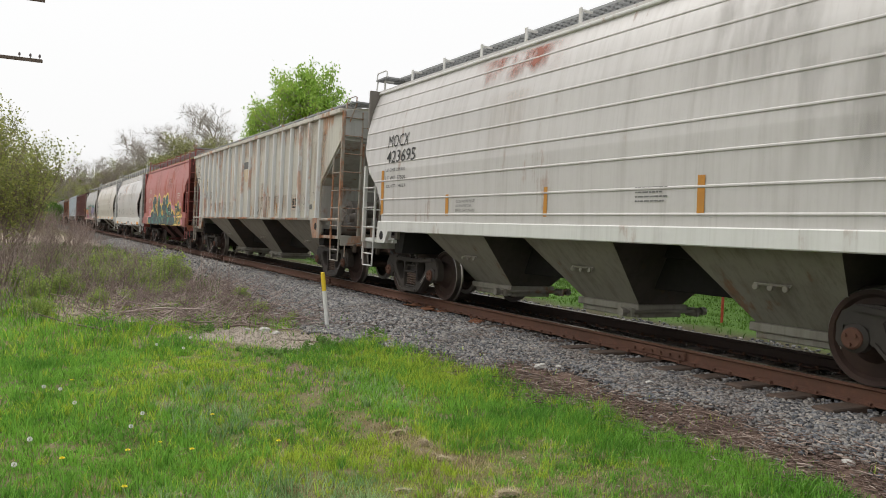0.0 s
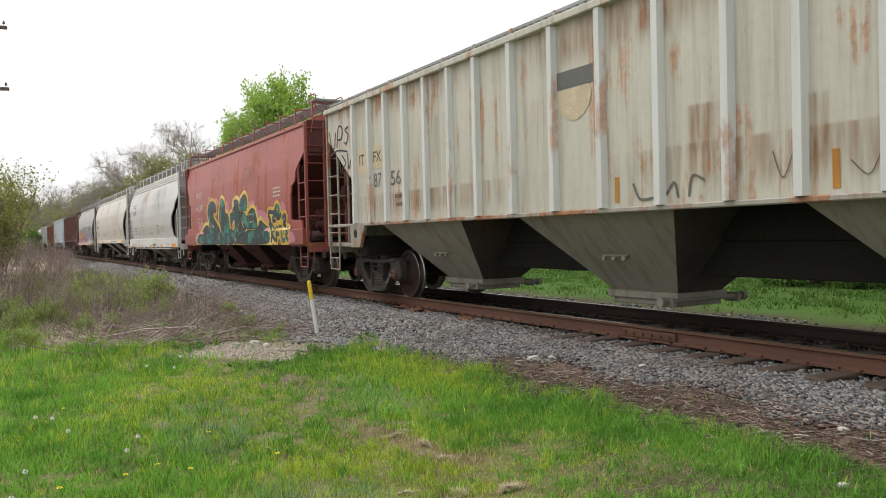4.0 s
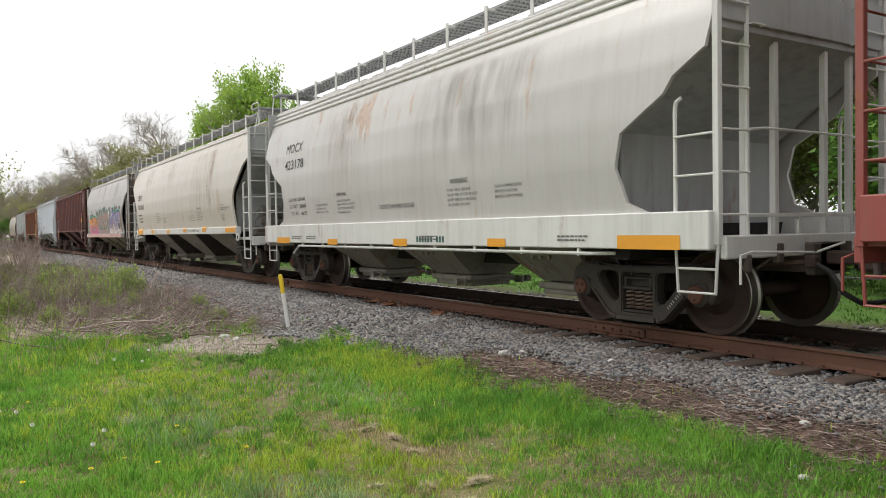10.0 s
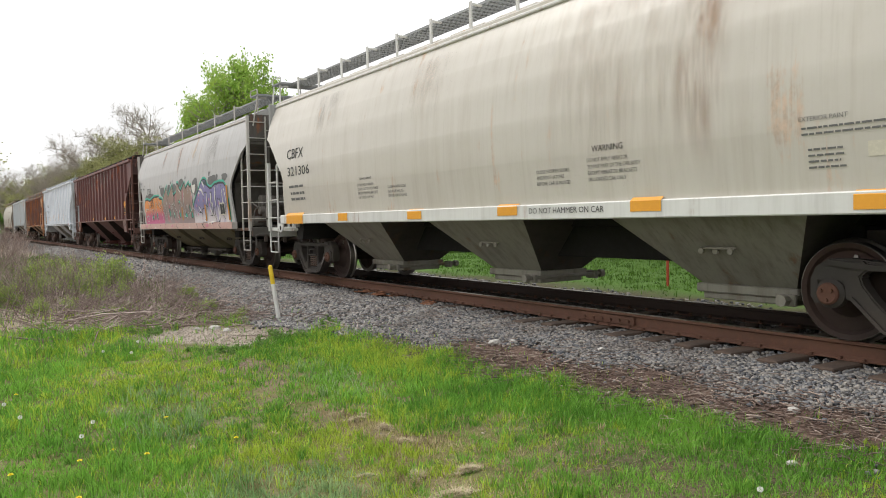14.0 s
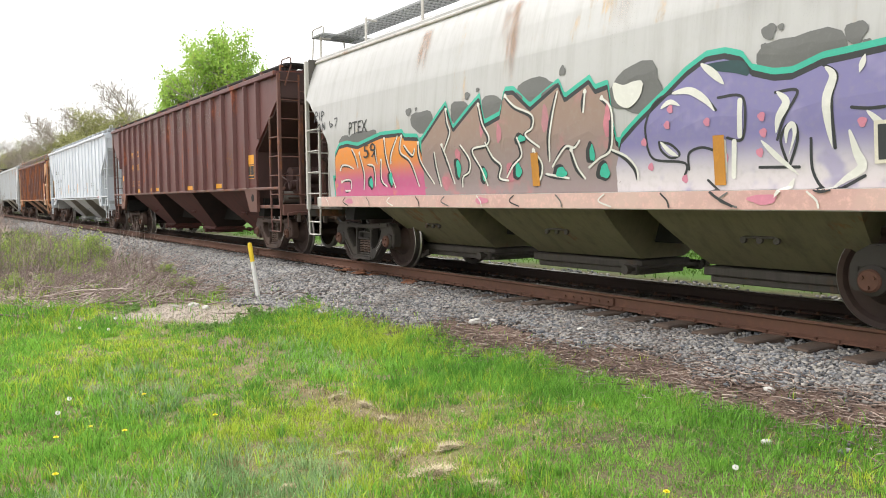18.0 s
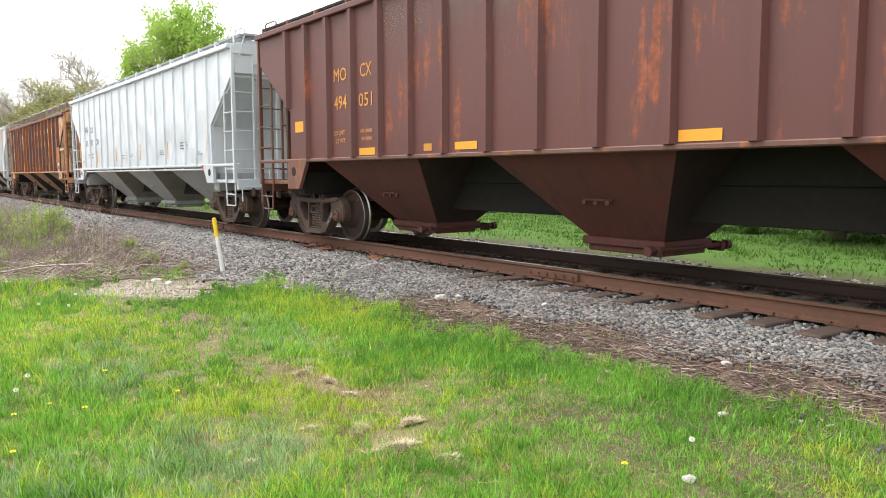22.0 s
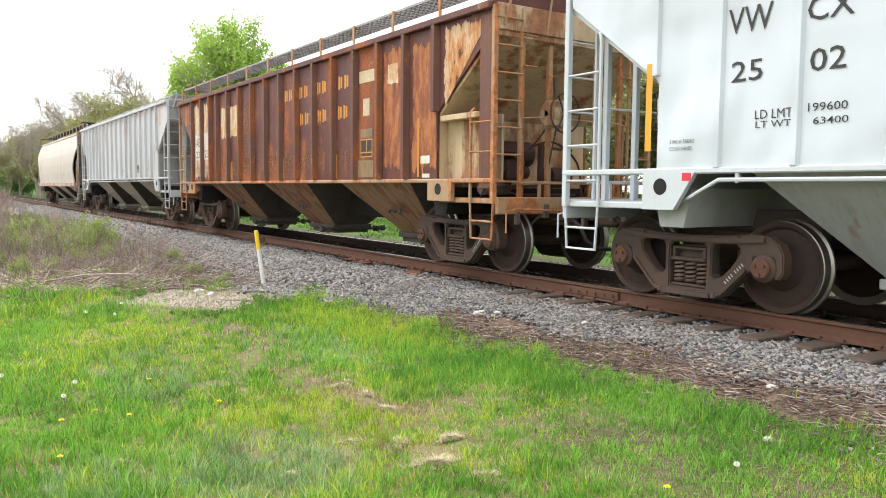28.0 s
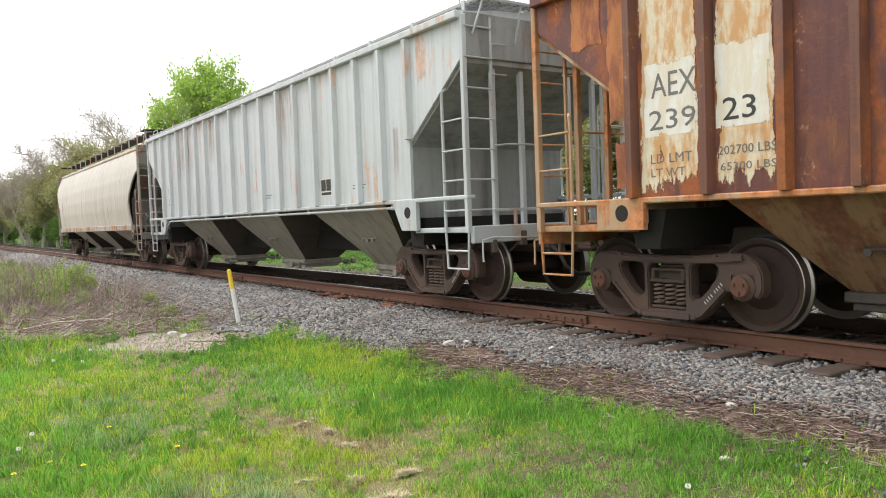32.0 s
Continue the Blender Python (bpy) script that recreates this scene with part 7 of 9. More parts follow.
# ---- lettering, reflectors and spray paint on the cars ----
patch_cream = plain("patch_cream_paint", (0.55, 0.47, 0.33), 0.6, 0, 0.5, 5.0, 0.1, (0.42, 0.3, 0.18))
patch_worn = flaking("patch_worn_cream", (0.62, 0.55, 0.42), (0.50, 0.28, 0.12), 2.3, 0.85)
patch_white = flaking("patch_white_paint", (0.66, 0.65, 0.61), (0.60, 0.54, 0.44), 5.1, 1.3)
patch_tan = plain("patch_tan_paint", (0.30, 0.20, 0.10), 0.7, 0, 0.6, 8.0, 0.1, (0.08, 0.06, 0.05))
patch_orange = flaking("patch_orange_rust", (0.40, 0.145, 0.045), (0.22, 0.065, 0.028), 4.4, 0.7)
patch_bleached = flaking("patch_bleached_rust", (0.58, 0.42, 0.27), (0.44, 0.18, 0.05), 6.7, 0.55)
label_red = plain("label_red", (0.6, 0.03, 0.06), 0.5, 0, 0.1)
teal_dark = plain("letters_teal_green", (0.02, 0.09, 0.08), 0.6, 0, 0.2)
SIDE = {spec["key"]: (spec, CARS[i], (GAPS[i] + GAPS[i + 1]) / 2) for i, spec in enumerate(SPECS)}
GLYPHS = {}
import itertools

COATS = itertools.count()


def coat(layer):
    """How far one coat of paint stands off, no two alike."""
    return 0.005 + 0.0022 * layer + 0.00005 * (next(COATS) % 36)


def surface(spec, z):
    """How far the side stands out at height z, with the sill below it."""
    if z < spec["zb"] + spec.get("sill_up", 0.0):
        return lerp(spec["bulge"], spec["zb"]) + spec.get("sill_out", 0.03)
    return lerp(spec["bulge"], z)


def glyphs(text):
    """The corners and faces of a line of text, one unit high and wide."""
    if text not in GLYPHS:
        curve = bpy.data.curves.new("lettering", "FONT")
        curve.body, curve.resolution_u, curve.offset = text, 2, 0.0 if set(text) & set("MWN") else 0.003
        ob = bpy.data.objects.new("lettering", curve)
        me = ob.to_mesh()
        v = np.array([p.co[:2] for p in me.vertices])
        f = [tuple(p.vertices) for p in me.polygons]
        lo, hi = v.min(0), v.max(0)
        GLYPHS[text] = ((v - lo) / (hi - lo), f)
        ob.to_mesh_clear()
        bpy.data.objects.remove(ob)
        bpy.data.curves.remove(curve)
    return GLYPHS[text]


def lettering(key, text, u, z, h, w, material, layer=0):
    spec, car, centre = SIDE[key]
    v, f = glyphs(text)
    lift = 0.012 if spec["style"] == "beaded" else 0.005
    vs = [(-(surface(spec, z + h * b) + lift + (0.0012 if layer < 3 else 0.0033) * layer), u - centre - w * a, z + h * b) for a, b in v]
    if h < 0.15:
        return tagged(part("lettering", Mesh().add(vs, f), material, car), "small stencilled words " + text, kind="stuff")
    # large characters are pieces of their own
    root = list(range(len(vs)))

    def find(i):
        while root[i] != i:
            i = root[i]
        return i

    for face in f:
        for i in face[1:]:
            root[find(i)] = find(face[0])
    for r in sorted({find(i) for i in range(len(vs))}):
        own = [i for i in range(len(vs)) if find(i) == r]
        at = {i: k for k, i in enumerate(own)}
        part("character", Mesh().add([vs[i] for i in own], [tuple(at[i] for i in face) for face in f if face[0] in at]), material, car, "stencilled character of " + text)


def decal(key, u0, u1, z0, z1, material, name="reflector", layer=0, rows=4):
    """A thin painted or glued patch that follows the side."""
    spec, car, centre = SIDE[key]
    me = Mesh()
    vs = []
    out = 0.004 + (0.0012 if layer < 3 else 0.003) * layer
    for i in range(rows + 1):
        z = z0 + (z1 - z0) * i / rows
        for u in (u0, u1):
            vs.append((-(surface(spec, z) + out), u - centre, z))
    me.add(vs, [(2 * i, 2 * i + 1, 2 * i + 3, 2 * i + 2) for i in range(rows)])
    return part(name, me, material, car)


def small_print(key, u, z, widths, material, h=0.017, gap=0.05):
    """Lines of print too small to read, as bars of the words' lengths."""
    spec, car, centre = SIDE[key]
    r = random.Random(int(u * 100 + z * 10))
    for i, w in enumerate(widths):
        me, at, z1 = Mesh(), 0.0, z - i * gap
        while at < w - 0.01:
            long = min(w - at, r.uniform(1.6, 5.5) * h)
            me.add([(-(surface(spec, zz) + 0.0075), u - at - d - centre, zz) for zz in (z1 - h, z1) for d in (0, long)], [(0, 1, 3, 2)])
            at += long + h * 0.7
        part("small_print", me, material, car)


PATCHES = [
    ("a", 11.07, 10.97, 1.53, 1.88, reflector_dim),
    ("a", 8.35, 8.27, 1.52, 1.92, reflector_dim),
    ("a", 5.68, 5.58, 1.54, 1.96, reflector_dim),
    ("a", 13.67, 13.55, 1.54, 2.40, reflector_dim),
    ("d", 49.60, 48.73, 0.95, 1.10, reflector),
    ("d", 52.06, 51.65, 0.95, 1.06, reflector),
    ("d", 54.77, 54.31, 0.93, 1.05, reflector),
    ("d", 57.48, 57.03, 0.93, 1.04, reflector),
    ("d", 60.35, 59.55, 0.94, 1.07, reflector),
    ("e", 76.74, 75.84, 1.16, 1.39, reflector),
    ("e", 74.14, 73.74, 1.20, 1.34, reflector),
    ("e", 71.57, 71.14, 1.20, 1.36, reflector),
    ("e", 69.20, 68.78, 1.22, 1.37, reflector),
    ("e", 66.85, 66.43, 1.23, 1.38, reflector),
    ("e", 64.46, 63.54, 1.20, 1.36, reflector),
    ("g", 108.45, 108.01, 1.93, 2.12, reflector),
    ("g", 106.19, 105.73, 1.48, 1.59, reflector),
    ("g", 103.73, 103.27, 1.50, 1.60, reflector),
    ("g", 104.44, 104.25, 1.50, 1.60, reflector_dim),
    ("g", 97.75, 97.31, 1.49, 1.60, reflector),
    ("g", 100.25, 99.78, 1.48, 1.59, reflector),
    ("g", 95.50, 95.05, 1.99, 2.20, reflector),
    ("h", 115.95, 115.89, 1.59, 2.03, reflector),
    ("h", 118.50, 118.42, 1.60, 2.03, reflector),
    ("h", 121.21, 121.11, 1.60, 2.02, reflector),
    ("h", 123.75, 123.65, 1.57, 1.99, reflector),
    ("h", 126.29, 126.21, 1.60, 2.49, reflector),
    ("i", 130.77, 130.71, 1.37, 2.26, reflector_dim),
    ("i", 133.65, 133.53, 1.37, 1.80, reflector_dim),
    ("i", 136.21, 136.07, 1.37, 1.80, reflector_dim),
    ("i", 139.52, 139.36, 1.37, 1.82, reflector_dim),
    ("b", 31.01, 30.44, 2.42, 2.93, patch_cream),
    ("b", 30.28, 29.73, 2.48, 2.91, patch_cream),
    ("b", 17.81, 17.59, 1.66, 1.88, patch_cream),
    ("i", 142.58, 141.86, 1.38, 3.5, patch_worn),
    ("i", 141.70, 141.10, 1.38, 3.5, patch_worn),
    ("i", 140.25, 139.68, 2.37, 3.21, patch_worn),
    ("i", 139.57, 138.79, 2.38, 3.21, patch_worn),
    ("i", 132.67, 132.13, 2.98, 3.18, patch_cream),
    ("i", 132.53, 132.30, 2.42, 2.71, patch_cream),
    ("i", 132.63, 132.20, 2.05, 2.2, patch_tan),
    ("i", 132.72, 132.16, 1.38, 1.67, patch_tan),
    ("i", 130.68, 130.42, 1.57, 1.69, patch_white),
    ("i", 130.64, 130.42, 1.36, 1.42, patch_white),
    ("i", 131.86, 131.17, 1.38, 3.5, patch_orange),
    ("i", 130.95, 130.2, 1.38, 3.45, patch_orange),
    ("i", 142.98, 142.6, 2.0, 3.5, patch_orange),
    ("i", 143.5, 143.02, 2.92, 3.52, patch_orange),
    ("i", 142.9, 142.65, 1.4, 1.95, patch_orange),
    ("i", 131.7, 131.35, 2.85, 3.2, patch_worn),
    ("h", 113.33, 113.21, 1.32, 1.41, label_red),
    ("h", 125.78, 125.67, 1.29, 1.37, label_red),
]
for key, u0, u1, z0, z1, material in PATCHES:
    glued = material in (reflector, reflector_dim)
    decal(key, u0, u1, z0, z1, material, "reflector" if glued else "paint_patch", 2 if glued else (0 if z1 - z0 > 1.0 else 1))
TEXTS = [
    ("a", "MOCX", 13.47, 2.83, 0.24, 0.88, stencil_black),
    ("a", "423695", 13.48, 2.53, 0.24, 1.21, stencil_black),
    ("a", "LD LMT 228500", 13.46, 2.37, 0.06, 0.84, stencil_black),
    ("a", "LT WT  57500", 13.46, 2.21, 0.07, 0.85, stencil_black),
    ("a", "CU FT   4359", 13.44, 2.06, 0.06, 0.85, stencil_black),
    ("b", "IT", 30.81, 2.59, 0.22, 0.22, stencil_black),
    ("b", "FX", 30.16, 2.61, 0.20, 0.33, stencil_black),
    ("b", "87", 30.16, 2.13, 0.27, 0.32, stencil_grey),
    ("b", "56", 29.44, 2.12, 0.27, 0.40, stencil_grey),
    ("c", "MOCX", 45.08, 2.67, 0.22, 0.88, stencil_white),
    ("c", "412370", 45.05, 2.22, 0.22, 1.03, stencil_white),
    ("c", "LD LMT 226300", 44.97, 1.92, 0.07, 0.85, stencil_white),
    ("c", "LT WT  69700", 44.95, 1.78, 0.07, 0.82, stencil_white),
    ("d", "MOCX", 59.74, 2.91, 0.20, 0.91, stencil_black),
    ("d", "423178", 59.77, 2.55, 0.20, 1.07, stencil_black),
    ("d", "LD LMT 227400", 59.55, 1.85, 0.07, 0.93, stencil_black),
    ("d", "LT WT  58600", 59.53, 1.70, 0.08, 0.93, stencil_black),
    ("d", "CU FT   4275", 59.50, 1.55, 0.07, 0.90, stencil_black),
    ("e", "CBFX", 76.59, 2.52, 0.21, 0.87, stencil_black),
    ("e", "321306", 76.55, 2.16, 0.19, 1.15, stencil_black),
    ("e", "WARNING", 67.41, 1.91, 0.07, 0.47, stencil_black),
    ("e", "DO NOT HAMMER ON CAR", 68.54, 1.235, 0.07, 1.30, stencil_black),
    ("e", "EXTERIOR PAINT", 64.92, 1.95, 0.04, 0.42, stencil_grey),
    ("e", "WARNING", 73.22, 1.91, 0.04, 0.47, stencil_black),
    ("f", "227000 LBS", 89.75, 1.60, 0.08, 0.56, stencil_black),
    ("f", "59000 LBS", 89.60, 1.47, 0.07, 0.44, stencil_black),
    ("g", "MO", 106.98, 2.68, 0.21, 0.41, stencil_yellow),
    ("g", "CX", 106.14, 2.68, 0.21, 0.34, stencil_yellow),
    ("g", "494", 106.98, 2.23, 0.22, 0.41, stencil_yellow),
    ("g", "051", 106.19, 2.23, 0.21, 0.40, stencil_yellow),
    ("g", "LD LMT", 107.00, 1.82, 0.07, 0.36, stencil_yellow),
    ("g", "LT WT", 106.94, 1.69, 0.07, 0.31, stencil_yellow),
    ("h", "VW", 125.33, 2.63, 0.23, 0.45, stencil_black),
    ("h", "CX", 124.56, 2.62, 0.20, 0.40, stencil_black),
    ("h", "25", 125.28, 2.19, 0.19, 0.32, stencil_black),
    ("h", "02", 124.52, 2.20, 0.19, 0.31, stencil_black),
    ("h", "20", 123.71, 2.20, 0.19, 0.30, stencil_black),
    ("h", "LD LMT", 125.02, 1.84, 0.08, 0.36, stencil_black),
    ("h", "LT WT", 125.01, 1.76, 0.06, 0.34, stencil_black),
    ("h", "199600", 124.52, 1.87, 0.07, 0.34, stencil_black),
    ("h", "63400", 124.47, 1.76, 0.06, 0.30, stencil_black),
    ("h", "C", 122.75, 2.58, 0.06, 0.06, stencil_black),
    ("i", "AEX", 142.41, 2.29, 0.23, 0.52, stencil_grey),
    ("i", "239", 142.44, 1.98, 0.19, 0.54, stencil_grey),
    ("i", "23", 141.62, 1.98, 0.20, 0.33, stencil_black),
    ("i", "LD LMT", 142.43, 1.66, 0.09, 0.48, stencil_grey),
    ("i", "LT WT", 142.43, 1.53, 0.08, 0.40, stencil_grey),
    ("i", "202700 LBS", 141.67, 1.68, 0.08, 0.56, stencil_grey),
    ("i", "65300 LBS", 141.65, 1.54, 0.07, 0.54, stencil_grey),
]
for key, text, u, z, h, w, material in TEXTS:
    lettering(key, text, u, z, h, w, material, 2)

lettering("d", "WARNING", 53.0, 1.86, 0.075, 0.47, stencil_black)
lettering("d", "WARNING", 57.05, 1.86, 0.07, 0.46, stencil_black)
lettering("d", "DO NOT HAMMER ON CAR", 55.3, 1.56, 0.075, 1.2, stencil_black)
VIBRATOR = (("DO NOT APPLY VIBRATOR", 0.62), ("TO ANY PART OF THE CAR BODY", 0.80), ("EXCEPT VIBRATOR BRACKETS", 0.74), ("ON LOADED CAR ONLY", 0.58))
CLOSE = (("CLOSE HOPPER SLIDES", 0.60), ("AND ROOF HATCHES", 0.50), ("BEFORE CAR IS MOVED", 0.60))
for key, u, z, lines in (("d", 53.1, 1.75, VIBRATOR), ("d", 57.05, 1.75, VIBRATOR), ("e", 67.5, 1.80, VIBRATOR), ("e", 73.3, 1.80, VIBRATOR), ("d", 51.9, 1.75, CLOSE), ("d", 58.1, 1.70, CLOSE), ("e", 68.4, 1.72, CLOSE), ("e", 72.2, 1.72, CLOSE), ("a", 10.72, 1.74, CLOSE)):
    for i, (text, w) in enumerate(lines):
        lettering(key, text, u, z - 0.072 * i, 0.043, w, stencil_grey)
small_print("e", 64.9, 1.90, (0.9, 0.7), stencil_grey)
small_print("e", 64.85, 1.72, (0.3, 0.32, 0.28, 0.33), stencil_grey)
decal("e", 64.35, 64.12, 1.62, 1.74, stencil_white, "paper_label", 1)
small_print("e", 76.5, 1.96, (0.75,), stencil_grey, 0.05)
small_print("e", 76.45, 1.82, (0.75, 0.75), stencil_grey, 0.05, 0.12)
for u in (50.6, 53.9, 58.6, 59.4):
    small_print("d", u, 1.10, (0.55, 0.5), stencil_grey, 0.02, 0.045)
# the maker's script on the sill, as plain bars
for i in range(10):
    decal("d", 54.0 - i * 0.085, 54.0 - i * 0.085 - 0.055, 1.0, 1.09, teal_dark, "logo_bar", 0, 1) if i != 6 else None
small_print("a", 6.6, 1.86, (0.5, 0.42, 0.5, 0.45), stencil_grey)
decal("a", 3.3, 2.75, 1.72, 2.02, stencil_grey, "label_frame", 0)
decal("a", 3.27, 2.78, 1.74, 2.0, pale_grey, "label_field", 1)
small_print("b", 29.3, 1.95, (0.28,), stencil_grey, 0.06)
small_print("b", 29.25, 1.80, (0.30,), stencil_grey, 0.06)
small_print("c", 36.2, 2.52, (0.6, 0.62, 0.55), stencil_white, 0.035, 0.1)
small_print("c", 43.0, 1.72, (0.5, 0.5), label_red, 0.05, 0.08)
small_print("g", 106.15, 1.88, (0.34,), stencil_rusty, 0.05)
small_print("g", 106.12, 1.76, (0.30,), stencil_rusty, 0.05)
for key, u, z, frame_colour in (("g", 95.47, 1.66, stencil_yellow), ("j", 149.80, 1.66, stencil_white), ("i", 132.62, 1.72, stencil_yellow)):
    decal(key, u, u - 0.42, z, z + 0.31, frame_colour, "label_frame", 0)
    for du in (0.02, 0.22):
        decal(key, u - du, u - du - 0.18, z + 0.09, z + 0.29, stencil_black, "label_field", 1)
    decal(key, u - 0.02, u - 0.40, z + 0.02, z + 0.07, stencil_black, "label_field", 1)
small_print("h", 116.6, 1.82, (0.28, 0.34, 0.5), stencil_grey)
small_print("h", 114.9, 1.98, (0.5, 0.55, 0.5), stencil_grey, 0.028, 0.07)
small_print("h", 113.7, 1.72, (0.2, 0.4), stencil_grey)
small_print("h", 120.6, 1.78, (0.5, 0.4, 0.5), stencil_grey)
small_print("h", 119.6, 1.78, (0.4, 0.3), stencil_grey)
lettering("h", "3 INCH TREAD", 125.97, 1.66, 0.04, 0.30, stencil_grey)
lettering("h", "COND SHOES", 125.97, 1.59, 0.04, 0.27, stencil_grey)


def worn_corner():
    """The broad post, side plate and bleached gusset at the leading corner of the rusted car."""
    spec, car, centre = SIDE["i"]
    post = box(Mesh(), -1.515, -1.40, 128.92 - centre, 129.18 - centre, 1.2, 3.5, 0.01)
    part("corner_post", post, rust_posts, car, "broad rusty corner post")
    plate = box(Mesh(), -1.30, -1.26, 128.95 - centre, 130.35 - centre, 1.3, 2.2, 0.008)
    box(plate, -1.505, -1.24, 129.19 - centre, 130.14 - centre, 2.17, 2.25, 0.008)
    part("side_plate", plate, end_tan, car, "rusty cream side plate")
    gusset = Mesh().add([(-(surface(spec, z) + 0.006), u - centre, z) for u, z in ((130.12, 2.28), (130.12, 3.57), (128.87, 3.57))], [(0, 2, 1)])
    part("paint_patch", gusset, patch_bleached, car, "bleached rusty cream gusset")


worn_corner()
decal("h", 113.0, 112.9, 1.58, 2.49, reflector, "reflector", 7)
decal("i", 142.50, 141.88, 1.92, 2.62, patch_white, "paint_patch", 1.5)
decal("i", 141.69, 141.16, 1.92, 2.66, patch_white, "paint_patch", 1.5)
small_print("j", 152.5, 1.80, (0.45, 0.4), stencil_grey)
small_print("j", 148.6, 1.80, (0.45, 0.4), stencil_grey)
small_print("j", 160.4, 2.3, (0.25,), stencil_grey, 0.16)
small_print("j", 159.6, 2.3, (0.25,), stencil_grey, 0.16)
small_print("j", 160.4, 2.0, (0.25, 0.25), stencil_grey, 0.06, 0.12)
small_print("j", 159.6, 2.0, (0.25, 0.25), stencil_grey, 0.06, 0.12)
# the railway's faded name, as plain bars
for row, (z, us) in enumerate(((2.96, (136.0, 135.78, 135.25, 135.0, 134.4, 134.17, 133.48, 133.24)), (2.43, (135.22, 134.97, 134.38, 134.16, 133.5, 133.28)))):
    for u in us:
        decal("i", u, u - 0.06, z, z + 0.24, stencil_yellow, "name_bar", 0, 1)
        decal("i", u - 0.085, u - 0.15, z + 0.02, z + 0.22, stencil_yellow, "name_bar", 0, 1)


def spray(key, points, width, material, layer, taper=False, name="spray_stroke"):
    """A round-ended stroke of spray paint along points of (u, z)."""
    spec, car, centre = SIDE[key]
    line = smooth_line(points) if len(points) > 2 else [tuple(a + (b - a) * k / 5 for a, b in zip(points[0], points[1])) for k in range(6)]
    vs, fs, cols, n = [], [], 4, len(line)
    rows = []
    for i, (u, z) in enumerate(line):
        a, b = line[max(i - 1, 0)], line[min(i + 1, n - 1)]
        d = Vector((b[0] - a[0], b[1] - a[1]))
        d = d.normalized() if d.length > 1e-6 else Vector((1, 0))
        w = width / 2 * (math.sin(math.pi * (0.08 + 0.92 * i / (n - 1))) if taper else 1)
        rows.append((u, z, d, w))
    ends = []
    for k in (-0.9, -0.5):
        u, z, d, w = rows[0]
        ends.append((u + d.x * k * w, z + d.y * k * w, d, w * math.sqrt(max(0.02, 1 - k * k))))
    tail = []
    for k in (0.5, 0.9):
        u, z, d, w = rows[-1]
        tail.append((u + d.x * k * w, z + d.y * k * w, d, w * math.sqrt(max(0.02, 1 - k * k))))
    rows = ends + rows + tail
    off = coat(layer)
    low = spec.get("sill_low", spec["zb"]) + 0.005
    for i, (u, z, d, w) in enumerate(rows):
        rise = off + 0.0012 * i / len(rows)
        for c in range(cols + 1):
            o = (c / cols * 2 - 1) * w
            zz = max(z + d.x * o, low)
            vs.append((-(surface(spec, zz) + rise), u - d.y * o - centre, zz))
    for i in range(len(rows) - 1):
        for c in range(cols):
            a = i * (cols + 1) + c
            fs.append((a, a + 1, a + cols + 2, a + cols + 1))
    return part(name, Mesh().add(vs, fs), material, car)


def field(key, u0, u1, bottom, top, material, layer, steps=60, rows=7, name="spray_field"):
    """A filled area of spray paint between two heights that depend on u."""
    off = coat(layer)
    spec, car, centre = SIDE[key]
    vs, fs = [], []
    for i in range(steps + 1):
        u = u0 + (u1 - u0) * i / steps
        zb_, zt = bottom(u), top(u)
        for k in range(rows + 1):
            z = zb_ + (zt - zb_) * k / rows
            vs.append((-(surface(spec, z) + off), u - centre, z))
    for i in range(steps):
        for k in range(rows):
            a = i * (rows + 1) + k
            fs.append((a, a + 1, a + rows + 2, a + rows + 1))
    return part(name, Mesh().add(vs, fs), material, car)


def blot(key, u, z, ru, rz, material, layer, name="spray_blot"):
    spec, car, centre = SIDE[key]
    n = 18
    r = random.Random(int(u * 100 + z * 37))
    off = coat(layer)
    vs = [(-(surface(spec, z) + off), u - centre, z)]
    low = spec.get("sill_low", spec["zb"]) + 0.005
    for ring in (0.5, 1.0):
        for i in range(n):
            a = 2 * math.pi * i / n
            k = ring * (1 + 0.12 * math.sin(3 * a + u) + 0.06 * math.sin(5 * a + z * 7))
            zz = max(z + rz * k * math.sin(a), low)
            vs.append((-(surface(spec, zz) + off), u + ru * k * math.cos(a) - centre, zz))
    fs = [(0, 1 + i, 1 + (i + 1) % n) for i in range(n)] + [(1 + i, 1 + n + i, 1 + n + (i + 1) % n, 1 + (i + 1) % n) for i in range(n)]
    return part(name, Mesh().add(vs, fs), material, car)


spray_yellow = plain("spray_yellow", (0.66, 0.46, 0.04), 0.5, 0, 0.35, 3.0, 0.05, (0.7, 0.36, 0.04))
spray_teal = plain("spray_teal", (0.02, 0.20, 0.16), 0.5, 0, 0.5, 2.0, 0.05, (0.015, 0.07, 0.09))
spray_deep = plain("spray_deep_green", (0.02, 0.06, 0.065), 0.5, 0, 0.4, 3.0, 0.05)
spray_pink = plain("spray_pink", (0.55, 0.20, 0.27), 0.5, 0, 0.3, 3.0, 0.05, (0.45, 0.18, 0.3))
spray_cream = plain("spray_cream", (0.72, 0.62, 0.34), 0.5, 0, 0.2)
spray_black = plain("spray_black", (0.03, 0.032, 0.035), 0.6, 0, 0.3)
spray_white = plain("spray_white", (0.66, 0.65, 0.6), 0.6, 0, 0.2)
spray_mint = plain("spray_mint", (0.04, 0.42, 0.30), 0.5, 0, 0.25)
spray_grey = plain("spray_dark_grey", (0.13, 0.13, 0.125), 0.6, 0, 0.3)
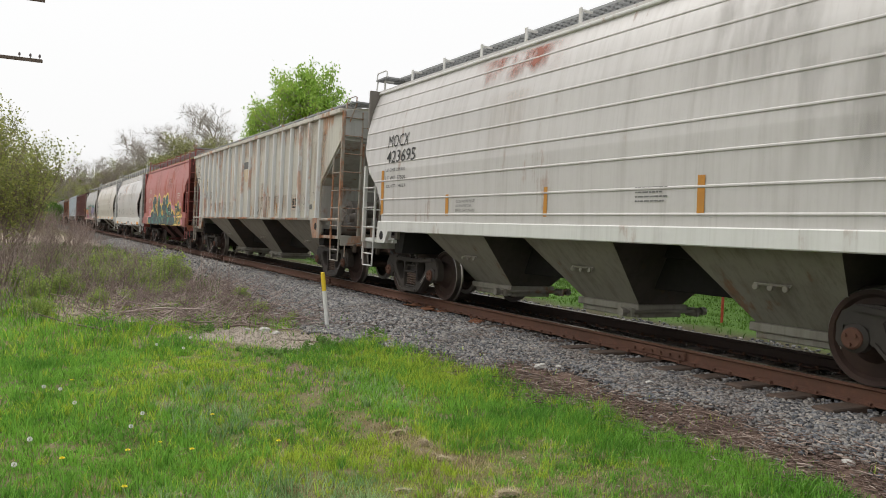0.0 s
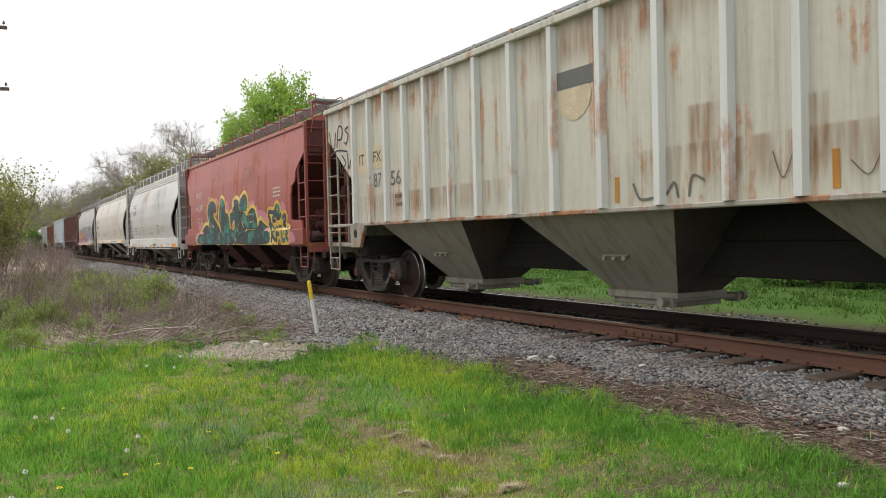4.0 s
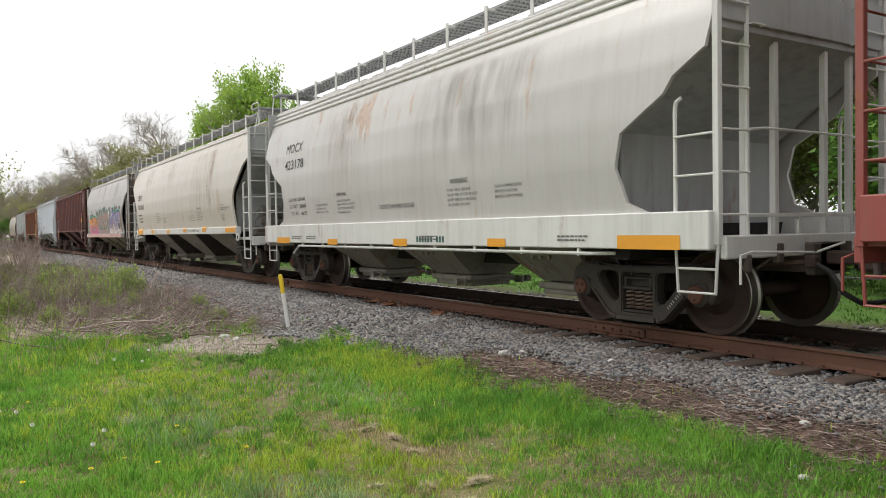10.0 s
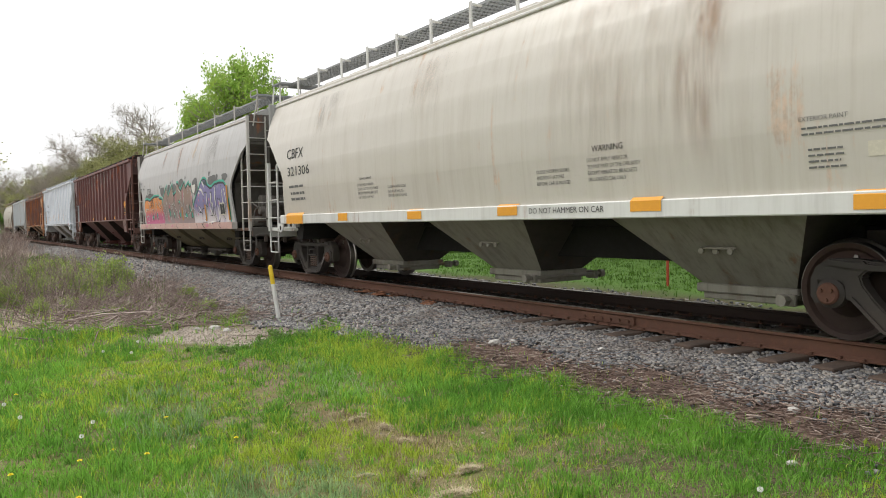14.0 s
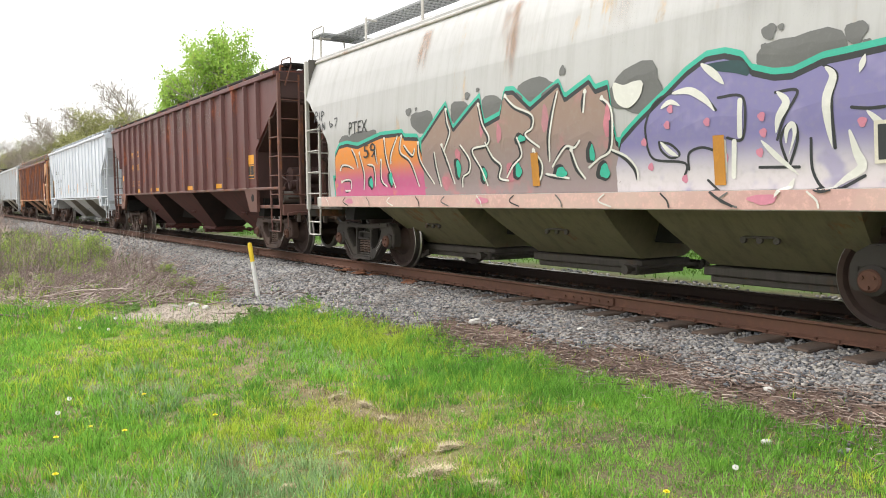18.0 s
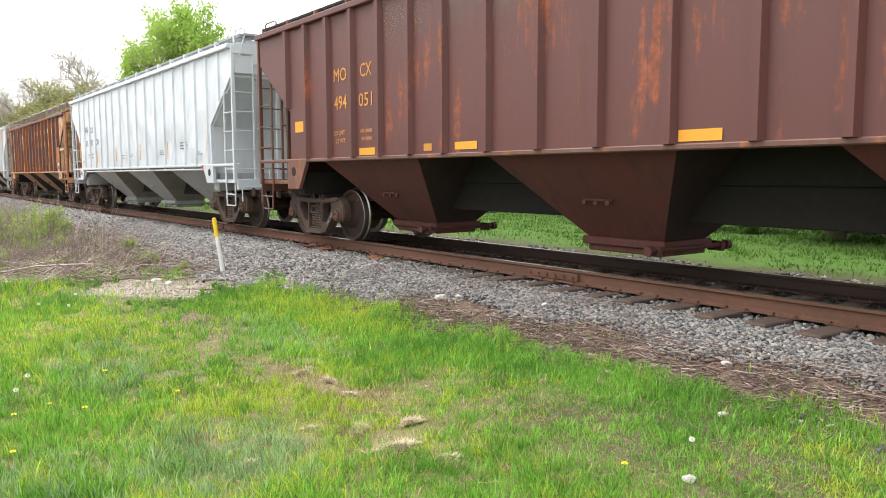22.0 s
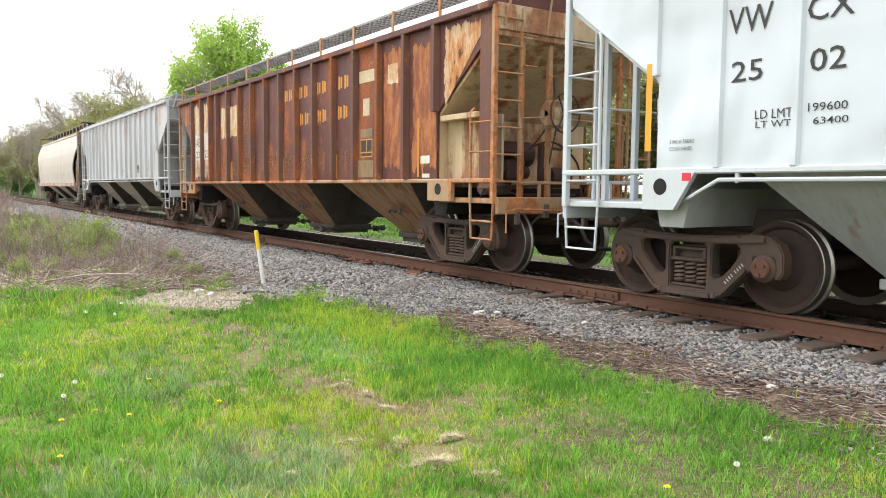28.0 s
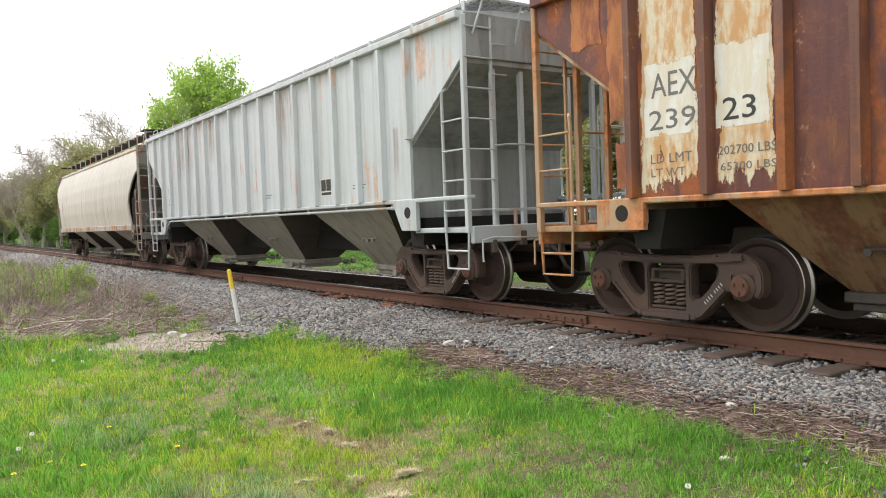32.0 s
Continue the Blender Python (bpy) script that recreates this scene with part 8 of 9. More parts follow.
spray_rose = plain("spray_rose_sill", (0.50, 0.30, 0.27), 0.6, 0, 0.6, 5.0, 0.1, (0.55, 0.42, 0.36))


def faded(name, low, high, z0, z1, spot):
    n = Nodes(name)
    z = n.axis(2)
    c = n.mix(n.ramp(z, z0, z1), low, high)
    c = n.mix(n.ramp(n.noise(n.place, 2.2, 3), 0.55, 0.7, 0.0, 0.7), c, spot)
    c = n.mix(n.ramp(n.noise(n.place, 14, 4), 0.45, 0.8, 0.0, 0.25), c, (0.3, 0.28, 0.25))
    return n.done(c, 0.6)


fill_orange = faded("spray_orange_to_pink", (0.48, 0.10, 0.22), (0.68, 0.24, 0.04), 1.45, 1.85, (0.62, 0.3, 0.05))
fill_brown = faded("spray_brown_mauve", (0.27, 0.21, 0.21), (0.28, 0.19, 0.15), 1.4, 2.2, (0.45, 0.19, 0.2))
fill_pink = plain("spray_hot_pink_mist", (0.46, 0.16, 0.2), 0.6, 0, 0.5, 3.0, 0.05, (0.30, 0.2, 0.2))
fill_purple = faded("spray_purple_to_white", (0.58, 0.53, 0.55), (0.20, 0.18, 0.36), 1.35, 1.75, (0.28, 0.25, 0.42))

def shape(key, outline, material, layer, grow=0.0, name="spray_letter"):
    """A rounded closed outline of (u, z), widened by grow, filled with spray paint."""
    off = coat(layer)
    spec, car, centre = SIDE[key]
    line = smooth_line([outline[-1]] + outline + outline[:2], 5)[5:-5]
    n = len(line)
    turn = sum(p[0] * q[1] - q[0] * p[1] for p, q in zip(line, line[1:] + line[:1]))
    out = []
    for i in range(n):
        p, q = line[(i - 2) % n], line[(i + 2) % n]
        d = Vector((q[0] - p[0], q[1] - p[1]))
        d = d.normalized() if d.length > 1e-6 else Vector((1, 0))
        k = grow if turn > 0 else -grow
        out.append((line[i][0] + d.y * k, line[i][1] - d.x * k))
    low, joint = spec.get("sill_low", spec["zb"]) + 0.005, spec["zb"] + spec.get("sill_up", 0.0)
    u0, u1 = min(p[0] for p in out), max(p[0] for p in out)
    cols = max(4, int((u1 - u0) / 0.022))
    step = (u1 - u0) / cols

    def cuts(u):
        return sorted(p[1] + (q[1] - p[1]) * (u - p[0]) / (q[0] - p[0]) for p, q in zip(out, out[1:] + out[:1]) if (p[0] <= u) != (q[0] <= u))

    me = Mesh()

    def quad(ua, ub, a0, a1, b0, b1):
        rows = max(1, int((max(a1, b1) - min(a0, b0)) / 0.14))
        vs = []
        for r in range(rows + 1):
            for u, z0, z1 in ((ua, a0, a1), (ub, b0, b1)):
                z = z0 + (z1 - z0) * r / rows
                vs.append((-(surface(spec, z) + off), u - centre, z))
        me.add(vs, [(2 * r, 2 * r + 1, 2 * r + 3, 2 * r + 2) for r in range(rows)])

    for c in range(cols):
        ua, ub = u0 + c * step, u0 + (c + 1) * step
        left, right = cuts(ua if c else ua + 1e-4), cuts(ub if c < cols - 1 else ub - 1e-4)
        if len(left) != len(right):
            left = right = cuts((ua + ub) / 2)
        for k in range(0, len(left) - 1, 2):
            for lo, hi in ((low, joint - 0.001), (joint + 0.001, 9.0)):
                q = [min(max(z, lo), hi) for z in (left[k], left[k + 1], right[k], right[k + 1])]
                if q[1] - q[0] > 1e-4 or q[3] - q[2] > 1e-4:
                    quad(ua, ub, *q)
    # neighbouring strips share their corners
    seen, order = {}, []
    for p in me.v:
        key_at = (round(p[1], 3), round(p[2], 3))
        order.append(seen.setdefault(key_at, len(seen)))
    first = {}
    for p, k in zip(me.v, order):
        first.setdefault(k, p)
    faces = []
    for f in me.f:
        ring = list(dict.fromkeys(order[i] for i in f))
        if len(ring) > 2:
            faces.append(tuple(ring))
    return part(name, Mesh().add([first[k] for k in range(len(first))], faces), material, car)


def clouded(name, colours):
    """Spray paint in soft clouds of a few colours."""
    n = Nodes(name)
    c = colours[0]
    for i, other in enumerate(colours[1:]):
        c = n.mix(n.ramp(n.noise(n.scaled((1, 1, 1), (0, 5.3 * i + 1.7, 2.1 * i)), 1.6, 3, 0.5), 0.47, 0.58), c, other)
    c = n.mix(n.ramp(n.noise(n.place, 18, 4), 0.45, 0.8, 0.0, 0.25), c, (0.12, 0.12, 0.11))
    return n.done(c, 0.5)


spray_cloud = clouded("spray_teal_clouds", [(0.02, 0.19, 0.15), (0.01, 0.035, 0.045), (0.025, 0.27, 0.19), (0.012, 0.06, 0.10), (0.01, 0.025, 0.03)])
spray_dark = clouded("spray_dark_clouds", [(0.014, 0.04, 0.045), (0.02, 0.15, 0.13)])
yellow_clouds = clouded("spray_yellow_clouds", [(0.68, 0.47, 0.03), (0.62, 0.36, 0.04), (0.75, 0.60, 0.16)])

# car with rounded yellow and teal letters
K = "c"
for u, z, ru, rz in ((44.3, 1.62, 0.5, 0.2), (40.85, 2.2, 0.32, 0.2), (38.2, 2.18, 0.4, 0.1), (37.4, 1.85, 0.32, 0.16), (37.1, 1.75, 0.42, 0.2), (36.75, 1.6, 0.3, 0.2), (35.45, 1.98, 0.2, 0.14), (35.3, 1.75, 0.2, 0.14), (34.75, 1.22, 0.28, 0.14), (42.2, 2.42, 0.3, 0.16), (44.9, 1.3, 0.25, 0.2), (37.7, 2.02, 0.14, 0.1)):
    blot(K, u, z, ru, rz, spray_pink, 0)
LETTERS = [
    [(42.68, 2.47), (42.27, 2.35), (42.18, 2.13), (42.48, 2.12), (42.56, 1.97), (42.18, 1.73), (41.8, 1.49), (41.76, 1.1), (44.59, 1.1), (44.58, 1.39), (44.18, 1.51), (43.95, 1.62), (43.58, 1.7), (42.98, 1.56), (42.73, 1.52), (43.08, 1.71), (43.32, 2.02), (43.3, 2.28), (43.04, 2.44)],
    [(41.52, 2.51), (41.12, 2.35), (41.09, 2.09), (41.2, 1.93), (40.91, 2.02), (40.68, 1.92), (40.64, 1.59), (40.66, 1.1), (41.70, 1.1), (41.64, 1.5), (41.77, 1.71), (41.83, 1.86), (41.71, 2.21)],
    [(40.06, 2.31), (39.81, 2.39), (39.54, 2.33), (39.45, 2.14), (39.47, 1.8), (39.68, 1.6), (39.89, 1.28), (39.95, 1.1), (40.58, 1.1), (40.54, 1.51), (40.2, 1.47), (40.0, 1.58), (39.95, 1.72), (40.08, 1.83), (40.25, 1.75), (40.35, 1.64), (40.5, 1.77), (40.45, 1.96), (40.15, 2.02), (39.99, 1.95), (40.06, 2.11)],
    [(39.36, 2.26), (39.14, 2.42), (38.84, 2.49), (38.61, 2.35), (38.59, 2.17), (38.75, 2.03), (39.02, 2.05), (39.19, 1.88), (39.24, 1.69), (39.07, 1.52), (38.86, 1.49), (39.04, 1.39), (39.39, 1.29), (39.62, 1.1), (39.88, 1.1), (39.69, 1.47), (39.44, 1.76)],
    [(39.14, 1.93), (38.95, 1.98), (38.66, 1.84), (38.47, 1.95), (38.2, 2.04), (37.92, 2.03), (37.76, 1.85), (37.7, 1.64), (37.71, 1.5), (38.04, 1.5), (38.67, 1.51), (39.0, 1.56), (39.14, 1.74)],
    [(39.58, 1.1), (39.36, 1.26), (39.04, 1.36), (38.64, 1.45), (38.21, 1.45), (37.72, 1.46), (37.46, 1.66), (37.31, 1.69), (36.99, 1.57), (36.64, 1.44), (36.64, 1.1)],
]
for outline in LETTERS:
    shape(K, outline, yellow_clouds, 1, 0.13, "spray_outline")
for outline in LETTERS:
    shape(K, outline, spray_black, 2, 0.02, "spray_edge")
for outline in LETTERS:
    shape(K, outline, spray_cloud, 3, -0.012)
for u, z, ru, rz in ((43.38, 2.2, 0.05, 0.1), (42.62, 1.66, 0.06, 0.05), (41.86, 2.05, 0.05, 0.12), (40.0, 2.26, 0.05, 0.08), (39.5, 2.42, 0.08, 0.06), (39.3, 2.1, 0.04, 0.08), (40.06, 1.74, 0.04, 0.06), (38.5, 2.05, 0.08, 0.03), (37.6, 1.68, 0.05, 0.09), (39.77, 1.2, 0.05, 0.06), (41.7, 1.3, 0.03, 0.1)):
    blot(K, u, z, ru, rz, spray_cream, 4)
for u, z in ((43.03, 1.97), (39.55, 2.06), (40.52, 1.29), (37.39, 1.3), (43.97, 1.3), (38.83, 1.72), (39.55, 1.95)):
    spray(K, [(u - 0.07, z), (u + 0.07, z)], 0.014, spray_mint, 5)
    spray(K, [(u, z - 0.08), (u, z + 0.08)], 0.014, spray_mint, 5)
TAG = [
    ([(36.36, 1.9), (36.57, 1.9), (36.63, 1.82), (36.49, 1.7), (36.57, 1.58), (36.36, 1.56)], 0.09),
    ([(36.26, 1.89), (36.08, 1.88), (36.08, 1.8), (36.24, 1.77), (36.25, 1.67), (36.08, 1.67)], 0.08),
    ([(36.05, 1.94), (35.91, 2.04), (35.75, 1.98), (35.79, 1.86), (35.98, 1.88), (35.96, 1.76), (35.8, 1.73), (35.62, 1.8)], 0.1),
    ([(36.48, 1.5), (36.5, 1.2)], 0.13),
    ([(36.25, 1.48), (36.23, 1.33), (36.27, 1.16)], 0.1),
    ([(35.98, 1.48), (36.18, 1.33), (35.97, 1.17)], 0.1),
    ([(35.62, 1.47), (35.84, 1.46), (35.84, 1.16)], 0.1),
    ([(35.84, 1.32), (35.66, 1.32)], 0.09),
    ([(35.5, 1.72), (35.3, 1.78), (35.28, 1.66), (35.45, 1.58), (35.3, 1.52)], 0.09),
    ([(35.45, 1.42), (35.4, 1.18), (35.2, 1.16)], 0.09),
    ([(35.12, 1.44), (34.98, 1.38), (35.1, 1.28), (34.98, 1.17)], 0.09),
]
for points, w in TAG:
    spray(K, points, w + 0.19, yellow_clouds, 1)
for points, w in TAG:
    spray(K, points, w + 0.03, spray_black, 2)
    spray(K, points, w, spray_cloud if points[0][1] > 1.6 else spray_dark, 3)
decal(K, 38.45, 38.02, 1.68, 1.92, stencil_white, "label_frame", 5)
decal(K, 38.43, 38.24, 1.70, 1.90, spray_black, "label_plate", 6)
decal(K, 38.22, 38.04, 1.70, 1.90, spray_black, "label_plate", 6)
small_print(K, 39.62, 1.86, (0.3, 0.32, 0.26, 0.3), stencil_white, 0.03, 0.05)
small_print(K, 41.6, 1.72, (0.22, 0.25, 0.2), label_red, 0.03, 0.05)
small_print(K, 38.95, 1.74, (0.4, 0.36), label_red, 0.035, 0.05)
decal(K, 43.32, 43.07, 2.43, 2.66, stencil_white, "plate_frame", 3)
decal(K, 43.305, 43.085, 2.445, 2.645, oxide_red, "plate_field", 4)
lettering(K, "PLATE", 43.285, 2.585, 0.035, 0.18, stencil_white, 5)
lettering(K, "C", 43.225, 2.47, 0.08, 0.065, stencil_white, 5)

# car with three runs of angular letters
K = "f"


def crest(peaks):
    return lambda u: lerp(peaks, u)


ORANGE_TOP = [(87.92, 1.68), (88.06, 2.03), (88.43, 2.06), (88.5, 2.13), (89.15, 2.14), (89.28, 2.12), (89.92, 2.02), (90.08, 2.04), (90.31, 2.08), (90.61, 2.06), (90.78, 1.91), (90.85, 1.5)]
BROWN_TOP = [(84.18, 1.7), (84.28, 2.32), (84.47, 2.29), (84.56, 2.41), (84.94, 2.25), (85.05, 2.44), (85.54, 2.21), (85.86, 2.45), (86.04, 2.46), (86.11, 2.17), (86.44, 2.09), (86.55, 2.45), (87.15, 2.08), (87.33, 2.43), (87.96, 1.97)]
PURPLE_TOP = [(80.78, 1.75), (80.85, 2.1), (81.1, 2.24), (81.45, 2.26), (81.75, 2.24), (81.94, 2.23), (82.2, 2.15), (82.37, 2.16), (82.58, 2.23), (82.68, 2.36), (82.86, 2.42), (83.06, 2.42), (83.28, 2.31), (83.55, 2.12), (83.84, 1.93), (84.11, 1.73), (84.2, 1.5)]
floor_z = lambda u: 1.235
for u, z, ru, rz in ((89.9, 2.15, 0.5, 0.16), (89.5, 2.22, 0.25, 0.08), (87.95, 2.31, 0.3, 0.16), (87.0, 2.35, 0.22, 0.16), (86.29, 2.34, 0.24, 0.16), (85.46, 2.45, 0.4, 0.15), (83.9, 2.28, 0.36, 0.26), (82.13, 2.34, 0.40, 0.2), (82.43, 2.59, 0.07, 0.07), (82.32, 2.61, 0.03, 0.03), (82.47, 2.47, 0.03, 0.03), (81.68, 2.45, 0.09, 0.09), (81.59, 2.35, 0.035, 0.035), (81.0, 2.42, 0.25, 0.1), (88.31, 2.48, 0.08, 0.06), (86.83, 2.55, 0.06, 0.05), (85.0, 2.62, 0.05, 0.06), (90.4, 2.2, 0.2, 0.08), (86.6, 2.6, 0.04, 0.03), (88.1, 2.5, 0.03, 0.03)):
    blot(K, u, z, ru, rz, spray_grey, 0)
for top, a, b, fill in ((ORANGE_TOP, 90.9, 87.9, fill_orange), (BROWN_TOP, 87.96, 84.15, fill_brown), (PURPLE_TOP, 84.2, 80.76, fill_purple)):
    field(K, a + 0.05, b - 0.05, floor_z, lambda u, top=top: lerp(top, u) + 0.11, spray_mint, 1, 110)
    field(K, a, b, floor_z, lambda u, top=top: lerp(top, u) + 0.055, spray_black, 2, 110)
    field(K, a, b, floor_z, lambda u, top=top: lerp(top, u), fill, 3, 110)
shape(K, [(84.2, 2.38), (84.06, 2.34), (83.92, 2.36), (83.8, 2.34), (83.84, 2.2), (83.98, 2.1), (84.12, 2.14), (84.2, 2.25)], spray_white, 4, name="spray_blot")
for u, z, ru, rz in ((85.27, 2.1, 0.06, 0.16), (86.5, 2.1, 0.04, 0.12), (86.14, 2.0, 0.05, 0.12), (84.29, 1.98, 0.05, 0.18), (87.06, 1.76, 0.06, 0.1), (85.95, 1.5, 0.1, 0.12), (87.4, 1.4, 0.1, 0.1)):
    blot(K, u, z, ru, rz, fill_pink, 4)
EDGES = [
    [(87.3, 2.41), (87.27, 2.24), (87.21, 2.1), (87.3, 1.94), (87.36, 1.86)], [(87.62, 1.84), (87.59, 1.62), (87.52, 1.36)], [(87.42, 1.93), (87.3, 1.69), (87.18, 1.39)],
    [(86.97, 1.9), (86.79, 1.7), (86.82, 1.54), (86.97, 1.47), (87.0, 1.34)], [(86.55, 2.4), (86.47, 2.15), (86.34, 1.97), (86.39, 1.87), (86.71, 1.82), (86.55, 1.57), (86.44, 1.35)],
    [(86.42, 1.9), (86.29, 1.71), (86.13, 1.59), (86.18, 1.44), (86.01, 1.4)], [(86.0, 2.45), (85.81, 2.3), (85.5, 2.17), (85.49, 2.02), (85.62, 1.94), (85.38, 1.78)],
    [(85.78, 1.92), (85.71, 1.71), (85.89, 1.58), (86.03, 1.44)], [(85.49, 1.75), (85.36, 1.59), (85.38, 1.45), (85.46, 1.36)], [(85.05, 2.39), (85.14, 2.12), (85.2, 1.85), (85.22, 1.61)],
    [(84.61, 2.34), (84.64, 2.12)], [(84.71, 1.81), (84.8, 1.74), (84.93, 1.76), (85.08, 1.64), (85.18, 1.54)], [(84.36, 2.24), (84.24, 2.13), (84.21, 1.92), (84.26, 1.68), (84.43, 1.6), (84.59, 1.51)],
    [(85.3, 1.46), (84.92, 1.4)], [(84.85, 1.72), (84.77, 1.52), (84.66, 1.39)], [(84.23, 1.68), (84.04, 1.6), (83.92, 1.48), (83.9, 1.36)],
    [(89.02, 2.13), (88.95, 1.73), (88.79, 1.36)], [(88.62, 2.14), (88.82, 1.87), (88.86, 1.73)], [(88.5, 2.13), (88.54, 1.9), (88.28, 1.74), (88.1, 1.37)], [(88.43, 1.99), (88.21, 1.83), (88.13, 1.92)],
    [(88.03, 2.0), (87.99, 1.73), (87.69, 1.4)], [(89.32, 2.05), (89.29, 1.75)], [(90.6, 1.7), (90.51, 1.77), (90.3, 1.76), (90.11, 1.7)], [(90.12, 2.03), (90.0, 1.9), (89.95, 1.71)],
    [(90.6, 1.49), (90.41, 1.52), (90.26, 1.5), (90.27, 1.37)], [(90.5, 1.33), (90.32, 1.33)], [(89.85, 1.95), (89.75, 1.6), (89.82, 1.35)], [(89.6, 1.75), (89.4, 1.7), (89.42, 1.4)], [(89.15, 1.8), (89.2, 1.5), (89.05, 1.38)],
]
for points in EDGES:
    spray(K, [(u + 0.03, z - 0.01) for u, z in points], 0.055, spray_black, 4, True)
    spray(K, points, 0.026, spray_white, 6)
for points in EDGES[::2]:
    blot(K, points[0][0], points[0][1], 0.028, 0.028, spray_white, 7)
for u, z, ru, rz in ((87.06, 1.59, 0.05, 0.12), (85.8, 1.52, 0.06, 0.09), (85.04, 1.47, 0.09, 0.06), (84.36, 1.46, 0.07, 0.08), (86.49, 1.49, 0.05, 0.09), (84.53, 1.66, 0.04, 0.09), (85.7, 1.9, 0.08, 0.04), (88.9, 1.5, 0.05, 0.1), (89.55, 1.45, 0.06, 0.08)):
    blot(K, u + 0.03, z, ru + 0.03, rz + 0.03, spray_black, 5)
    blot(K, u, z, ru, rz, spray_mint, 6)
ROUND_BLACK = [[(83.76, 1.67), (83.77, 1.9), (83.64, 2.12), (83.37, 2.19), (83.1, 2.13), (82.94, 1.97)], [(83.61, 1.72), (83.47, 1.69), (83.37, 1.59), (83.48, 1.56), (83.59, 1.64), (83.61, 1.72)], [(83.27, 1.44), (83.26, 1.59), (83.12, 1.64), (82.99, 1.61)], [(82.92, 2.08), (82.66, 2.05), (82.67, 1.7), (82.83, 1.71)], [(82.35, 2.06), (82.15, 2.05), (82.27, 1.84), (82.34, 1.66)], [(81.94, 2.24), (81.82, 2.14), (81.86, 1.95), (81.84, 1.56)], [(82.04, 1.65), (82.03, 1.37), (81.89, 1.21), (81.61, 1.33)], [(81.7, 1.87), (81.57, 1.85), (81.45, 1.85)], [(82.26, 1.47), (82.31, 1.65), (82.25, 1.77), (82.17, 1.77), (82.16, 1.64), (82.23, 1.45)], [(82.52, 1.43), (82.15, 1.42)], [(83.34, 1.35), (83.31, 1.5), (83.67, 1.55), (83.76, 1.67)], [(83.06, 1.33), (82.88, 1.18), (82.7, 1.09)]]
ROUND_WHITE = [[(83.43, 2.18), (83.23, 2.18), (83.06, 2.08), (82.95, 1.96)], [(82.69, 2.03), (82.7, 1.72)], [(82.76, 1.67), (82.78, 1.36)], [(82.87, 1.68), (82.87, 1.41)], [(82.33, 2.06), (82.25, 1.97), (82.32, 1.84), (82.35, 1.71)], [(82.49, 1.66), (82.35, 1.52), (82.15, 1.35)], [(81.91, 2.21), (81.85, 2.13), (81.9, 1.96), (81.89, 1.74), (81.86, 1.56)], [(81.72, 1.69), (81.67, 1.52), (81.63, 1.4), (81.76, 1.31), (81.89, 1.22)], [(81.6, 2.26), (81.64, 2.13)], [(81.58, 1.83), (81.49, 1.74), (81.45, 1.7)], [(83.1, 2.41), (82.96, 2.3), (82.85, 2.19)], [(82.26, 1.63), (82.25, 1.73), (82.2, 1.78), (82.18, 1.7), (82.24, 1.52)], [(83.59, 1.72), (83.48, 1.62), (83.38, 1.57)], [(83.57, 2.05), (83.46, 2.1), (83.34, 2.05)], [(82.2, 1.32), (82.29, 1.16)]]
shape(K, [(83.05, 2.40), (82.68, 2.38), (82.6, 2.24), (82.75, 2.28), (82.95, 2.33)], spray_deep, 4, name="spray_blot")
for points in ROUND_BLACK:
    spray(K, points, 0.026, spray_black, 4)
for i, points in enumerate(ROUND_WHITE):
    spray(K, points, 0.075 if i in (0, 4, 6, 7, 10) else 0.05, spray_white, 5, i not in (1, 2, 3))
for points in ([(81.3, 2.2), (81.22, 1.9), (81.32, 1.5), (81.15, 1.32)], [(81.1, 2.15), (80.95, 1.85), (81.05, 1.5)]):
    spray(K, [(u + 0.03, z) for u, z in points], 0.03, spray_black, 4)
    spray(K, points, 0.05, spray_white, 5, True)
for u, z in ((83.46, 2.03), (83.5, 1.88), (83.04, 1.87), (82.48, 1.87), (82.47, 1.73), (82.51, 1.56), (82.86, 1.53), (81.62, 1.75), (83.8, 1.73), (83.32, 1.35), (83.73, 1.48)):
    blot(K, u, z, 0.035, 0.04, spray_pink, 5)
decal(K, 91.2, 80.2, 1.06, 1.228, spray_rose, "spray_sill", 1, 1)
for i in range(14):
    u = 91.0 - i * 0.75
    spray(K, [(u, 1.21), (u - 0.08 + 0.16 * (i % 2), 1.14), (u - 0.1, 1.08)], 0.018, (spray_white, spray_black, spray_grey)[i % 3], 3)
for u in (90.1, 86.4, 82.4):
    blot(K, u, 1.15, 0.14, 0.045, spray_pink, 2)
decal(K, 85.55, 85.42, 1.32, 1.72, reflector_dim, "reflector", 6)
decal(K, 82.98, 82.86, 1.28, 1.74, reflector_dim, "reflector", 7)
decal(K, 80.86, 80.74, 1.28, 2.2, reflector_dim, "reflector", 7)
decal(K, 81.53, 81.09, 1.42, 1.75, stencil_white, "label_frame", 6.5)
decal(K, 81.50, 81.32, 1.45, 1.72, spray_black, "label_plate", 7)
decal(K, 81.30, 81.12, 1.45, 1.72, spray_black, "label_plate", 7)
lettering(K, "PTEX", 90.24, 2.28, 0.21, 0.65, stencil_black, 2)
lettering(K, "59", 89.71, 1.85, 0.24, 0.41, stencil_black, 6)

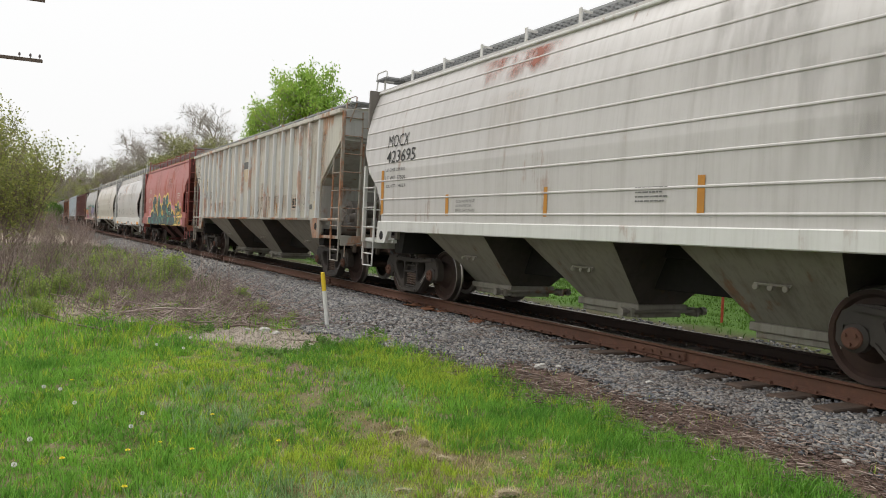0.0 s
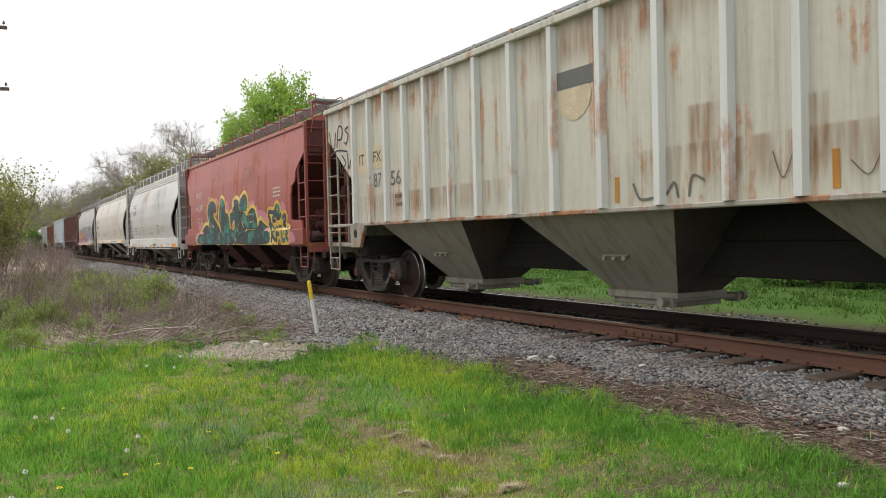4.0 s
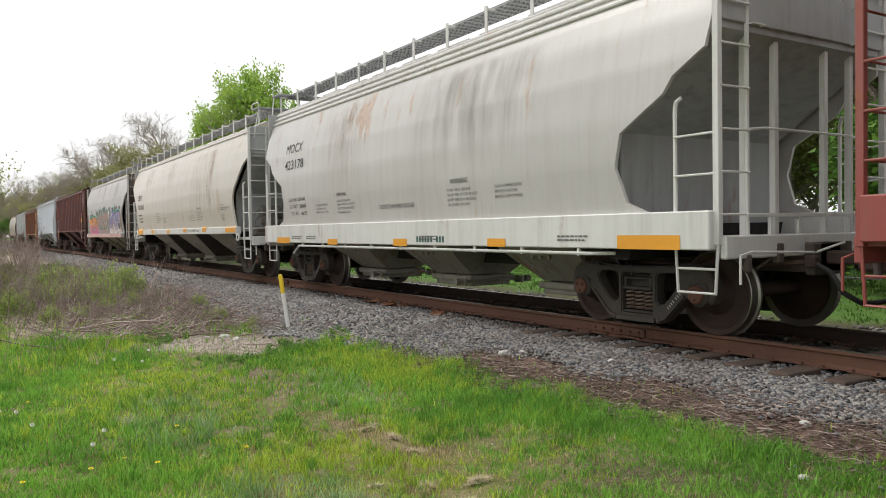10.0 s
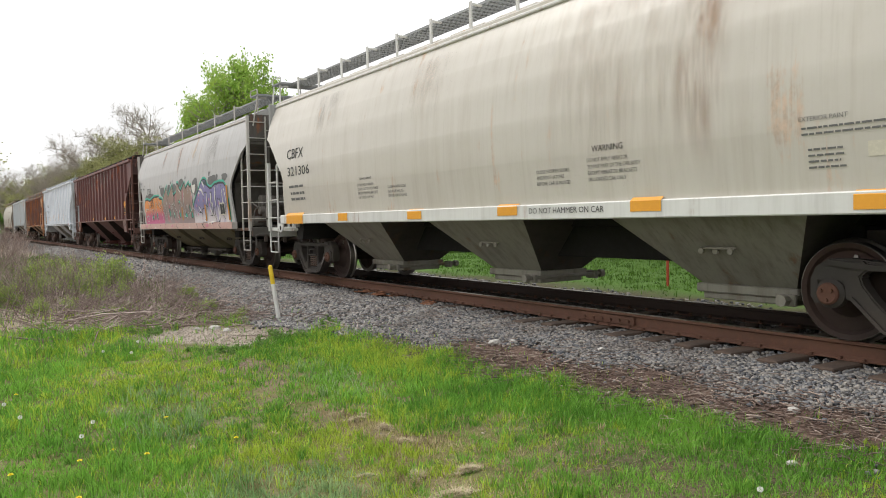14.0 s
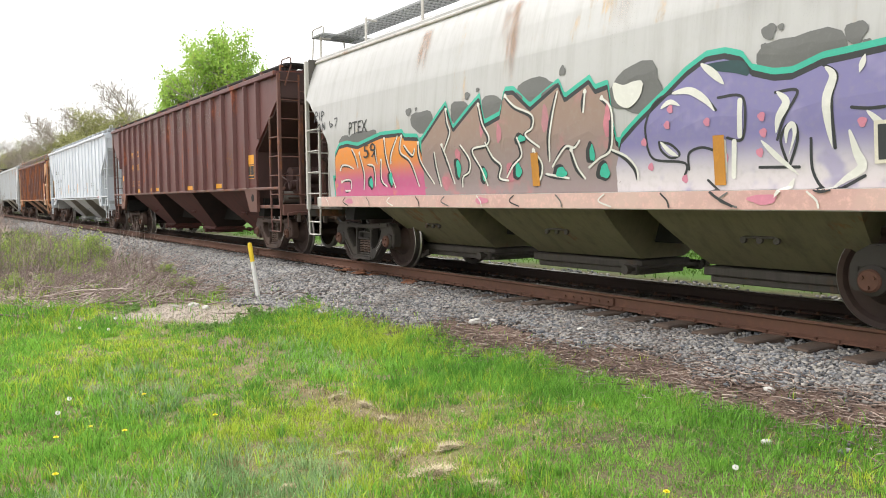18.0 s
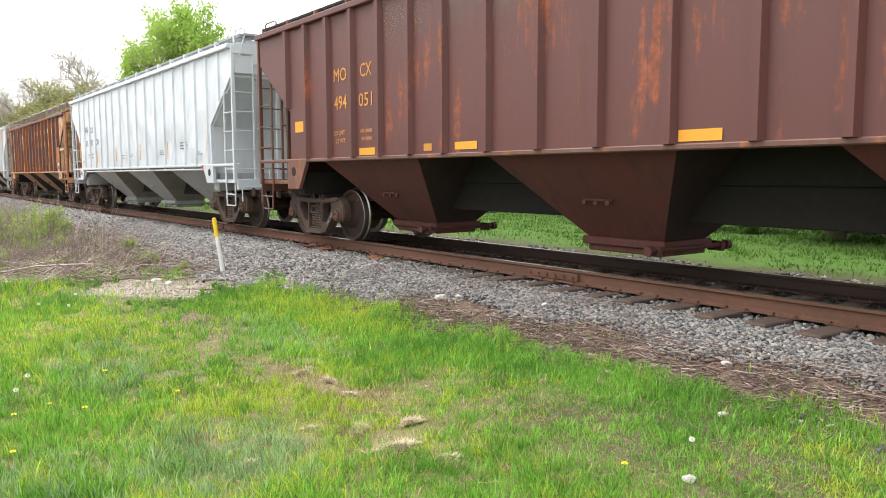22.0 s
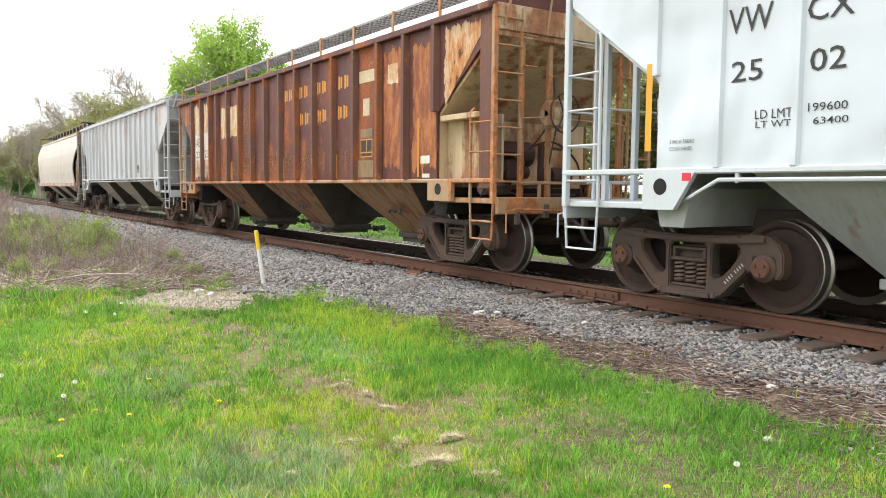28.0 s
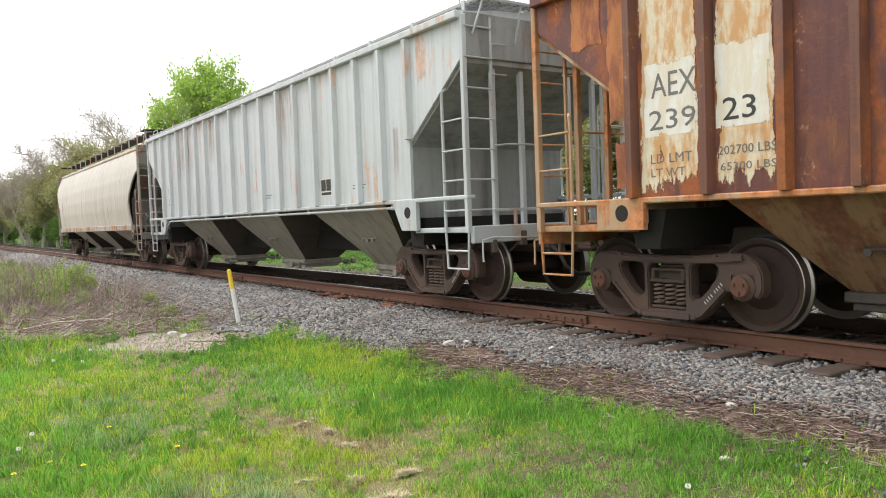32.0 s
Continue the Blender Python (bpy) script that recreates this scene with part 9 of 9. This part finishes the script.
# labels and faint tags on the dusty car
decal("b", 19.51, 19.07, 1.70, 2.00, stencil_white, "label_frame", 0)
for u in (19.48, 19.275):
    decal("b", u, u - 0.18, 1.79, 1.975, stencil_black, "label_field", 1)
decal("b", 19.48, 19.1, 1.72, 1.77, stencil_black, "label_field", 1)
shape("b", [(24.6, 2.96), (24.3, 2.98), (24.0, 2.96), (24.0, 2.78), (24.12, 2.64), (24.3, 2.58), (24.48, 2.64), (24.6, 2.78)], patch_cream, 0, name="emblem_shield")
decal("b", 24.66, 23.94, 3.0, 3.22, stencil_grey, "emblem_banner", 1)
for u, z0, z1 in ((17.58, 1.52, 2.5), (20.92, 1.52, 1.86), (23.6, 1.52, 1.82)):
    decal("b", u, u - 0.07, z0, z1, reflector_dim, "reflector", 1)
decal("b", 18.1, 17.9, 1.68, 1.80, stencil_grey, "label_plate", 0)
for points in ([(20.75, 1.75), (20.6, 1.62), (20.5, 1.78)], [(20.45, 1.7), (20.38, 1.6), (20.3, 1.72), (20.28, 1.6)], [(18.6, 2.1), (18.5, 1.95), (18.42, 2.05)], [(18.65, 1.9), (18.55, 1.8), (18.4, 1.88), (18.45, 1.75)], [(21.5, 1.9), (21.4, 1.65), (21.3, 1.85)], [(17.9, 2.1), (17.75, 2.05), (17.7, 1.9)]):
    spray("b", points, 0.012, spray_grey, 1)

# thin black tags
for points in ([(91.62, 2.62), (91.6, 2.8), (91.5, 2.74), (91.6, 2.7), (91.5, 2.62)], [(91.42, 2.64), (91.42, 2.78)], [(91.34, 2.62), (91.34, 2.78), (91.24, 2.74), (91.34, 2.69)], [(91.5, 2.5), (91.4, 2.56), (91.36, 2.46), (91.48, 2.44), (91.5, 2.5)], [(91.28, 2.45), (91.28, 2.56), (91.18, 2.45), (91.18, 2.57)], [(91.0, 2.58), (90.95, 2.47), (90.86, 2.5), (90.94, 2.53)], [(90.8, 2.6), (90.7, 2.6), (90.76, 2.46)]):
    spray("f", points, 0.022, spray_black, 1)
for points in ([(32.35, 3.45), (32.25, 3.15), (32.1, 3.1), (32.0, 3.4)], [(31.95, 3.1), (31.85, 3.5), (31.65, 3.45), (31.7, 3.25), (31.9, 3.25)], [(31.35, 3.45), (31.5, 3.4), (31.35, 3.28), (31.45, 3.12), (31.55, 3.15)], [(32.3, 2.95), (31.9, 3.02), (31.4, 2.95)], [(31.95, 2.9), (31.8, 2.7), (31.75, 2.5)], [(31.7, 2.9), (31.5, 2.72), (31.7, 2.6), (31.5, 2.45)], [(31.4, 2.9), (31.35, 2.6), (31.25, 2.75)]):
    spray("b", points, 0.035, spray_black, 1)
for points in ([(23.3, 1.72), (23.2, 1.55), (23.0, 1.55)], [(22.9, 1.72), (22.85, 1.55), (22.7, 1.7), (22.65, 1.55)], [(22.5, 1.55), (22.45, 1.75), (22.3, 1.7)]):
    spray("b", points, 0.03, spray_grey, 1)
tag_brown = plain("spray_faded_orange", (0.20, 0.085, 0.035), 0.7, 0, 0.5)
for points in ([(96.85, 2.1), (96.75, 2.35), (96.6, 2.05)], [(96.7, 2.0), (96.5, 2.3), (96.45, 1.95)], [(96.8, 1.85), (96.5, 1.95), (96.6, 1.75)], [(96.9, 2.2), (96.4, 2.15)]):
    spray("g", points, 0.022, tag_brown, 1)


def stain(name, colour, strength, seed, stretch=0.3, scale=2.4):
    """Thin run-off over the paint, clear where it has not stained."""
    n = Nodes(name)
    runs = n.noise(n.scaled((1, 1, stretch), (seed, seed * 1.7, 0)), scale, 5, 0.65)
    n.done(n.mix(runs, colour, [k * 0.6 for k in colour]), 0.8)
    clear = n.tree.nodes.new("ShaderNodeBsdfTransparent")
    both = n.tree.nodes.new("ShaderNodeMixShader")
    # the run-off thins out towards the rim of the stained area
    place = n.tree.nodes.new("ShaderNodeTexCoord").outputs["Generated"]
    across, down = n.axis(1, place), n.axis(2, place)
    soft = n.math("MULTIPLY", n.ramp(n.math("ABSOLUTE", n.math("SUBTRACT", across, 0.5)), 0.12, 0.5, 1.0, 0.0), n.math("MULTIPLY", n.ramp(down, 0.0, 0.55), n.ramp(down, 0.93, 1.0, 1.0, 0.0)))
    n.set(both.inputs[0], n.math("MULTIPLY", n.ramp(runs, 0.35, 0.75, 0.0, strength), soft))
    n.tree.links.new(clear.outputs[0], both.inputs[1])
    n.tree.links.new(n.shader.outputs[0], both.inputs[2])
    n.tree.links.new(both.outputs[0], n.tree.nodes["Material Output"].inputs[0])
    return n.material


stain_red = stain("red_rust_stain", (0.42, 0.13, 0.08), 0.95, 1.0, 0.6, 3.2)
stain_brown = stain("brown_rust_runs", (0.42, 0.28, 0.18), 0.25, 2.0, 0.08, 5.5)
stain_orange = stain("orange_rust_runs", (0.42, 0.20, 0.08), 0.62, 3.0, 0.09, 6.0)
stain_grey = stain("grey_dirt_runs", (0.30, 0.28, 0.25), 0.4, 4.0, 0.15, 2.6)
STAINS = [
    ("a", 10.9, 8.0, 3.45, 4.0, stain_red), ("a", 10.2, 8.6, 2.3, 3.4, stain_brown), ("a", 6.2, 4.0, 2.4, 4.0, stain_grey), ("a", 5.0, 2.2, 1.5, 3.0, stain_grey),
    ("b", 32.0, 26.0, 3.3, 3.84, stain_orange), ("b", 26.5, 21.0, 3.2, 3.84, stain_orange), ("b", 22.0, 17.0, 3.3, 3.84, stain_orange), ("b", 31.5, 24.6, 1.5, 2.0, stain_orange), ("b", 24.2, 17.6, 1.5, 2.1, stain_orange), ("b", 19.0, 17.2, 1.5, 3.4, stain_brown), ("b", 29.0, 27.0, 1.6, 3.2, stain_brown), ("b", 21.2, 20.9, 1.5, 2.4, stain_orange), ("b", 22.6, 22.0, 1.8, 2.5, stain_orange), ("b", 17.6, 16.9, 1.5, 3.6, stain_orange), ("b", 25.4, 24.6, 1.6, 3.0, stain_brown),
    ("c", 43.5, 41.0, 2.7, 3.85, stain_brown), ("c", 40.0, 35.5, 3.2, 3.85, stain_brown), ("c", 39.5, 37.6, 2.7, 3.3, stain_grey),
    ("d", 58.0, 55.8, 1.4, 3.6, stain_brown), ("d", 54.5, 50.5, 1.9, 3.6, stain_grey), ("d", 57.0, 56.3, 2.6, 3.65, stain_brown),
    ("e", 68.6, 65.2, 1.4, 3.7, stain_brown), ("e", 71.8, 70.3, 2.6, 3.7, stain_brown), ("e", 75.5, 74.0, 2.8, 3.7, stain_grey), ("e", 66.3, 65.6, 1.4, 3.7, stain_orange),
    ("f", 88.3, 87.9, 2.9, 3.7, stain_orange), ("f", 86.3, 85.8, 2.4, 3.7, stain_orange), ("f", 84.4, 83.9, 2.6, 3.7, stain_brown), ("f", 83.3, 81.5, 2.5, 3.7, stain_grey),
    ("g", 108.0, 95.5, 2.9, 3.75, stain_grey), ("g", 101.6, 101.4, 1.6, 2.6, stain_orange),
    ("i", 142.9, 129.8, 1.36, 1.9, stain_orange), ("i", 134.8, 134.0, 1.4, 2.6, stain_orange), ("i", 138.7, 138.0, 1.4, 3.2, stain_orange), ("i", 142.9, 142.6, 1.4, 3.4, stain_orange),
    ("j", 158.9, 156.9, 2.3, 3.8, stain_orange), ("j", 156.0, 155.4, 2.6, 3.8, stain_orange), ("j", 152.0, 150.4, 2.5, 3.8, stain_orange), ("j", 150.2, 149.8, 1.6, 2.4, stain_orange), ("j", 160.5, 146.5, 3.5, 3.82, stain_brown), ("j", 147.3, 147.1, 1.6, 2.6, stain_orange),
]
for i, (key, u0, u1, z0, z1, material) in enumerate(STAINS):
    field(key, u0, u1, lambda u, z=z0: z, lambda u, z=z1: z, material, 1.2 + 0.03 * (i % 20), 2, 22, "rust_stain")


def motions():
    """The train rolls towards the camera's side of the view; every wheel pair turns with it."""
    for i, car in enumerate(CARS):
        y = (GAPS[i] + GAPS[i + 1]) / 2
        walk(car, [(k * 0.5, pose(TRACK_X, y - gone(k * 0.5), 0)) for k in range(65)])
    for wheelset, y in WHEELSETS:
        walk(wheelset, [(k * 0.1, pose(0, y, WHEEL_R, math.degrees(gone(k * 0.1) / WHEEL_R))) for k in range(321)])


motions()
